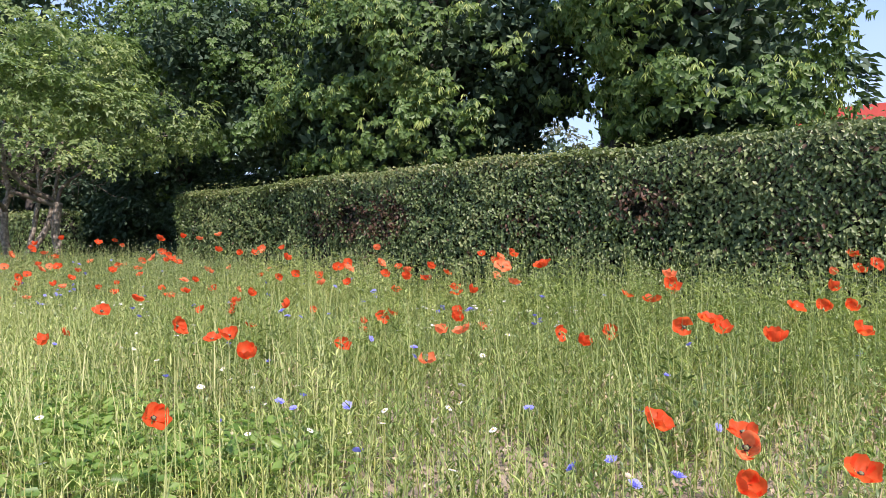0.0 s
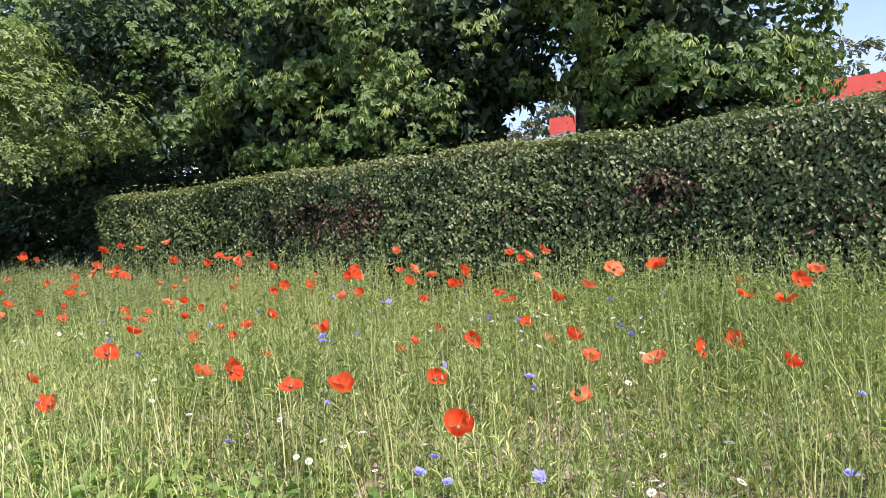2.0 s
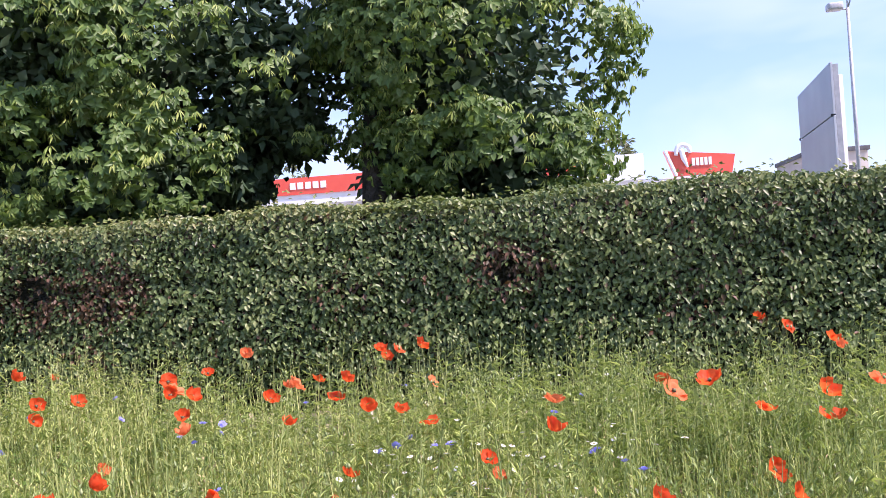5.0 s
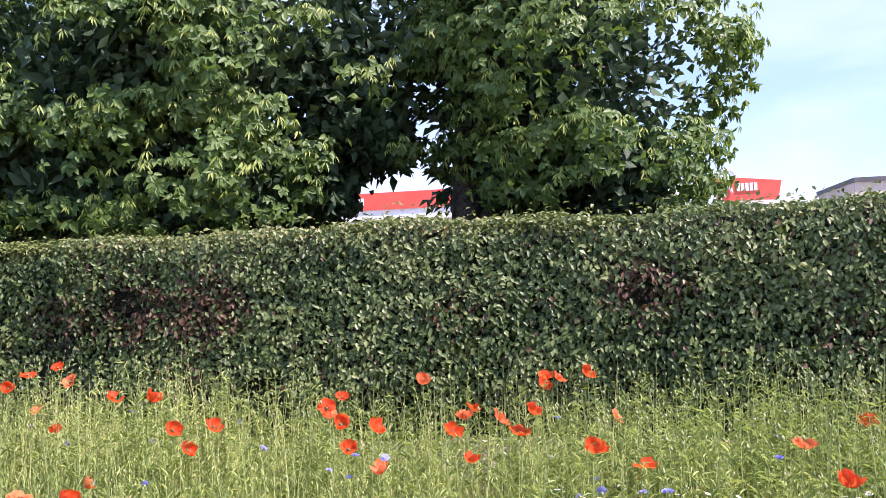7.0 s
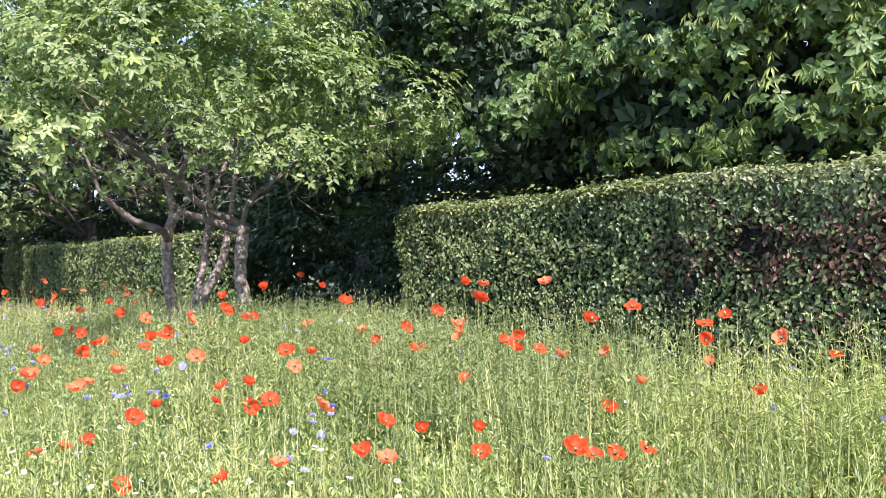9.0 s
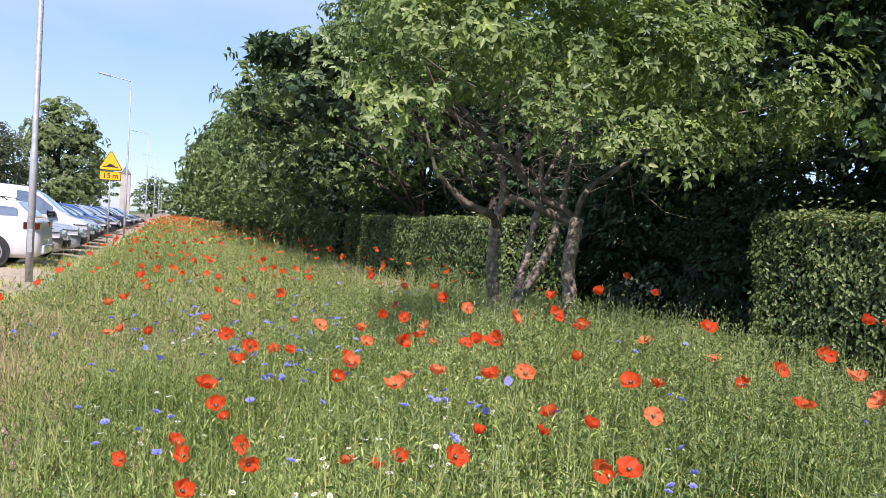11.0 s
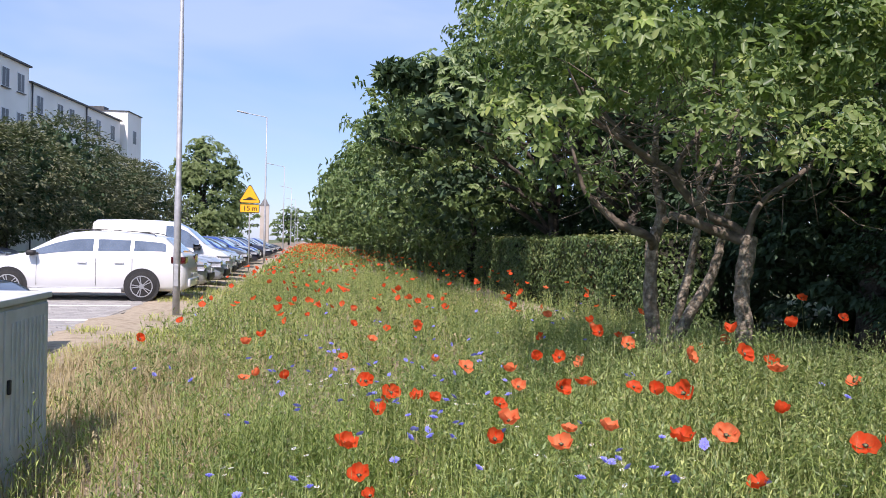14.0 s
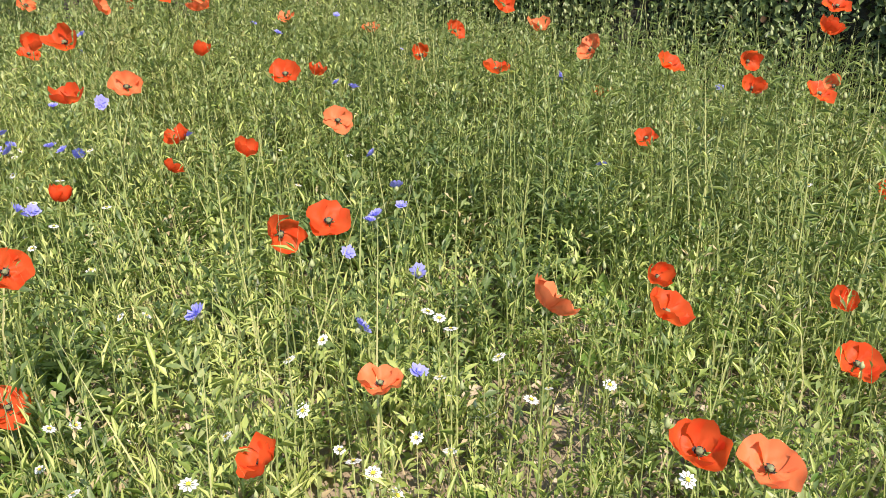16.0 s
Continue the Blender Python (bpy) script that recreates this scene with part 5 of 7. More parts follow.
def car(label, prof, paint, x, y, rz, windows, screen, rear_glass=None, wheels=(-1.36, 1.32), dark_rims=False, rails=False, glass=(0.10, 0.93)):
    """A car from sections along its length, with glass, wheels, lamps and trim of their own."""
    base = holder("car", x, y, LOT, rz, label, "car", "parked cars")
    S = np.array(prof)

    def at(u):
        return [float(np.interp(u, S[:, 0], S[:, k])) for k in range(1, 5)]

    def section(u):
        z0, zb, zt, w = at(u)
        up = max(0.0, zt - zb)
        wr = w * (0.94 - 0.30 * min(up, 0.6))
        return [(w * 0.90, z0), (w * 0.985, z0 + 0.10), (w, z0 + (zb - z0) * 0.55), (w * 0.975, zb), (wr + 0.02, zt - 0.18 * up * 0.5), (wr * 0.86, zt - 0.0), (0, zt + 0.02 * min(1, up * 3))]

    us = sorted(set(list(S[:, 0]) + list(np.linspace(S[0, 0], S[-1, 0], 34))))
    bm = bmesh.new()
    rows = []
    for u in us:
        s = section(u)
        pts = [(u, -a, b) for a, b in s] + [(u, a, b) for a, b in reversed(s[:-1])]
        rows.append([bm.verts.new(p) for p in pts])
    for a, b in zip(rows, rows[1:]):
        for k in range(len(a)):
            bm.faces.new((a[k], a[(k + 1) % len(a)], b[(k + 1) % len(b)], b[k]))
    bm.faces.new(rows[0])
    bm.faces.new(list(reversed(rows[-1])))
    bmesh.ops.recalc_face_normals(bm, faces=bm.faces)
    part("body", bm, paint, base, "", True)

    def side_patch(nm, ua, ub, ta, tb, mat, lift=0.007):
        for sgn in (-1, 1):
            bm = bmesh.new()
            g = []
            for u in np.linspace(ua, ub, 9):
                s = section(u)
                (wa, za), (wb, zb) = s[3], s[4]
                g.append([bm.verts.new((u, sgn * (wa + (wb - wa) * t + lift), za + (zb - za) * t)) for t in (ta, (ta + tb) / 2, tb)])
            for a, b in zip(g, g[1:]):
                for k in range(2):
                    bm.faces.new((a[k], a[k + 1], b[k + 1], b[k]) if sgn < 0 else (b[k], b[k + 1], a[k + 1], a[k]))
            part(nm, bm, mat, base, "", True)

    for ua, ub in windows:
        side_patch("side_window", ua, ub, *glass, M_GLASS)

    def top_patch(nm, ua, ub, width, mat):
        bm = bmesh.new()
        g = []
        for u in np.linspace(ua, ub, 7):
            s = section(u)
            g.append([bm.verts.new((u, s[5][0] * f * width, s[5][1] + (s[6][1] - s[5][1]) * (1 - abs(f)) + 0.009)) for f in (-1, -0.5, 0, 0.5, 1)])
        for a, b in zip(g, g[1:]):
            for k in range(4):
                bm.faces.new((a[k], b[k], b[k + 1], a[k + 1]))
        bmesh.ops.recalc_face_normals(bm, faces=bm.faces)
        part(nm, bm, mat, base, "", True)

    top_patch("windscreen", screen[0], screen[1], 0.98, M_GLASS)
    if rear_glass:
        top_patch("rear_window", rear_glass[0], rear_glass[1], 0.95, M_GLASS)

    for wx in wheels:
        for sgn in (-1, 1):
            w = at(wx)[3]
            bm = bmesh.new()
            r = bmesh.ops.create_cone(bm, cap_ends=True, segments=28, radius1=0.375, radius2=0.375, depth=0.02)
            bmesh.ops.rotate(bm, verts=bm.verts, cent=(0, 0, 0), matrix=Matrix.Rotation(math.pi / 2, 3, "X"))
            bmesh.ops.translate(bm, verts=bm.verts, vec=(wx, sgn * (w - 0.004), 0.345))
            part("wheel_arch", bm, M_TRIM, base, "black wheel arch")
            bm = bmesh.new()
            tube(bm, [(0, -0.10, 0), (0, -0.08, 0), (0, 0.08, 0), (0, 0.10, 0)], [0.29, 0.325, 0.325, 0.29], 28)
            bmesh.ops.translate(bm, verts=bm.verts, vec=(wx, sgn * (w - 0.085), 0.325))
            wheel = part("wheel", bm, M_TYRE, base, "black tyre", True)
            bm = bmesh.new()
            for k in range(5):
                for d in (-0.16, 0.16):
                    a = 2 * math.pi * k / 5 + d
                    v = [(math.cos(a + e) * q, 0, math.sin(a + e) * q) for q, e in ((0.05, -0.22), (0.05, 0.22), (0.215, 0.045), (0.215, -0.045))]
                    f = [bm.verts.new((p[0], sgn * 0.004, p[2])) for p in v]
                    bm.faces.new(f if sgn < 0 else list(reversed(f)))
            n = 28
            ring = [[bm.verts.new((math.cos(2 * math.pi * i / n) * q, sgn * 0.002, math.sin(2 * math.pi * i / n) * q)) for i in range(n)] for q in (0.212, 0.236)]
            for i in range(n):
                bm.faces.new((ring[0][i], ring[0][(i + 1) % n], ring[1][(i + 1) % n], ring[1][i]))
            hub = [bm.verts.new((math.cos(2 * math.pi * i / 12) * 0.055, sgn * 0.006, math.sin(2 * math.pi * i / 12) * 0.055)) for i in range(12)]
            bm.faces.new(hub)
            bmesh.ops.translate(bm, verts=bm.verts, vec=(wx, sgn * (w + 0.019), 0.325))
            part("rim", bm, M_RIM, wheel, "dark alloy rim with polished spokes" if dark_rims else "silver alloy rim")
    # seams, handles, mirrors, sills
    z0, zb, zt, w = at(0.0)
    for sgn in (-1, 1):
        part("sill", boxed(wheels[0] + 0.42, wheels[1] - 0.42, sgn * (w - 0.03), sgn * (w + 0.006), z0 - 0.01, z0 + 0.07), paint if dark_rims else M_TRIM, base, "" if dark_rims else "dark sill strip")
        for u in [q[1] + 0.03 for q in windows[:-1]] + [windows[-1][1] - 0.12]:
            part("door_seam", boxed(u - 0.0022, u + 0.0022, sgn * (at(u)[3] - 0.01), sgn * (at(u)[3] + 0.002), z0 + 0.14, zb - 0.02), M_TRIM, base, "fine dark door gap")
        for u in [q[0] + 0.12 for q in windows[-2:]]:
            part("door_handle", boxed(u, u + 0.19, sgn * (at(u)[3] - 0.03), sgn * (at(u)[3] + 0.022), zb - 0.13, zb - 0.10, bevel=0.008), paint, base)
        u = windows[-1][1] - 0.05
        part("side_mirror", boxed(u - 0.08, u + 0.10, sgn * (at(u)[3] - 0.01), sgn * (at(u)[3] + 0.16), zb + 0.02, zb + 0.13, bevel=0.04), M_TRIM, base, "black side mirror", True)
        u = S[1, 0]
        part("tail_lamp", boxed(u - 0.015, u + 0.30, sgn * (at(u)[3] - 0.26), sgn * (at(u + 0.25)[3] + 0.008), zb - 0.12, zb + 0.04, bevel=0.03), M_TAIL, base, "red tail lamp")
        u = S[-2, 0]
        part("headlamp", boxed(u - 0.34, u + 0.03, sgn * (at(u)[3] - 0.30), sgn * (at(u - 0.2)[3] + 0.004), at(u)[1] - 0.05, at(u)[1] + 0.10, bevel=0.04), M_HEADLAMP, base, "clear headlamp")
        if rails:
            bm = bmesh.new()
            pts = [(q, sgn * (section(q)[5][0] + 0.02), section(q)[5][1] + 0.045) for q in np.linspace(-1.6, 0.35, 7)]
            pts = [(pts[0][0] - 0.06, pts[0][1], pts[0][2] - 0.05)] + pts + [(pts[-1][0] + 0.08, pts[-1][1], pts[-1][2] - 0.06)]
            tube(bm, pts, [0.011] * len(pts), 6)
            part("roof_rail", bm, M_TRIM, base, "dark roof rail", True)
    for u, s in ((S[0, 0], -1), (S[-1, 0], 1)):
        part("bumper", boxed(u - 0.10 if s > 0 else u - 0.05, u + 0.05 if s > 0 else u + 0.10, -at(u)[3] * 0.98, at(u)[3] * 0.98, 0.30, 0.50, bevel=0.04), paint if s < 0 else M_TRIM, base, "", True)
        part("number_plate", boxed(u + s * 0.05, u + s * 0.062, -0.26, 0.26, 0.50, 0.61), M_PLATE, base, "white number plate")
    return base


E_WIN, E_SCR, E_REAR = ((-1.90, -1.24), (-1.16, -0.50), (-0.40, 0.84)), (0.14, 0.96), (-2.20, -1.86)
H_WIN, H_SCR, H_REAR = ((-1.66, -1.2), (-1.14, -0.3), (-0.22, 0.9)), (0.42, 1.12), (-1.86, -1.55)
S_WIN, S_SCR, S_REAR = ((-1.25, -0.3), (-0.22, 0.88)), (0.38, 1.06), (-1.62, -0.98)
V_WIN, V_SCR = ((0.1, 1.14),), (0.5, 1.36)
car("clean white estate car parked tail towards the meadow", ESTATE, M_WHITE_PAINT, -2.04, 27.0, 180, E_WIN, E_SCR, E_REAR, (-1.42, 1.27), True, True, (0.24, 0.76))
car("silver hatchback parked nose towards the meadow", HATCH, M_SILVER, -1.62, 29.8, 0, H_WIN, H_SCR, H_REAR, (-1.22, 1.25))
car("pale silver-blue saloon parked nose towards the meadow", SEDAN, M_STEELBLUE, -1.72, 32.5, 0, S_WIN, S_SCR, S_REAR)
car("white panel van parked nose towards the meadow", VAN, M_WHITE_PAINT, -1.75, 35.4, 0, V_WIN, V_SCR, None, (-1.35, 1.36))
car("grey estate car parked beside the van", ESTATE, M_GREY_PAINT, -1.95, 38.3, 0, E_WIN, E_SCR, E_REAR)
car("silver estate car in the row", ESTATE, M_SILVER, -2.05, 41.1, 0, E_WIN, E_SCR, E_REAR)
car("dark blue saloon parked beside the grey cabinet", SEDAN, M_DARK_PAINT, -2.42, 18.0, 0, S_WIN, S_SCR, S_REAR)
car("dark saloon parked across the driving lane", SEDAN, M_DARK_PAINT, -9.6, 38.2, 0, S_WIN, S_SCR, S_REAR)
FAR = [(HATCH, M_BLUE_PAINT, "bright blue hatchback in the row", H_WIN, H_SCR, H_REAR), (SEDAN, M_GREY_PAINT, "grey saloon in the row", S_WIN, S_SCR, S_REAR), (ESTATE, M_DARK_PAINT, "dark estate car in the row", E_WIN, E_SCR, E_REAR), (HATCH, M_SILVER, "silver hatchback in the row", H_WIN, H_SCR, H_REAR)]
for k in range(14):
    p, m, lab, a, b, c = FAR[(0, 1, 0, 2, 3, 0, 2, 1, 3, 2, 0, 1, 3, 2)[k]]
    car(lab, p, m, -2.1, 44.0 + 2.85 * k + (6 if k > 5 else 0), 0, a, b, c)

# ---- street furniture ----
M_GALV = surface("galvanised_steel", [(0.36, 0.37, 0.385), (0.47, 0.48, 0.49)], 12, 0.5, 0.3)
M_SIGN_Y = surface("sign_yellow", [(0.86, 0.42, 0.008), (0.90, 0.46, 0.01)], 6, 0.45)
M_SIGN_K = surface("sign_black", [(0.012, 0.012, 0.012), (0.02, 0.02, 0.02)], 6, 0.5)
M_CABINET = surface("cabinet_grey", [(0.50, 0.52, 0.51), (0.60, 0.62, 0.61)], 7, 0.6, bump_scale=120, bump_strength=0.1, bump_distance=0.002)


def street_lamp(x, y, h, label):
    base = holder("street_lamp", x, y, 0.0, 0, label, "street lamp", "lamps along the street")
    bm = bmesh.new()
    tube(bm, [(0, 0, 0), (0, 0, 2.4), (0, 0, 2.44), (0, 0, 5.2), (0, 0, 5.24), (0, 0, h)], [0.064, 0.062, 0.050, 0.048, 0.037, 0.031], 14)
    part("pole", bm, M_GALV, base, "", True)
    bm = bmesh.new()
    p, q = smooth_path([(0, 0, h - 0.02), (-0.45, 0, h + 0.06), (-1.15, 0, h + 0.17)], [0.028, 0.025, 0.022])
    tube(bm, p, q, 8)
    part("arm", bm, M_GALV, base, "", True)
    bm = boxed(-1.72, -1.08, -0.11, 0.11, -0.032, 0.032, bevel=0.02)
    bmesh.ops.rotate(bm, verts=bm.verts, cent=(-1.1, 0, 0), matrix=Matrix.Rotation(radians(10), 3, "Y"))
    bmesh.ops.translate(bm, verts=bm.verts, vec=(0, 0, h + 0.165))
    part("lamp_head", bm, M_GALV, base, "flat grey lamp head", True)
    part("access_door", boxed(-0.04, 0.04, -0.072, -0.052, 0.6, 1.0, bevel=0.004), M_GALV, base)


for k, y in enumerate((23.2, 54.5, 87.0, 119.0, 151.0, 183.0)):
    street_lamp(0.58 if k == 0 else 0.36, y, (9.0, 8.7, 8.9)[min(k, 2)], "tall galvanised street lamp standing at the car park edge")


def letters(txt, size, where, mat, parent, name):
    cu = bpy.data.curves.new(name, "FONT")
    cu.body, cu.size, cu.extrude, cu.align_x, cu.align_y = txt, size, 0.002, "CENTER", "CENTER"
    cu.offset = 0.004
    ob = new(name, cu)
    dg = bpy.context.evaluated_depsgraph_get()
    me = bpy.data.meshes.new_from_object(ob.evaluated_get(dg))
    bpy.data.objects.remove(ob)
    me.materials.clear()
    me.materials.append(mat)
    ob = new(name, me)
    ob.parent = parent
    ob.matrix_local = where
    return ob


def road_sign():
    base = holder("road_sign", 0.5, 41.0, 0.0, 0, "yellow triangular speed hump sign above a distance plate", "road sign")
    bm = bmesh.new()
    tube(bm, [(0, 0.03, 0), (0, 0.03, 3.55)], [0.03, 0.03], 10)
    part("post", bm, M_GALV, base, "", True)

    def tri(s, y, dz=0.0):
        h = s * 0.866
        bm = bmesh.new()
        pts = []
        for k in range(3):
            c = [(-s / 2, 2.98 + dz), (s / 2, 2.98 + dz), (0, 2.98 + h + dz)][k]
            cen = (0, 2.98 + h / 3 + dz)
            d = Vector((cen[0] - c[0], 0, cen[1] - c[1])).normalized()
            tang = Vector((-d.z, 0, d.x))
            for f in (1, -1):
                pts.append(Vector((c[0], 0, c[1])) + d * s * 0.06 + tang * s * 0.045 * f)
        front = [bm.verts.new((p.x, y, p.z)) for p in pts]
        back = [bm.verts.new((p.x, y + 0.012, p.z)) for p in pts]
        bm.faces.new(front)
        bm.faces.new(list(reversed(back)))
        for i in range(6):
            bm.faces.new((front[i], back[i], back[(i + 1) % 6], front[(i + 1) % 6]))
        bmesh.ops.recalc_face_normals(bm, faces=bm.faces)
        return bm

    t = part("triangle", tri(0.92, -0.012), M_SIGN_K, base, "black-edged yellow triangle")
    part("yellow_field", tri(0.84, -0.018, 0.028), M_SIGN_Y, t, "yellow field")
    bm = bmesh.new()
    top = [(-0.27, 3.10), (-0.27, 3.14), (-0.16, 3.14)] + [(-0.16 + 0.32 * i / 10, 3.14 + 0.09 * math.sin(math.pi * i / 10)) for i in range(1, 10)] + [(0.16, 3.14), (0.27, 3.14), (0.27, 3.10)]
    bm.faces.new([bm.verts.new((x, -0.0225, z)) for x, z in top])
    r = bmesh.ops.extrude_face_region(bm, geom=bm.faces[:])
    bmesh.ops.translate(bm, verts=[v for v in r["geom"] if isinstance(v, bmesh.types.BMVert)], vec=(0, 0.003, 0))
    bmesh.ops.recalc_face_normals(bm, faces=bm.faces)
    part("hump_symbol", bm, M_SIGN_K, t, "black hump symbol")
    p = part("distance_plate", boxed(-0.40, 0.40, -0.012, 0.0, 2.58, 2.94), M_SIGN_K, base, "black-edged yellow plate")
    part("yellow_field", boxed(-0.375, 0.375, -0.017, -0.0125, 2.605, 2.915), M_SIGN_Y, p, "yellow field")
    for ch, dx in (("1", -0.2), ("5", -0.05), ("m", 0.19)):
        letters(ch, 0.29, pose(dx, -0.0185, 2.755, 90, 0, 0), M_SIGN_K, p, "letter")


road_sign()


def cabinet():
    base = holder("utility_cabinet", 1.13, 12.85, float(ground_z(1.13, 12.85)) + 0.02, 0, "light grey ribbed utility cabinet at the meadow edge", "utility cabinet")
    part("plinth", boxed(-0.20, 0.20, -1.10, 1.10, -0.02, 0.14), M_KERB, base, "concrete plinth")
    body = part("body", boxed(-0.19, 0.19, -1.08, 1.08, 0.14, 1.04, bevel=0.008), M_CABINET, base)
    part("lid", boxed(-0.212, 0.212, -1.10, 1.10, 1.045, 1.085, bevel=0.010), M_CABINET, base, "overhanging grey lid")
    for k in range(3):
        y0 = -1.06 + 0.71 * k
        d = part("door", boxed(0.19, 0.204, y0 + 0.01, y0 + 0.69, 0.17, 1.02, bevel=0.004), M_CABINET, base)
        for i in range(9):
            y = y0 + 0.09 + i * 0.064
            part("rib", boxed(0.2045, 0.213, y, y + 0.026, 0.24, 0.95, bevel=0.003), M_CABINET, d)
        part("lock", boxed(0.2045, 0.222, y0 + 0.035, y0 + 0.06, 0.56, 0.64, bevel=0.004), M_TRIM, d, "dark lock")


cabinet()

# ---- apartment building ----
M_PLASTER_W = surface("pale_plaster", [(0.80, 0.775, 0.725), (0.88, 0.86, 0.81)], 0.4, 0.9, bump_scale=40, bump_strength=0.15, bump_distance=0.01)
M_PLASTER_B = surface("beige_plaster", [(0.42, 0.37, 0.32), (0.50, 0.45, 0.40)], 0.4, 0.9)
M_ROOFEDGE = surface("dark_roof_edge", [(0.06, 0.06, 0.062), (0.10, 0.10, 0.10)], 2, 0.6)
M_PANE = surface("window_glass", [(0.05, 0.055, 0.06), (0.10, 0.105, 0.11)], 0.6, 0.35)
M_FRAME = surface("white_window_frame", [(0.75, 0.75, 0.74), (0.8, 0.8, 0.79)], 5, 0.5)


def block(name, label, x, y0, y1, h, first, step, mat):
    """A long four-storey block whose front looks to the street."""
    mid = Matrix.Rotation(radians(-6.8), 3, "Z") @ Vector((0, (y0 + y1) / 2 - 68.4, 0))
    base = holder(name, x + mid.x, 68.4 + mid.y, 0.2, -6.8, label, "building")
    cy = (y0 + y1) / 2
    wall = part("wall", boxed(-11.0, 0.0, y0 - cy, y1 - cy, 0.0, h), mat, base)
    part("roof", boxed(-11.2, 0.22, y0 - cy - 0.05, y1 - cy + 0.05, h, h + 0.12), M_ROOFEDGE, base, "dark flat roof edge")
    y = first
    n = 0
    while y < y1 - 1.2:
        for st in range(4):
            z = h - 2.05 - 2.8 * st
            w = part("window", boxed(0.002, 0.03, y - cy, y - cy + 1.05, z, z + 1.4), M_FRAME, base)
            part("pane", boxed(0.031, 0.036, y - cy + 0.07, y - cy + 0.50, z + 0.07, z + 1.33), M_PANE, w, "dark reflecting pane")
            part("pane", boxed(0.031, 0.036, y - cy + 0.56, y - cy + 0.98, z + 0.07, z + 1.33), M_PANE, w, "dark reflecting pane")
            part("window_sill", boxed(0.002, 0.14, y - cy - 0.05, y - cy + 1.1, z - 0.06, z - 0.002), M_ROOFEDGE, w, "dark sill")
        n += 1
        y += step[n % len(step)]
    for yy in (y0 + 0.35, (y0 + y1) / 2 + 1.0):
        bm = bmesh.new()
        tube(bm, [(0.09, yy - cy, 0.0), (0.09, yy - cy, h)], [0.055, 0.055], 8)
        part("downpipe", bm, M_ROOFEDGE, base, "dark downpipe", True)
    part("door", boxed(0.002, 0.05, -0.6, 0.6, 0.0, 2.2), M_TRIM, base, "dark entrance door")


block("apartment_building", "pale four-storey apartment building behind the street trees", -17.4, 44.0, 68.4, 13.4, 45.5, (2.1, 3.2), M_PLASTER_W)
block("apartment_building", "slightly lower pale section of the apartment building", -17.4, 68.45, 86.4, 12.35, 69.6, (2.1, 3.4), M_PLASTER_W)
end = holder("apartment_building", -14.4, 88.4, 0.2, -6.8, "pale flat-roofed end block of the apartment building", "building")
part("wall", boxed(-10.0, 0.0, -1.9, 1.9, 0, 13.4), M_PLASTER_W, end)
part("roof", boxed(-10.1, 0.1, -2.0, 2.0, 13.4, 13.48), M_ROOFEDGE, end, "dark flat roof edge")
part("chimney", boxed(-4.2, -2.4, -1.6, -0.4, 13.48, 13.9), M_ROOFEDGE, end, "squat dark roof vent")
for z in (10.4, 7.6, 4.8):
    w = part("window", boxed(0.002, 0.03, -0.5, 0.5, z, z + 1.4), M_FRAME, end)
    part("pane", boxed(0.031, 0.036, -0.43, 0.43, z + 0.07, z + 1.33), M_PANE, w, "dark reflecting pane")

# street trees before the building
STREET = "dark dense street tree on the verge before the apartment building"
for k, (x, y, s) in enumerate(((-13.6, 36.5, 0.84), (-12.6, 43.5, 0.92), (-12.4, 50.5, 0.93), (-12.2, 58.0, 1.13), (-11.8, 67.0, 1.0), (-11.4, 77.0, 1.02))):
    tree("street_tree", STREET, x, y, 8.0 * s, 0.2, [(0, 0, 3.1 * s, 3.4 * s, 3.6 * s, 2.0 * s), (0.6, -0.6, 4.8 * s, 2.9 * s, 3.1 * s, 2.3 * s), (-0.5, 0.8, 5.8 * s, 2.4 * s, 2.6 * s, 1.9 * s)],
         170, 36, 0.75, 0.26, 0.11, M_BUSHLEAF, 60 + k, inner=600, inner_L=0.5, toward=(0.6, -0.7, 0.1), droop=0.2)
tree("street_tree", "light green rounded tree beside the far parked cars", -8.6, 96.0, 13.0, 0.25, [(0.3, 0, 6.0, 3.9, 4.0, 4.0), (0.2, 0, 9.0, 2.9, 3.2, 3.0), (-1.4, 0, 8.2, 1.9, 2.0, 2.2), (2.2, 0, 8.2, 1.8, 2.0, 1.6), (0, 0, 3.2, 4.0, 3.8, 2.4), (-0.3, 0, 11.0, 1.1, 1.2, 1.5)], 330, 48, 0.75, 0.36, 0.16, M_LIGHTTREE, 70, inner=500, inner_L=0.5, toward=(0.4, -0.8, 0.1), droop=0.1, boughs=True, gaps=-0.7)
for k, (x, y, s) in enumerate(((9.0, 150.0, 1.0), (7.0, 200.0, 1.0), (-3.0, 240.0, 1.2), (4.0, 235.0, 1.1), (12.0, 230.0, 1.2), (-14, 180, 1.3))):
    tree("far_tree", "distant tree where the street ends", x, y, 9.0 * s, 0.25, [(0, 0, 4.0 * s, 4.4 * s, 4.4 * s, 3.4 * s), (0, 0, 6.6 * s, 3.2 * s, 3.2 * s, 2.6 * s)], 90, 26, 0.8, 0.7, 0.4, M_FARLEAF, 80 + k, inner=200, inner_L=1.0, toward=(0, -1, 0.1))
tower = holder("church_tower", -8.5, 210.0, 0.0, 0, "hazy pale tower far down the street", "tower")
part("wall", boxed(-1.1, 1.1, -1.1, 1.1, 0, 10.2), M_PLASTER_B, tower)
bm = bmesh.new()
bmesh.ops.create_cone(bm, cap_ends=True, segments=4, radius1=1.7, radius2=0.05, depth=2.2)
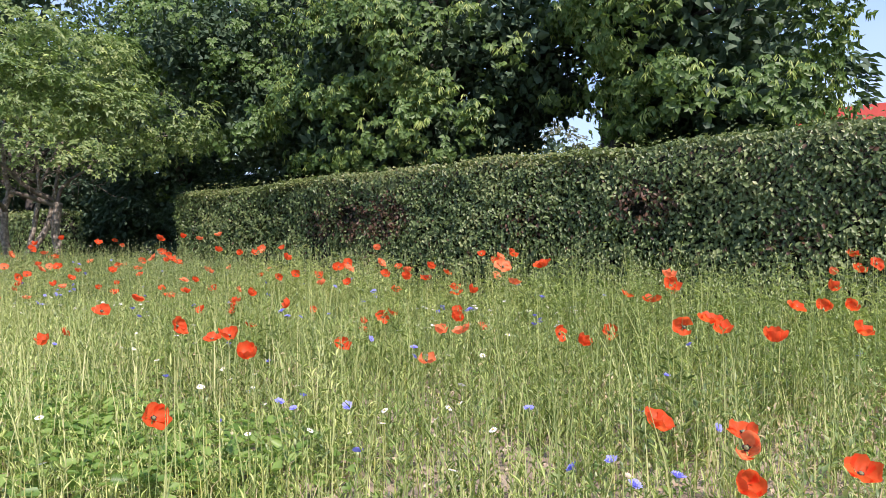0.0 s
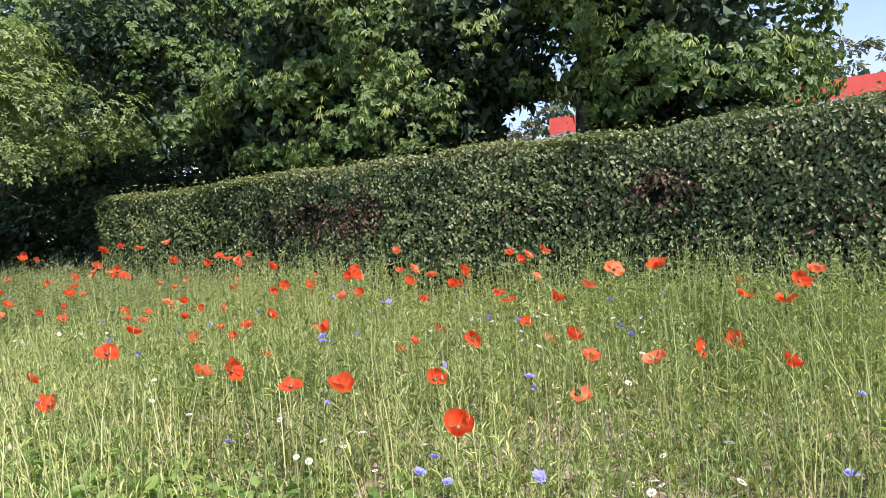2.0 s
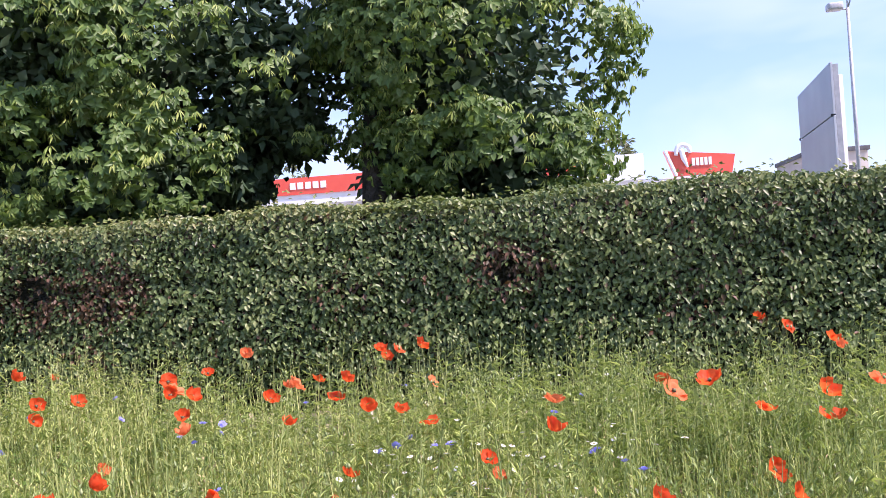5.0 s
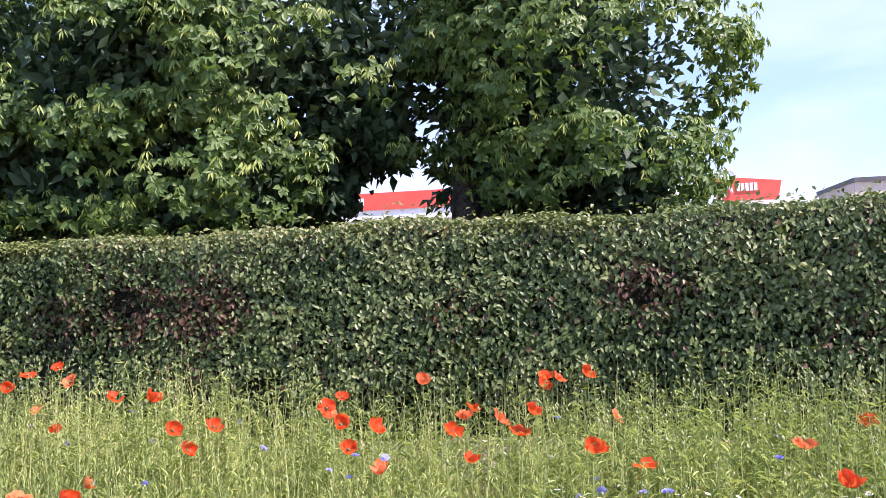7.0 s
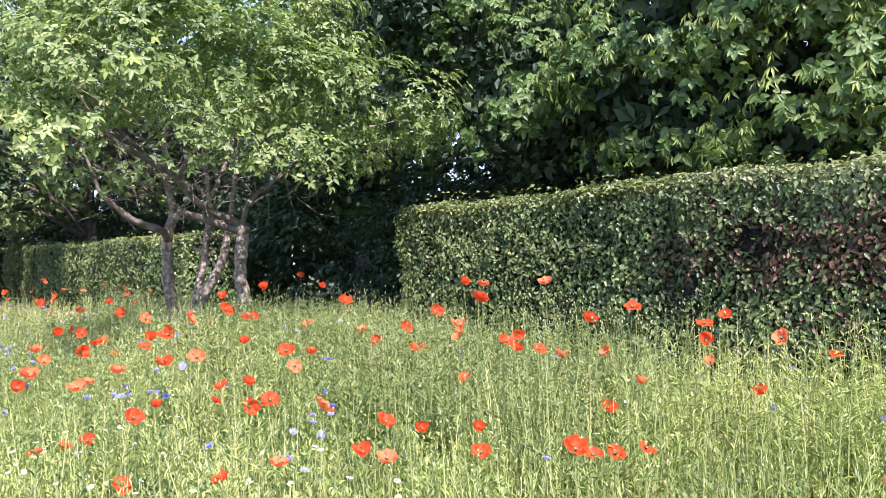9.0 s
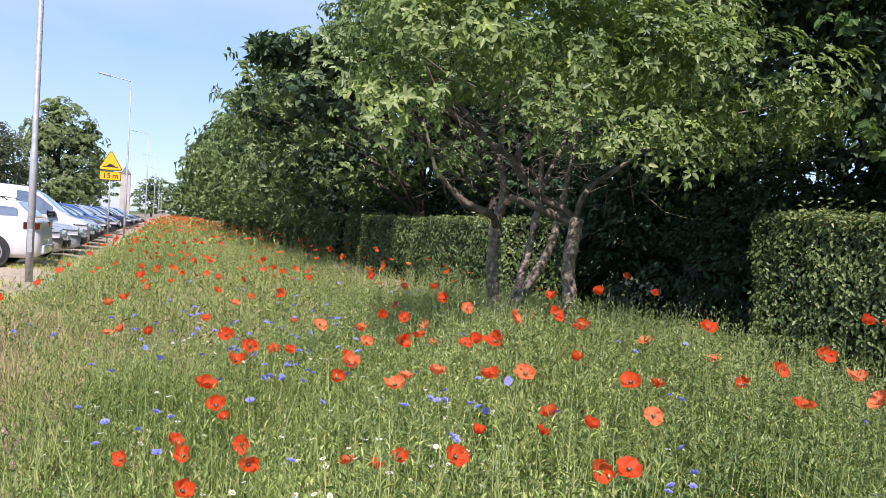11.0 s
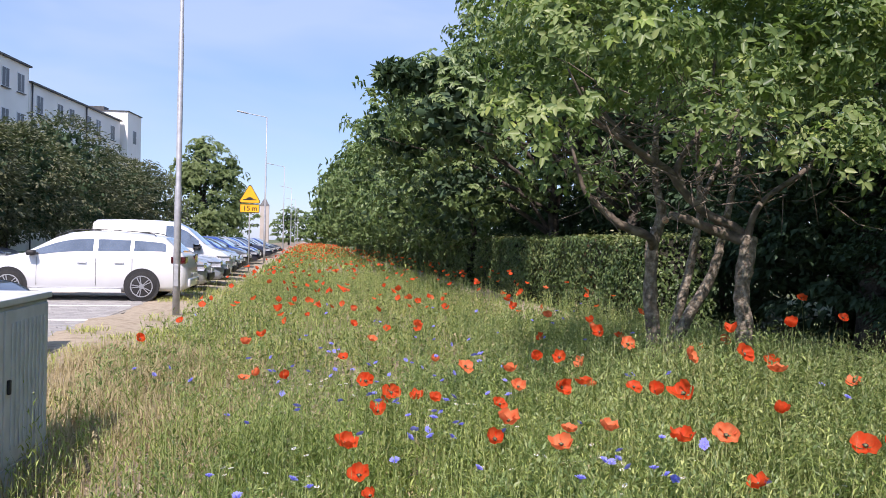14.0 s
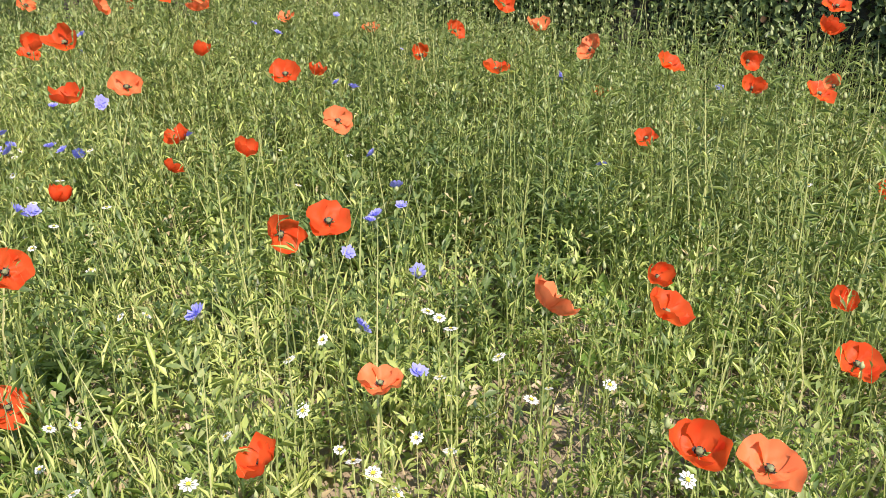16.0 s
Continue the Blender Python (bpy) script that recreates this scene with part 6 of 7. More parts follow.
bmesh.ops.rotate(bm, verts=bm.verts, cent=(0, 0, 0), matrix=Matrix.Rotation(math.pi / 4, 3, "Z"))
bmesh.ops.translate(bm, verts=bm.verts, vec=(0, 0, 11.3))
part("roof", bm, M_ROOFEDGE, tower, "dark pointed roof")

# ---- filling station beyond the hedge ----
M_RED = surface("red_fascia", [(0.66, 0.085, 0.055), (0.70, 0.11, 0.07)], 1.0, 0.4)
M_CANOPY_W = surface("white_fascia", [(0.66, 0.68, 0.70), (0.72, 0.74, 0.76)], 1.0, 0.5)
M_CONCRETE = surface("forecourt_concrete", [(0.34, 0.33, 0.31), (0.42, 0.41, 0.39)], 1.0, 0.9)
M_BOARD = surface("grey_sign_back", [(0.42, 0.45, 0.49), (0.52, 0.55, 0.58)], 0.9, 0.45, 0.2)
tagged(part("forecourt", boxed(28.0, 75.0, -40.0, 60.0, -0.2, 0.125), M_CONCRETE), "pale concrete forecourt of the filling station", "paving", kind="structure")


def canopy():
    base = holder("station_canopy", 52.0, 13.5, 0.12, 0, "red and white canopy of a filling station", "canopy")
    part("roof_slab", boxed(-6.9, 6.9, -9.4, 9.4, 5.25, 6.6), M_CANOPY_W, base, "white canopy edge")
    part("red_band", boxed(-7.0, -6.905, -9.5, 9.5, 5.85, 6.85), M_RED, base, "red fascia band")
    part("red_band", boxed(-6.9, 7.0, -9.5, -9.405, 5.85, 6.85), M_RED, base, "red fascia band")
    for k in range(5):
        y = 7.23 - 0.472 * k
        part("letter_bar", boxed(-7.04, -7.005, y - 0.340, y, 6.16, 6.56), M_CANOPY_W, base, "white raised letter shape")
    for x in (-4.5, 4.5):
        for y in (-6.5, 0.0, 6.5):
            part("column", boxed(x - 0.2, x + 0.2, y - 0.2, y + 0.2, 0, 5.25), M_CANOPY_W, base, "white steel column")


canopy()


def shop():
    base = holder("station_shop", 50.0, -0.6, 0.12, 0, "low filling station shop with a red slanted roof sign", "building")
    part("wall", boxed(-4.0, 6.0, -5.0, 3.6, 0, 5.3), M_CANOPY_W, base)
    part("parapet", boxed(-4.6, 5.0, 0.85, 3.6, 5.3, 6.75), M_CANOPY_W, base, "plain white parapet")
    bm = bmesh.new()
    v = [(-4.9, -0.75, 5.30), (-4.9, -0.22, 6.72), (-4.9, -3.95, 6.28), (-4.9, -3.75, 5.30)]
    f = [bm.verts.new(p) for p in v]
    b = [bm.verts.new((p[0] + 0.5, p[1], p[2])) for p in v]
    bm.faces.new(f)
    bm.faces.new(list(reversed(b)))
    for i in range(4):
        bm.faces.new((f[i], b[i], b[(i + 1) % 4], f[(i + 1) % 4]))
    bmesh.ops.recalc_face_normals(bm, faces=bm.faces)
    part("red_band", bm, M_RED, base, "red slanted fascia")
    bm = bmesh.new()
    p, q = smooth_path([(-5.0, -0.82, 6.42), (-5.0, -0.92, 6.82), (-5.0, -1.22, 6.98), (-5.0, -1.52, 6.82), (-5.0, -1.6, 6.5)], [0.10, 0.13, 0.14, 0.13, 0.10])
    tube(bm, p, q, 8)
    emblem = part("emblem", bm, M_CANOPY_W, base, "white arched emblem", True)
    bm = bmesh.new()
    p, q = smooth_path([(-5.0, -1.12, 6.74), (-5.0, -1.22, 6.25), (-5.0, -1.42, 5.72)], [0.13, 0.15, 0.05])
    tube(bm, p, q, 8)
    part("emblem_stroke", bm, M_CANOPY_W, emblem, "white tapering stroke", True)
    bm = bmesh.new()
    tube(bm, [(-4.93, -0.28, 6.74), (-4.93, -0.82, 5.3)], [0.09, 0.09], 6)
    part("edge_strip", bm, M_CANOPY_W, base, "white slanted edge strip")
    for k in range(5):
        y = -1.66 - 0.22 * k
        part("letter_bar", boxed(-4.96, -4.905, y - 0.16, y, 5.80, 6.22), M_CANOPY_W, base, "white raised letter shape")


shop()


def billboard():
    """A tall two-panel board on posts just beyond the hedge, seen nearly edge-on."""
    base = holder("billboard", 15.35, 0.90, 0.0, 173.4, "tall blank grey metal board of two panels on posts", "billboard")
    back_bm = boxed(-1.27, 1.27, 0.03, 0.10, 1.6, 3.92)
    part("back_frame", back_bm, M_GALV, base, "steel back frame")
    for z0, z1 in ((1.62, 3.155), (3.175, 3.95)):
        part("panel", boxed(-1.28, 1.28, -0.01, 0.026, z0, z1, bevel=0.006), M_BOARD, base, "blank grey metal panel")
    for x in (-1.0, 1.0):
        bm = bmesh.new()
        tube(bm, [(x, 0.16, -0.05), (x, 0.16, 3.8)], [0.055, 0.055], 8)
        part("post", bm, M_GALV, base, "", True)
    for x in (-1.24, 1.24):
        part("seam_bolt", boxed(x - 0.02, x + 0.02, -0.03, -0.012, 3.145, 3.185), M_TRIM, base, "dark bolt at the seam")


billboard()


def light_mast():
    base = holder("light_mast", 29.0, -4.78, 0.12, 0, "slim grey mast with three floodlights at the filling station", "mast")
    bm = bmesh.new()
    tube(bm, [(0, 0, 0), (0, 0, 5), (0, 0, 8.93)], [0.075, 0.065, 0.05], 10)
    part("pole", bm, M_GALV, base, "", True)
    for dy, dz in ((-0.35, 1.05), (0.0, 0.5), (0.42, 0.02)):
        bm = bmesh.new()
        tube(bm, [(0, 0, 8.93 - 0.05), (0, dy, 8.93 + dz)], [0.03, 0.025], 6)
        arm = part("bracket", bm, M_GALV, base, "", True)
        bm = boxed(-0.22, 0.14, dy - 0.24, dy + 0.24, 8.93 + dz - 0.09, 8.93 + dz + 0.16, bevel=0.06)
        part("floodlight", bm, M_GALV, arm, "grey floodlight head", True)


light_mast()
hut = holder("brick_building", 62.0, -14.29, 0.12, 0, "distant grey-brown building behind the billboard", "building")
part("wall", boxed(-4, 4, -1.89, 1.89, 0, 7.68 - 0.3), M_PLASTER_B, hut)
part("roof", boxed(-4.2, 4.2, -1.89 - 0.1, 1.89 + 0.1, 7.68 - 0.3, 7.68), M_ROOFEDGE, hut)
for z in (2.4, 5.2):
    for k in range(4):
        w = part("window", boxed(-4.03, -4.002, -1.89 + 0.6 + k * (2 * 1.89 - 1.2) / 4, -1.89 + 1.5 + k * (2 * 1.89 - 1.2) / 4, z, z + 1.3), M_FRAME, hut)
        part("pane", boxed(-4.036, -4.031, -1.89 + 0.67 + k * (2 * 1.89 - 1.2) / 4, -1.89 + 1.43 + k * (2 * 1.89 - 1.2) / 4, z + 0.07, z + 1.23), M_PANE, w, "dark pane")
for k, (x, y, s) in enumerate(((70.0, 9.0, 1.3), (62.0, 30.0, 1.2), (75.0, 2.0, 1.35), (70.0, 45.0, 1.2))):
    tree("far_tree", "grey-green tree behind the filling station", x, y, 9.0 * s, 0.25, [(0, 0, 4.5 * s, 4.0 * s, 4.0 * s, 3.6 * s), (0, 0, 7.4 * s, 3.0 * s, 3.0 * s, 2.8 * s)], 110, 28, 0.7, 0.5, 0.26, M_BUSHLEAF, 90 + k, inner=220, inner_L=0.8)

pave()


# ---- poppies ----
def petal_mesh(name, radius, width, cup, ruffle, seed, mats):
    """One crinkled petal: a fan of five by four cells, cupped upward."""
    r = random.Random(seed)
    nu, nv = 10, 5
    vs, fs = [], []
    ph = r.uniform(0, 6)
    for j in range(nv + 1):
        t = j / nv
        for i in range(nu + 1):
            s = i / nu * 2 - 1
            a = s * width * (0.35 + 0.65 * t ** 0.6)
            arc = cup * (0.06 + 0.94 * t)
            rr = radius / cup * math.sin(arc) * (1 - 0.24 * abs(s) ** 2.6 * t) * (1 + (0.3 * ruffle * math.sin(8 * s + 3 * ph) + r.uniform(-0.12, 0.12) * ruffle) * t * t)
            z = radius / cup * (1 - math.cos(arc)) * (1 - 0.12 * abs(s) ** 3 * t) + ruffle * radius * t * t * (0.7 * math.sin(4 * s + ph) + 0.5 * math.sin(9 * s + 2 * ph) + r.uniform(-0.25, 0.25)) + ruffle * 0.5 * radius * math.sin(6 * t + 4 * s)
            vs.append((rr * math.cos(a), rr * math.sin(a), z))
    for j in range(nv):
        for i in range(nu):
            k = j * (nu + 1) + i
            fs.append((k, k + 1, k + nu + 2, k + nu + 1))
    dark = [1 if k < nu and len(mats) > 1 else 0 for k in range(len(fs))]
    return raw_mesh(name, np.array(vs), np.array(fs), mats, dark)


R0 = 0.054
PETALS = {}
for i, (cup, ruf, rad) in enumerate(((0.7, 0.13, 0.95), (1.0, 0.15, 1.0), (1.3, 0.14, 1.05), (0.5, 0.13, 0.95), (1.7, 0.11, 1.05))):
    for c, m in (("red", M_PETAL), ("pale", M_PETAL_PALE)):
        PETALS[i, c] = [petal_mesh("petal", R0 * rad * f, 1.2, cup + e, ruf, 10 * i + k, [m, M_POPPY_EYE] if i == 3 else [m]) for k, (f, e) in enumerate(((1.0, 0.0), (0.92, 0.14)))]


def eye_mesh():
    bm = bmesh.new()
    bmesh.ops.create_icosphere(bm, subdivisions=1, radius=0.0062)
    bmesh.ops.scale(bm, vec=(1, 1, 1.25), verts=bm.verts)
    bmesh.ops.translate(bm, vec=(0, 0, 0.010), verts=bm.verts)
    me = bpy.data.meshes.new("seed_pod")
    bm.to_mesh(me)
    bm.free()
    me.materials.append(M_POPPY_POD)
    return me


def stamen_mesh():
    r = random.Random(4)
    vs, fs = [], []
    for i in range(46):
        a, t = r.uniform(0, 6.28), r.uniform(0.25, 0.75)
        d = Vector((math.cos(a) * math.sin(t), math.sin(a) * math.sin(t), math.cos(t)))
        s = Vector((-math.sin(a), math.cos(a), 0)) * 0.0014
        p, q = d * 0.006, d * r.uniform(0.010, 0.015)
        k = len(vs)
        vs += [p - s, p + s, q + s * 1.9, q - s * 1.9]
        fs.append((k, k + 1, k + 2, k + 3))
    return raw_mesh("stamen_ring", np.array(vs), np.array(fs), [M_POPPY_EYE])


POD, STAMENS = eye_mesh(), stamen_mesh()


def stem_into(parent, top, rad, mat, r):
    bm = bmesh.new()
    bend = Vector((r.uniform(-0.04, 0.04), r.uniform(-0.04, 0.04), 0))
    p, q = smooth_path([(0, 0, -0.02), Vector((0, 0, top.z * 0.5)) + bend, top], [rad * 1.3, rad, rad * 0.8], 3)
    tube(bm, p, q, 4, False)
    part("stem", bm, mat, parent, "", True)


def poppy(x, y, z, r, shape, pale, size, facing=None):
    g = float(ground_z(x, y))
    h = max(0.16, z - g)
    base = holder("poppy", x, y, g, 0, "pale orange-red field poppy on a thin hairy stem" if pale else "scarlet field poppy on a thin hairy stem", "poppy", "poppies in the meadow")
    top = Vector((0, 0, h))
    stem_into(base, top, 0.0019, M_STEM, r)
    if facing is None:
        tilt, turn = abs(r.gauss(28, 22)), r.uniform(0, 360)
    else:
        tilt, turn = facing
    m = Matrix.Translation(top) @ Matrix.Rotation(radians(turn), 4, "Z") @ Matrix.Rotation(radians(tilt), 4, "Y") @ Matrix.Scale(size, 4)
    two = PETALS[shape, "pale" if pale else "red"]
    spin = r.uniform(0, 90)
    missing = r.randrange(4) if r.random() < 0.12 else -1
    for k in range(4):
        if k == missing:
            continue
        ob = new("petal", two[k % 2])
        ob.parent = base
        ob.matrix_local = m @ Matrix.Translation((0, 0, 0.0015 * (k % 2))) @ pose(0, 0, 0, r.uniform(-8, 8), r.uniform(-12, 10), spin + 90 * k + r.uniform(-8, 8))
    for nm, me in (("seed_pod", POD), ("stamen_ring", STAMENS)):
        ob = new(nm, me)
        ob.parent = base
        ob.matrix_local = m
    return base


POPPIES_A = (
    (3.21, 2.70, 0.45), (4.30, 2.91, 0.63), (3.12, 2.93, 0.40), (3.24, 2.96, 0.46), (3.37, 3.01, 0.46), (5.01, 3.09, 0.64),
    (4.03, 3.12, 0.62), (4.96, 3.19, 0.64), (3.32, 3.24, 0.46), (4.91, 3.29, 0.64), (4.15, 3.34, 0.62), (5.88, 3.37, 0.66),
    (4.36, 3.47, 0.63), (7.27, 3.51, 0.67), (4.22, 3.52, 0.62), (8.11, 3.55, 0.68), (6.91, 3.59, 0.67), (8.17, 3.73, 0.74),
    (4.27, 4.01, 0.51), (5.23, 4.02, 0.75), (5.50, 4.13, 0.67), (5.33, 4.16, 0.60), (3.85, 4.35, 0.59), (5.46, 4.38, 0.61),
    (5.28, 4.41, 0.41), (4.80, 4.46, 0.46), (2.86, 4.51, 0.61), (2.56, 4.61, 0.44), (6.66, 4.64, 0.54), (5.00, 4.67, 0.81),
    (4.07, 4.67, 0.54), (3.98, 4.68, 0.41),
)
POPPIES_B = (
    (4.82, 4.83, 0.81), (4.51, 4.93, 0.54), (3.24, 5.18, 0.58), (5.52, 5.24, 0.66), (5.05, 5.24, 0.64), (4.39, 5.37, 0.54),
    (4.10, 5.40, 0.41), (5.50, 5.51, 0.34), (5.25, 5.52, 0.48), (3.40, 5.56, 0.52), (5.62, 5.82, 0.56), (3.39, 5.87, 0.57),
    (6.23, 5.90, 0.65), (5.81, 5.99, 0.58), (5.30, 6.02, 0.69), (6.64, 6.04, 0.81), (4.88, 6.06, 0.42), (5.21, 6.09, 0.44),
    (6.68, 6.19, 0.78), (6.50, 6.25, 0.81), (2.90, 6.26, 0.52), (6.72, 6.28, 0.74), (5.85, 6.28, 0.74), (4.46, 6.30, 0.57),
    (5.16, 6.33, 0.31), (5.87, 6.34, 0.64), (5.39, 6.37, 0.79), (5.73, 6.54, 0.55), (3.81, 6.55, 0.44), (3.35, 6.59, 0.61),
    (5.93, 6.59, 0.70), (5.68, 6.61, 0.68),
)
POPPIES_C = (
    (6.49, 6.64, 0.65), (5.73, 6.74, 0.89), (4.47, 6.75, 0.62), (5.16, 6.78, 0.64), (5.42, 6.88, 0.75), (4.48, 6.94, 0.55),
    (4.61, 6.95, 0.36), (3.81, 7.06, 0.62), (5.58, 7.07, 0.73), (5.70, 7.08, 0.60), (5.79, 7.16, 0.72), (5.85, 7.23, 0.76),
    (4.28, 7.25, 0.63), (4.76, 7.39, 0.43), (6.72, 7.44, 0.68), (4.54, 7.48, 0.46), (5.67, 7.52, 0.35), (4.60, 7.65, 0.68),
    (3.61, 7.71, 0.38), (5.47, 7.73, 0.65), (4.61, 7.82, 0.68), (4.91, 7.85, 0.59), (6.12, 7.94, 0.62), (5.14, 7.94, 0.42),
    (5.94, 8.07, 0.64), (5.29, 8.08, 0.54), (5.49, 8.08, 0.86), (5.91, 8.17, 0.80), (4.81, 8.38, 0.51), (4.41, 8.61, 0.75),
    (6.07, 8.72, 0.87), (6.12, 8.85, 0.60),
)
POPPIES_D = (
    (5.02, 8.90, 0.55), (5.27, 8.93, 0.51), (7.32, 8.96, 0.60), (6.02, 9.06, 0.84), (5.21, 9.14, 0.46), (5.81, 9.29, 0.65),
    (6.47, 9.31, 0.86), (6.61, 9.35, 0.63), (6.79, 9.35, 0.87), (4.33, 9.38, 0.60), (4.82, 9.40, 0.51), (4.28, 9.45, 0.62),
    (4.87, 9.46, 0.59), (4.51, 9.62, 0.66), (6.02, 9.64, 0.44), (4.26, 9.67, 0.76), (5.65, 9.78, 0.79), (4.85, 9.80, 0.54),
    (5.69, 9.97, 0.77), (6.51, 9.97, 0.65), (4.00, 9.99, 0.48), (6.36, 9.99, 0.86), (4.26, 10.01, 0.48), (5.75, 10.02, 0.84),
    (5.50, 10.18, 0.63), (7.12, 10.19, 0.86), (6.33, 10.19, 0.63), (4.37, 10.26, 0.69), (4.30, 10.33, 0.67), (5.88, 10.43, 1.01),
    (6.10, 10.43, 0.73), (3.00, 10.56, 0.60),
)
POPPIES_E = (
    (3.88, 10.57, 0.66), (3.84, 10.62, 0.37), (5.91, 10.63, 0.79), (4.75, 10.67, 0.75), (6.87, 10.74, 1.04), (3.21, 10.76, 0.61),
    (4.58, 10.85, 0.67), (6.53, 10.94, 0.48), (3.74, 11.08, 0.47), (4.18, 11.09, 0.59), (5.96, 11.11, 0.65), (3.91, 11.29, 0.43),
    (6.55, 11.32, 0.74), (3.69, 11.34, 0.41), (3.02, 11.39, 0.45), (2.79, 11.39, 0.45), (3.18, 11.40, 0.60), (4.65, 11.40, 0.49),
    (5.17, 11.45, 0.71), (3.26, 11.47, 0.47), (5.90, 11.47, 0.68), (2.98, 11.50, 0.48), (6.50, 11.51, 0.83), (5.68, 11.52, 0.98),
    (6.83, 11.54, 1.03), (4.78, 11.57, 0.53), (4.64, 11.59, 0.73), (4.45, 11.59, 0.72), (7.15, 11.64, 0.99), (6.30, 11.64, 0.73),
    (5.49, 11.68, 0.64), (3.16, 11.73, 0.57),
)
POPPIES_F = (
    (4.56, 11.79, 0.86), (3.75, 11.92, 0.65), (4.52, 11.98, 0.83), (5.16, 12.01, 0.73), (4.10, 12.05, 0.58), (3.86, 12.11, 0.68),
    (4.36, 12.14, 0.63), (3.13, 12.34, 0.53), (6.42, 12.35, 0.66), (5.39, 12.36, 0.86), (4.34, 12.44, 0.79), (4.30, 12.51, 0.53),
    (6.35, 12.54, 0.38), (5.31, 12.56, 0.92), (6.15, 12.74, 0.72), (4.33, 12.75, 0.71), (4.82, 12.88, 0.68), (5.84, 12.89, 1.04),
    (3.34, 12.92, 0.55), (4.03, 12.93, 0.58), (5.21, 12.97, 0.85), (3.67, 13.00, 0.60), (4.27, 13.05, 0.83), (5.81, 13.06, 0.79),
    (5.60, 13.15, 0.98), (3.61, 13.26, 0.56), (3.30, 13.26, 0.66), (4.24, 13.28, 0.61), (3.46, 13.36, 0.57), (4.55, 13.41, 0.77),
    (3.94, 13.46, 0.71), (4.27, 13.59, 0.66),
)
POPPIES_G = (
    (4.86, 13.70, 0.54), (2.56, 13.72, 0.60), (4.88, 13.76, 0.97), (5.20, 13.83, 0.80), (2.81, 13.86, 0.58), (2.63, 13.96, 0.59),
    (4.96, 14.10, 0.62), (3.54, 14.18, 0.36), (5.14, 14.19, 0.84), (3.91, 14.43, 0.60), (6.12, 14.47, 0.68), (6.35, 14.51, 0.74),
    (7.60, 14.70, 0.91), (5.33, 14.84, 0.80), (3.24, 14.89, 0.55), (2.44, 15.31, 0.61), (3.50, 15.32, 0.64), (5.79, 15.36, 0.67),
    (1.55, 15.51, 0.62), (2.54, 15.93, 0.60), (8.12, 16.01, 0.99), (4.96, 16.03, 0.87), (3.99, 16.04, 0.68), (5.31, 16.17, 0.55),
    (5.60, 16.91, 0.70), (3.43, 16.92, 0.60), (1.65, 16.97, 0.62), (4.17, 17.20, 0.57), (2.95, 17.61, 0.62), (7.10, 17.73, 0.67),
    (7.37, 18.00, 0.44), (3.91, 18.01, 0.43),
)
POPPIES_H = (
    (3.52, 18.30, 0.62), (2.61, 18.51, 0.62), (4.36, 18.53, 0.72), (3.53, 18.55, 0.61), (4.74, 18.58, 0.64), (2.55, 18.86, 0.59),
    (5.72, 18.97, 0.76), (3.11, 19.03, 0.62), (3.08, 19.31, 0.61), (4.71, 19.89, 0.69), (4.97, 20.01, 0.64), (2.77, 20.11, 0.60),
    (6.24, 20.17, 0.77), (6.03, 20.28, 0.62), (7.48, 20.64, 0.67), (4.88, 20.67, 0.62), (6.98, 21.26, 0.76), (6.65, 21.77, 0.62),
    (8.02, 21.99, 0.62), (3.62, 22.07, 0.62), (3.60, 22.34, 0.61), (8.23, 22.40, 0.89), (4.43, 23.60, 0.62),
)
CORNFLOWERS_A = (
    (3.36, 3.19, 0.30), (5.86, 3.22, 0.30), (3.27, 3.28, 0.30), (4.13, 3.36, 0.30), (3.54, 3.49, 0.30), (3.41, 3.56, 0.30),
    (4.18, 3.70, 0.30), (4.73, 3.82, 0.30), (3.36, 4.56, 0.30), (3.32, 4.85, 0.30), (5.24, 4.90, 0.45), (5.40, 4.96, 0.45),
    (3.34, 4.97, 0.30), (3.07, 5.02, 0.30), (3.52, 5.03, 0.30), (4.28, 5.03, 0.45), (5.51, 5.07, 0.45), (5.59, 5.08, 0.45),
    (5.66, 5.73, 0.45), (5.74, 5.82, 0.45), (3.74, 5.93, 0.45), (4.02, 5.95, 0.30), (5.65, 5.99, 0.45), (5.71, 6.08, 0.45),
    (4.53, 6.41, 0.45), (4.74, 6.54, 0.45), (5.94, 7.00, 0.45), (5.97, 7.17, 0.45), (6.08, 7.17, 0.45), (6.07, 7.30, 0.45),
    (4.20, 7.87, 0.45), (7.39, 9.23, 0.45),
)
CORNFLOWERS_B = (
    (4.64, 10.28, 0.45), (4.46, 10.29, 0.45), (5.64, 10.40, 0.45), (4.64, 10.53, 0.45), (4.79, 10.58, 0.50), (4.94, 10.64, 0.50),
    (4.86, 10.69, 0.45), (5.03, 10.75, 0.45), (5.12, 10.95, 0.50), (3.42, 11.16, 0.50), (4.14, 11.29, 0.50), (4.22, 11.43, 0.45),
    (2.68, 11.52, 0.50), (2.70, 11.69, 0.50), (2.84, 11.72, 0.50), (2.97, 11.85, 0.50), (2.57, 11.92, 0.50), (2.90, 11.96, 0.50),
    (4.39, 12.07, 0.50), (4.46, 12.25, 0.45), (6.48, 12.60, 0.50), (3.52, 12.75, 0.50), (3.50, 12.84, 0.50), (2.63, 13.02, 0.50),
    (3.68, 13.05, 0.50), (2.51, 13.18, 0.50), (3.86, 13.42, 0.50), (3.17, 13.65, 0.50), (2.20, 13.98, 0.50), (3.54, 14.19, 0.50),
    (3.13, 14.38, 0.50), (2.79, 14.39, 0.50),
)
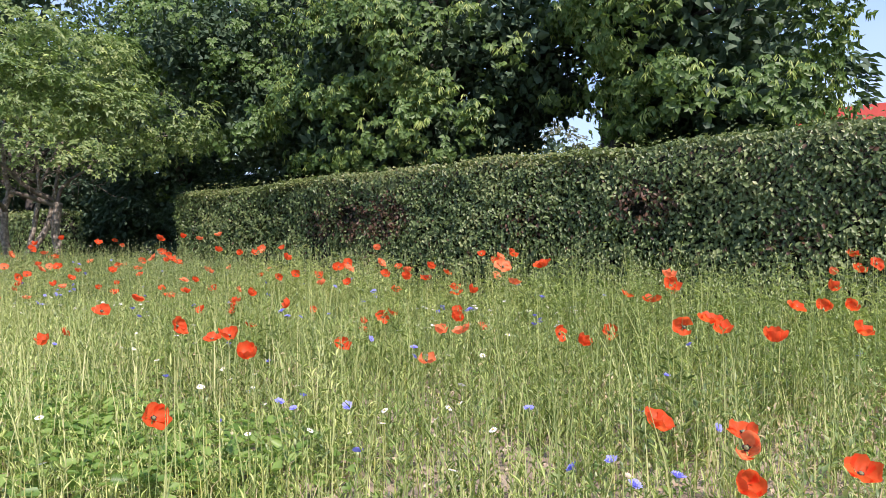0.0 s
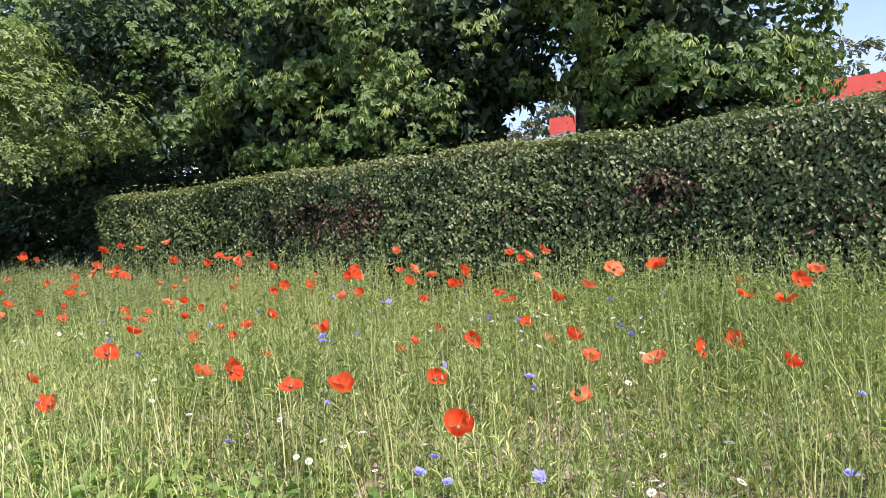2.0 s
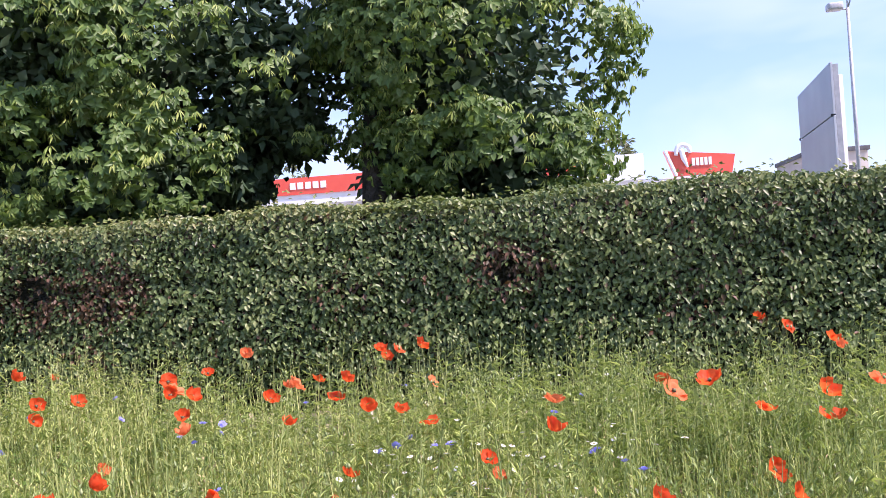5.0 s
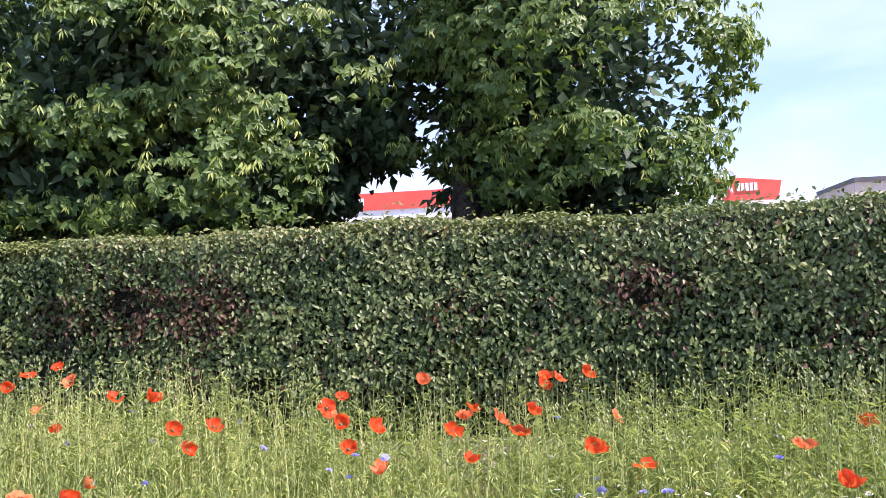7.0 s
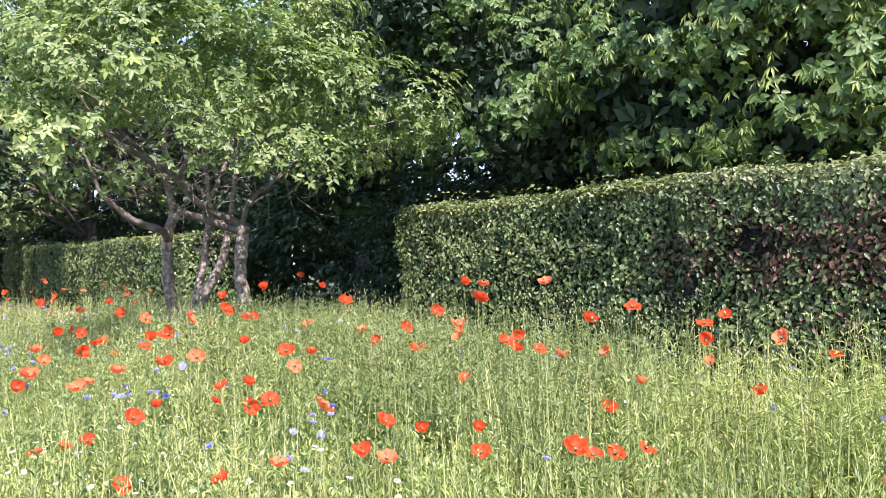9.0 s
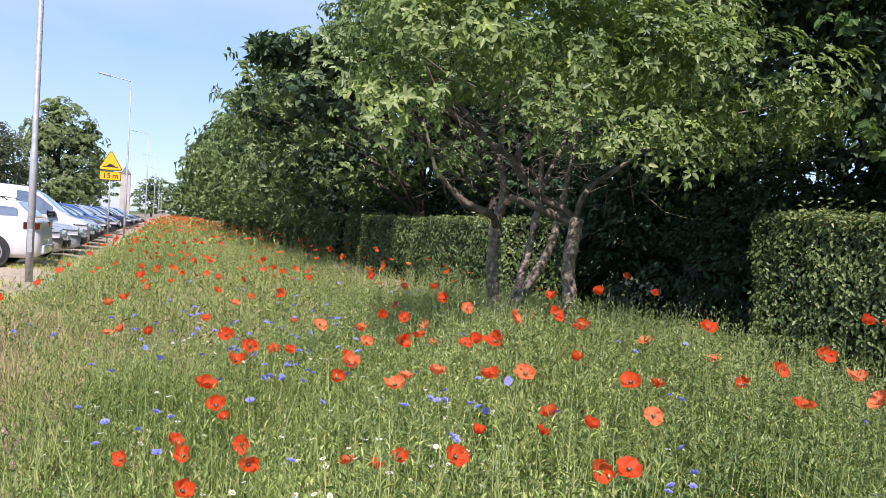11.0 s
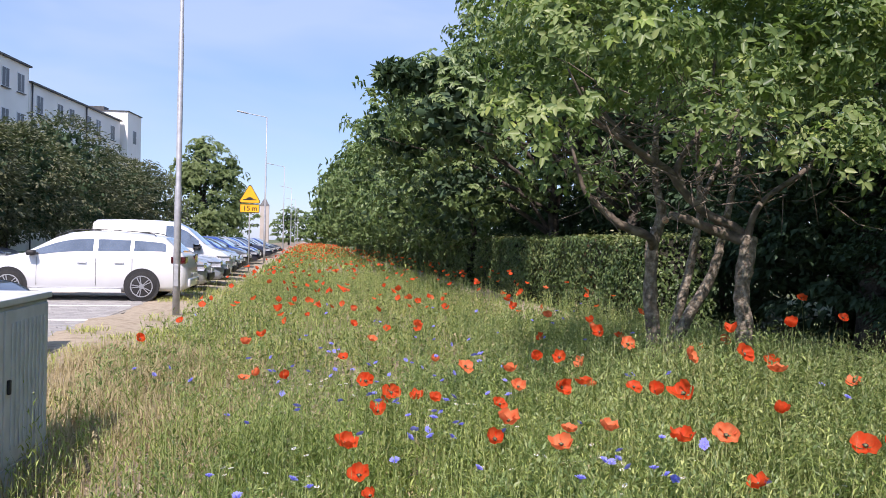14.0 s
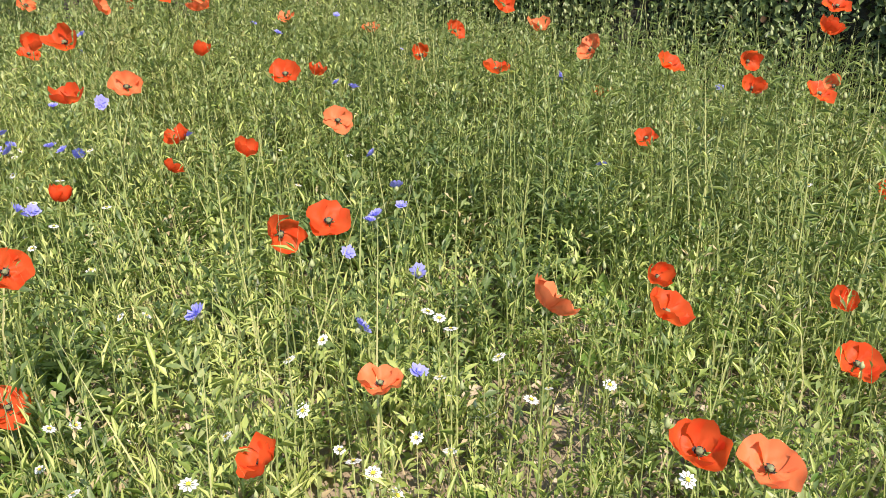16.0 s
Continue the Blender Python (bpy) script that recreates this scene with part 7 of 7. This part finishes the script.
CORNFLOWERS_C = (
    (1.95, 14.59, 0.50), (1.82, 14.71, 0.50), (1.66, 14.83, 0.50), (3.31, 14.84, 0.50), (3.24, 15.82, 0.50), (2.94, 16.46, 0.50),
    (5.10, 17.18, 0.50), (1.51, 18.97, 0.50),
)
POPPIES_ALL = POPPIES_A + POPPIES_B + POPPIES_C + POPPIES_D + POPPIES_E + POPPIES_F + POPPIES_G + POPPIES_H
CORNFLOWERS_ALL = CORNFLOWERS_A + CORNFLOWERS_B + CORNFLOWERS_C
rp = random.Random(77)
for x, y, z in POPPIES_ALL:
    # heads turn mostly towards the light
    sunward = math.degrees(math.atan2(SUN_DIR.y, SUN_DIR.x))
    poppy(x, y, z, rp, rp.choice((0, 1, 1, 2, 2, 2, 4, 4)), rp.random() < 0.2, 1.4 if abs(x - 4.55) + abs(y - 11.76) < 0.2 else rp.uniform(0.80, 1.02) if math.hypot(x - 3.5, y - 9.2) < 2.5 else rp.uniform(1.0, 1.35) if y > 9.6 or (x > 5.3 and y < 4.8) else rp.uniform(0.9, 1.18), (abs(rp.gauss(34, 18)), sunward + rp.gauss(0, 50)))


def many_poppies(seed, n, x0, x1, y0, y1, size, thick, grow=0.0):
    """Poppies farther along the strip: a four-petalled cup on a stalk each."""
    rng = np.random.default_rng(seed)
    x, y = rng.uniform(x0, x1, n), y0 + (y1 - y0) * rng.random(n) ** (1 - grow)
    z = ground_z(x, y)
    h = rng.uniform(0.45, 0.78, n)
    vs, fs, wh = [], [], []
    rr = random.Random(seed)
    for i in range(n):
        s = size * rr.uniform(0.7, 1.25)
        c = Vector((x[i], y[i], z[i] + h[i]))
        t = Matrix.Rotation(rr.uniform(0, 6.28), 3, "Z") @ Matrix.Rotation(abs(rr.gauss(0.6, 0.4)), 3, "Y")
        k = len(vs)
        vs.append(c)
        for j in range(8):
            a = j * math.pi / 4
            q = s * (1.0 if j % 2 == 0 else 0.86)
            vs.append(c + t @ Vector((math.cos(a) * q, math.sin(a) * q, s * (0.55 if j % 2 == 0 else 0.4))))
        for j in range(8):
            fs.append((k, k + 1 + j, k + 1 + (j + 1) % 8))
            wh.append(0)
        k = len(vs)
        vs += [Vector((x[i] - thick, y[i], z[i])), Vector((x[i] + thick, y[i], z[i])), c]
        fs.append((k, k + 1, k + 2))
        wh.append(1)
    tagged(new("distant_poppies", raw_mesh("distant_poppies", np.array(vs), np.array(fs), [M_PETAL, M_STEM], wh)), "scattered scarlet poppies farther along the strip", "poppies", kind="stuff")


many_poppies(81, 120, 1.3, 7.8, 17.5, 30.0, 0.05, 0.003)
many_poppies(82, 230, 1.0, 7.6, 30.0, 60.0, 0.055, 0.004)
many_poppies(83, 380, 0.8, 7.4, 60.0, 120.0, 0.075, 0.006)
many_poppies(84, 280, 0.8, 7.4, 120.0, 190.0, 0.11, 0.01)


# ---- cornflowers ----
def cornflower_head():
    r = random.Random(8)
    vs, fs = [Vector((0, 0, 0))], []
    for ring, (n, rad, up) in enumerate(((11, 0.021, 0.010), (9, 0.015, 0.014), (7, 0.008, 0.016))):
        for i in range(n):
            a = 2 * math.pi * (i + r.uniform(-0.3, 0.3)) / n
            d = Vector((math.cos(a), math.sin(a), 0))
            s = Vector((-math.sin(a), math.cos(a), 0))
            k = len(vs)
            q = rad * r.uniform(0.85, 1.15)
            vs += [d * q * 0.75 - s * q * 0.26 + Vector((0, 0, up * 0.8)), d * q + Vector((0, 0, up)), d * q * 0.75 + s * q * 0.26 + Vector((0, 0, up * 0.8))]
            fs.append((0, k, k + 1, k + 2))
    return raw_mesh("head", np.array(vs), np.array(fs), [M_CORN])


def calyx_mesh():
    bm = bmesh.new()
    bmesh.ops.create_icosphere(bm, subdivisions=1, radius=0.006)
    bmesh.ops.scale(bm, vec=(1, 1, 1.4), verts=bm.verts)
    bmesh.ops.translate(bm, vec=(0, 0, -0.004), verts=bm.verts)
    me = bpy.data.meshes.new("calyx")
    bm.to_mesh(me)
    bm.free()
    me.materials.append(M_BUD)
    return me


CORN_HEAD, CALYX = cornflower_head(), calyx_mesh()


def cornflower(x, y, z, r):
    g = float(ground_z(x, y))
    base = holder("cornflower", x, y, g, 0, "blue cornflower with fringed florets on a thin stalk", "cornflower", "cornflowers in the meadow")
    top = Vector((0, 0, max(0.15, z - g)))
    stem_into(base, top, 0.0015, M_STEM, r)
    m = Matrix.Translation(top) @ pose(0, 0, 0, r.gauss(0, 22), r.gauss(-15, 22), r.uniform(0, 360)) @ Matrix.Scale(r.uniform(0.85, 1.25), 4)
    for nm, me in (("head", CORN_HEAD), ("calyx", CALYX)):
        ob = new(nm, me)
        ob.parent = base
        ob.matrix_local = m


for x, y, z in CORNFLOWERS_ALL:
    cornflower(x, y, z + rp.uniform(-0.05, 0.05), rp)
rc = random.Random(303)
for _ in range(55):
    x, y = rc.uniform(2.6, 6.6), rc.uniform(10.8, 19.5)
    cornflower(x, y, float(ground_z(x, y)) + rc.uniform(0.40, 0.62), rc)
for gx, gy, sx, sy, count in ((3.65, 13.2, 0.22, 0.75, 20), (4.45, 11.9, 0.10, 0.15, 8), (2.95, 14.6, 0.2, 0.8, 12), (4.6, 14.6, 0.5, 0.8, 12)):
    for _ in range(count):
        x, y = rc.gauss(gx, sx), rc.gauss(gy, sy)
        cornflower(x, y, float(ground_z(x, y)) + rc.uniform(0.40, 0.60), rc)
for _ in range(40):
    x, y = rc.uniform(2.4, 7.2), rc.uniform(3.6, 10.8)
    if math.hypot(x - 3.2, y - 8.8) > 0.9:
        cornflower(x, y, float(ground_z(x, y)) + rc.uniform(0.28, 0.46), rc)


# ---- white daisies ----
def daisies(seed, n, x0, x1, y0, y1, groups):
    rng = random.Random(seed)
    vs, fs, wh = [], [], []
    spots = [(rng.uniform(x0, x1), rng.uniform(y0, y1)) for _ in range(groups)]
    for i in range(n):
        cx, cy = rng.choice(spots)
        x, y = cx + rng.gauss(0, 0.22), cy + rng.gauss(0, 0.22)
        if not 1.4 < x < 7.9:
            continue
        z = float(ground_z(x, y))
        h = rng.uniform(0.20, 0.42)
        c = Vector((x, y, z + h))
        t = Matrix.Rotation(rng.uniform(0, 6.28), 3, "Z") @ Matrix.Rotation(abs(rng.gauss(0.35, 0.25)), 3, "Y")
        s = rng.uniform(0.011, 0.017)
        for j in range(10):
            a = j * 0.628
            d, q = Vector((math.cos(a), math.sin(a), 0)), Vector((-math.sin(a), math.cos(a), 0))
            k = len(vs)
            vs += [c + t @ (d * s * 0.2), c + t @ (d * s * 0.75 - q * s * 0.22), c + t @ (d * s), c + t @ (d * s * 0.75 + q * s * 0.22)]
            fs.append((k, k + 1, k + 2, k + 3))
            wh.append(0)
        k = len(vs)
        vs += [c + t @ Vector((math.cos(a) * s * 0.3, math.sin(a) * s * 0.3, 0.0025)) for a in (0, 1.57, 3.14, 4.71)]
        fs.append((k, k + 1, k + 2, k + 3))
        wh.append(1)
        k = len(vs)
        vs += [Vector((x - 0.001, y, z)), Vector((x + 0.001, y, z)), c + Vector((0.001, 0, -0.002)), c + Vector((-0.001, 0, -0.002))]
        fs.append((k, k + 1, k + 2, k + 3))
        wh.append(2)
    tagged(new("chamomile", raw_mesh("chamomile", np.array(vs), np.array(fs), [M_WHITE_PETAL, M_YELLOW, M_STEM], wh, False)), "small white chamomile with yellow discs", "chamomile", kind="stuff")


daisies(9, 420, 2.2, 7.6, 4.0, 16.0, 34)
daisies(10, 150, 2.4, 4.4, 9.9, 12.6, 14)
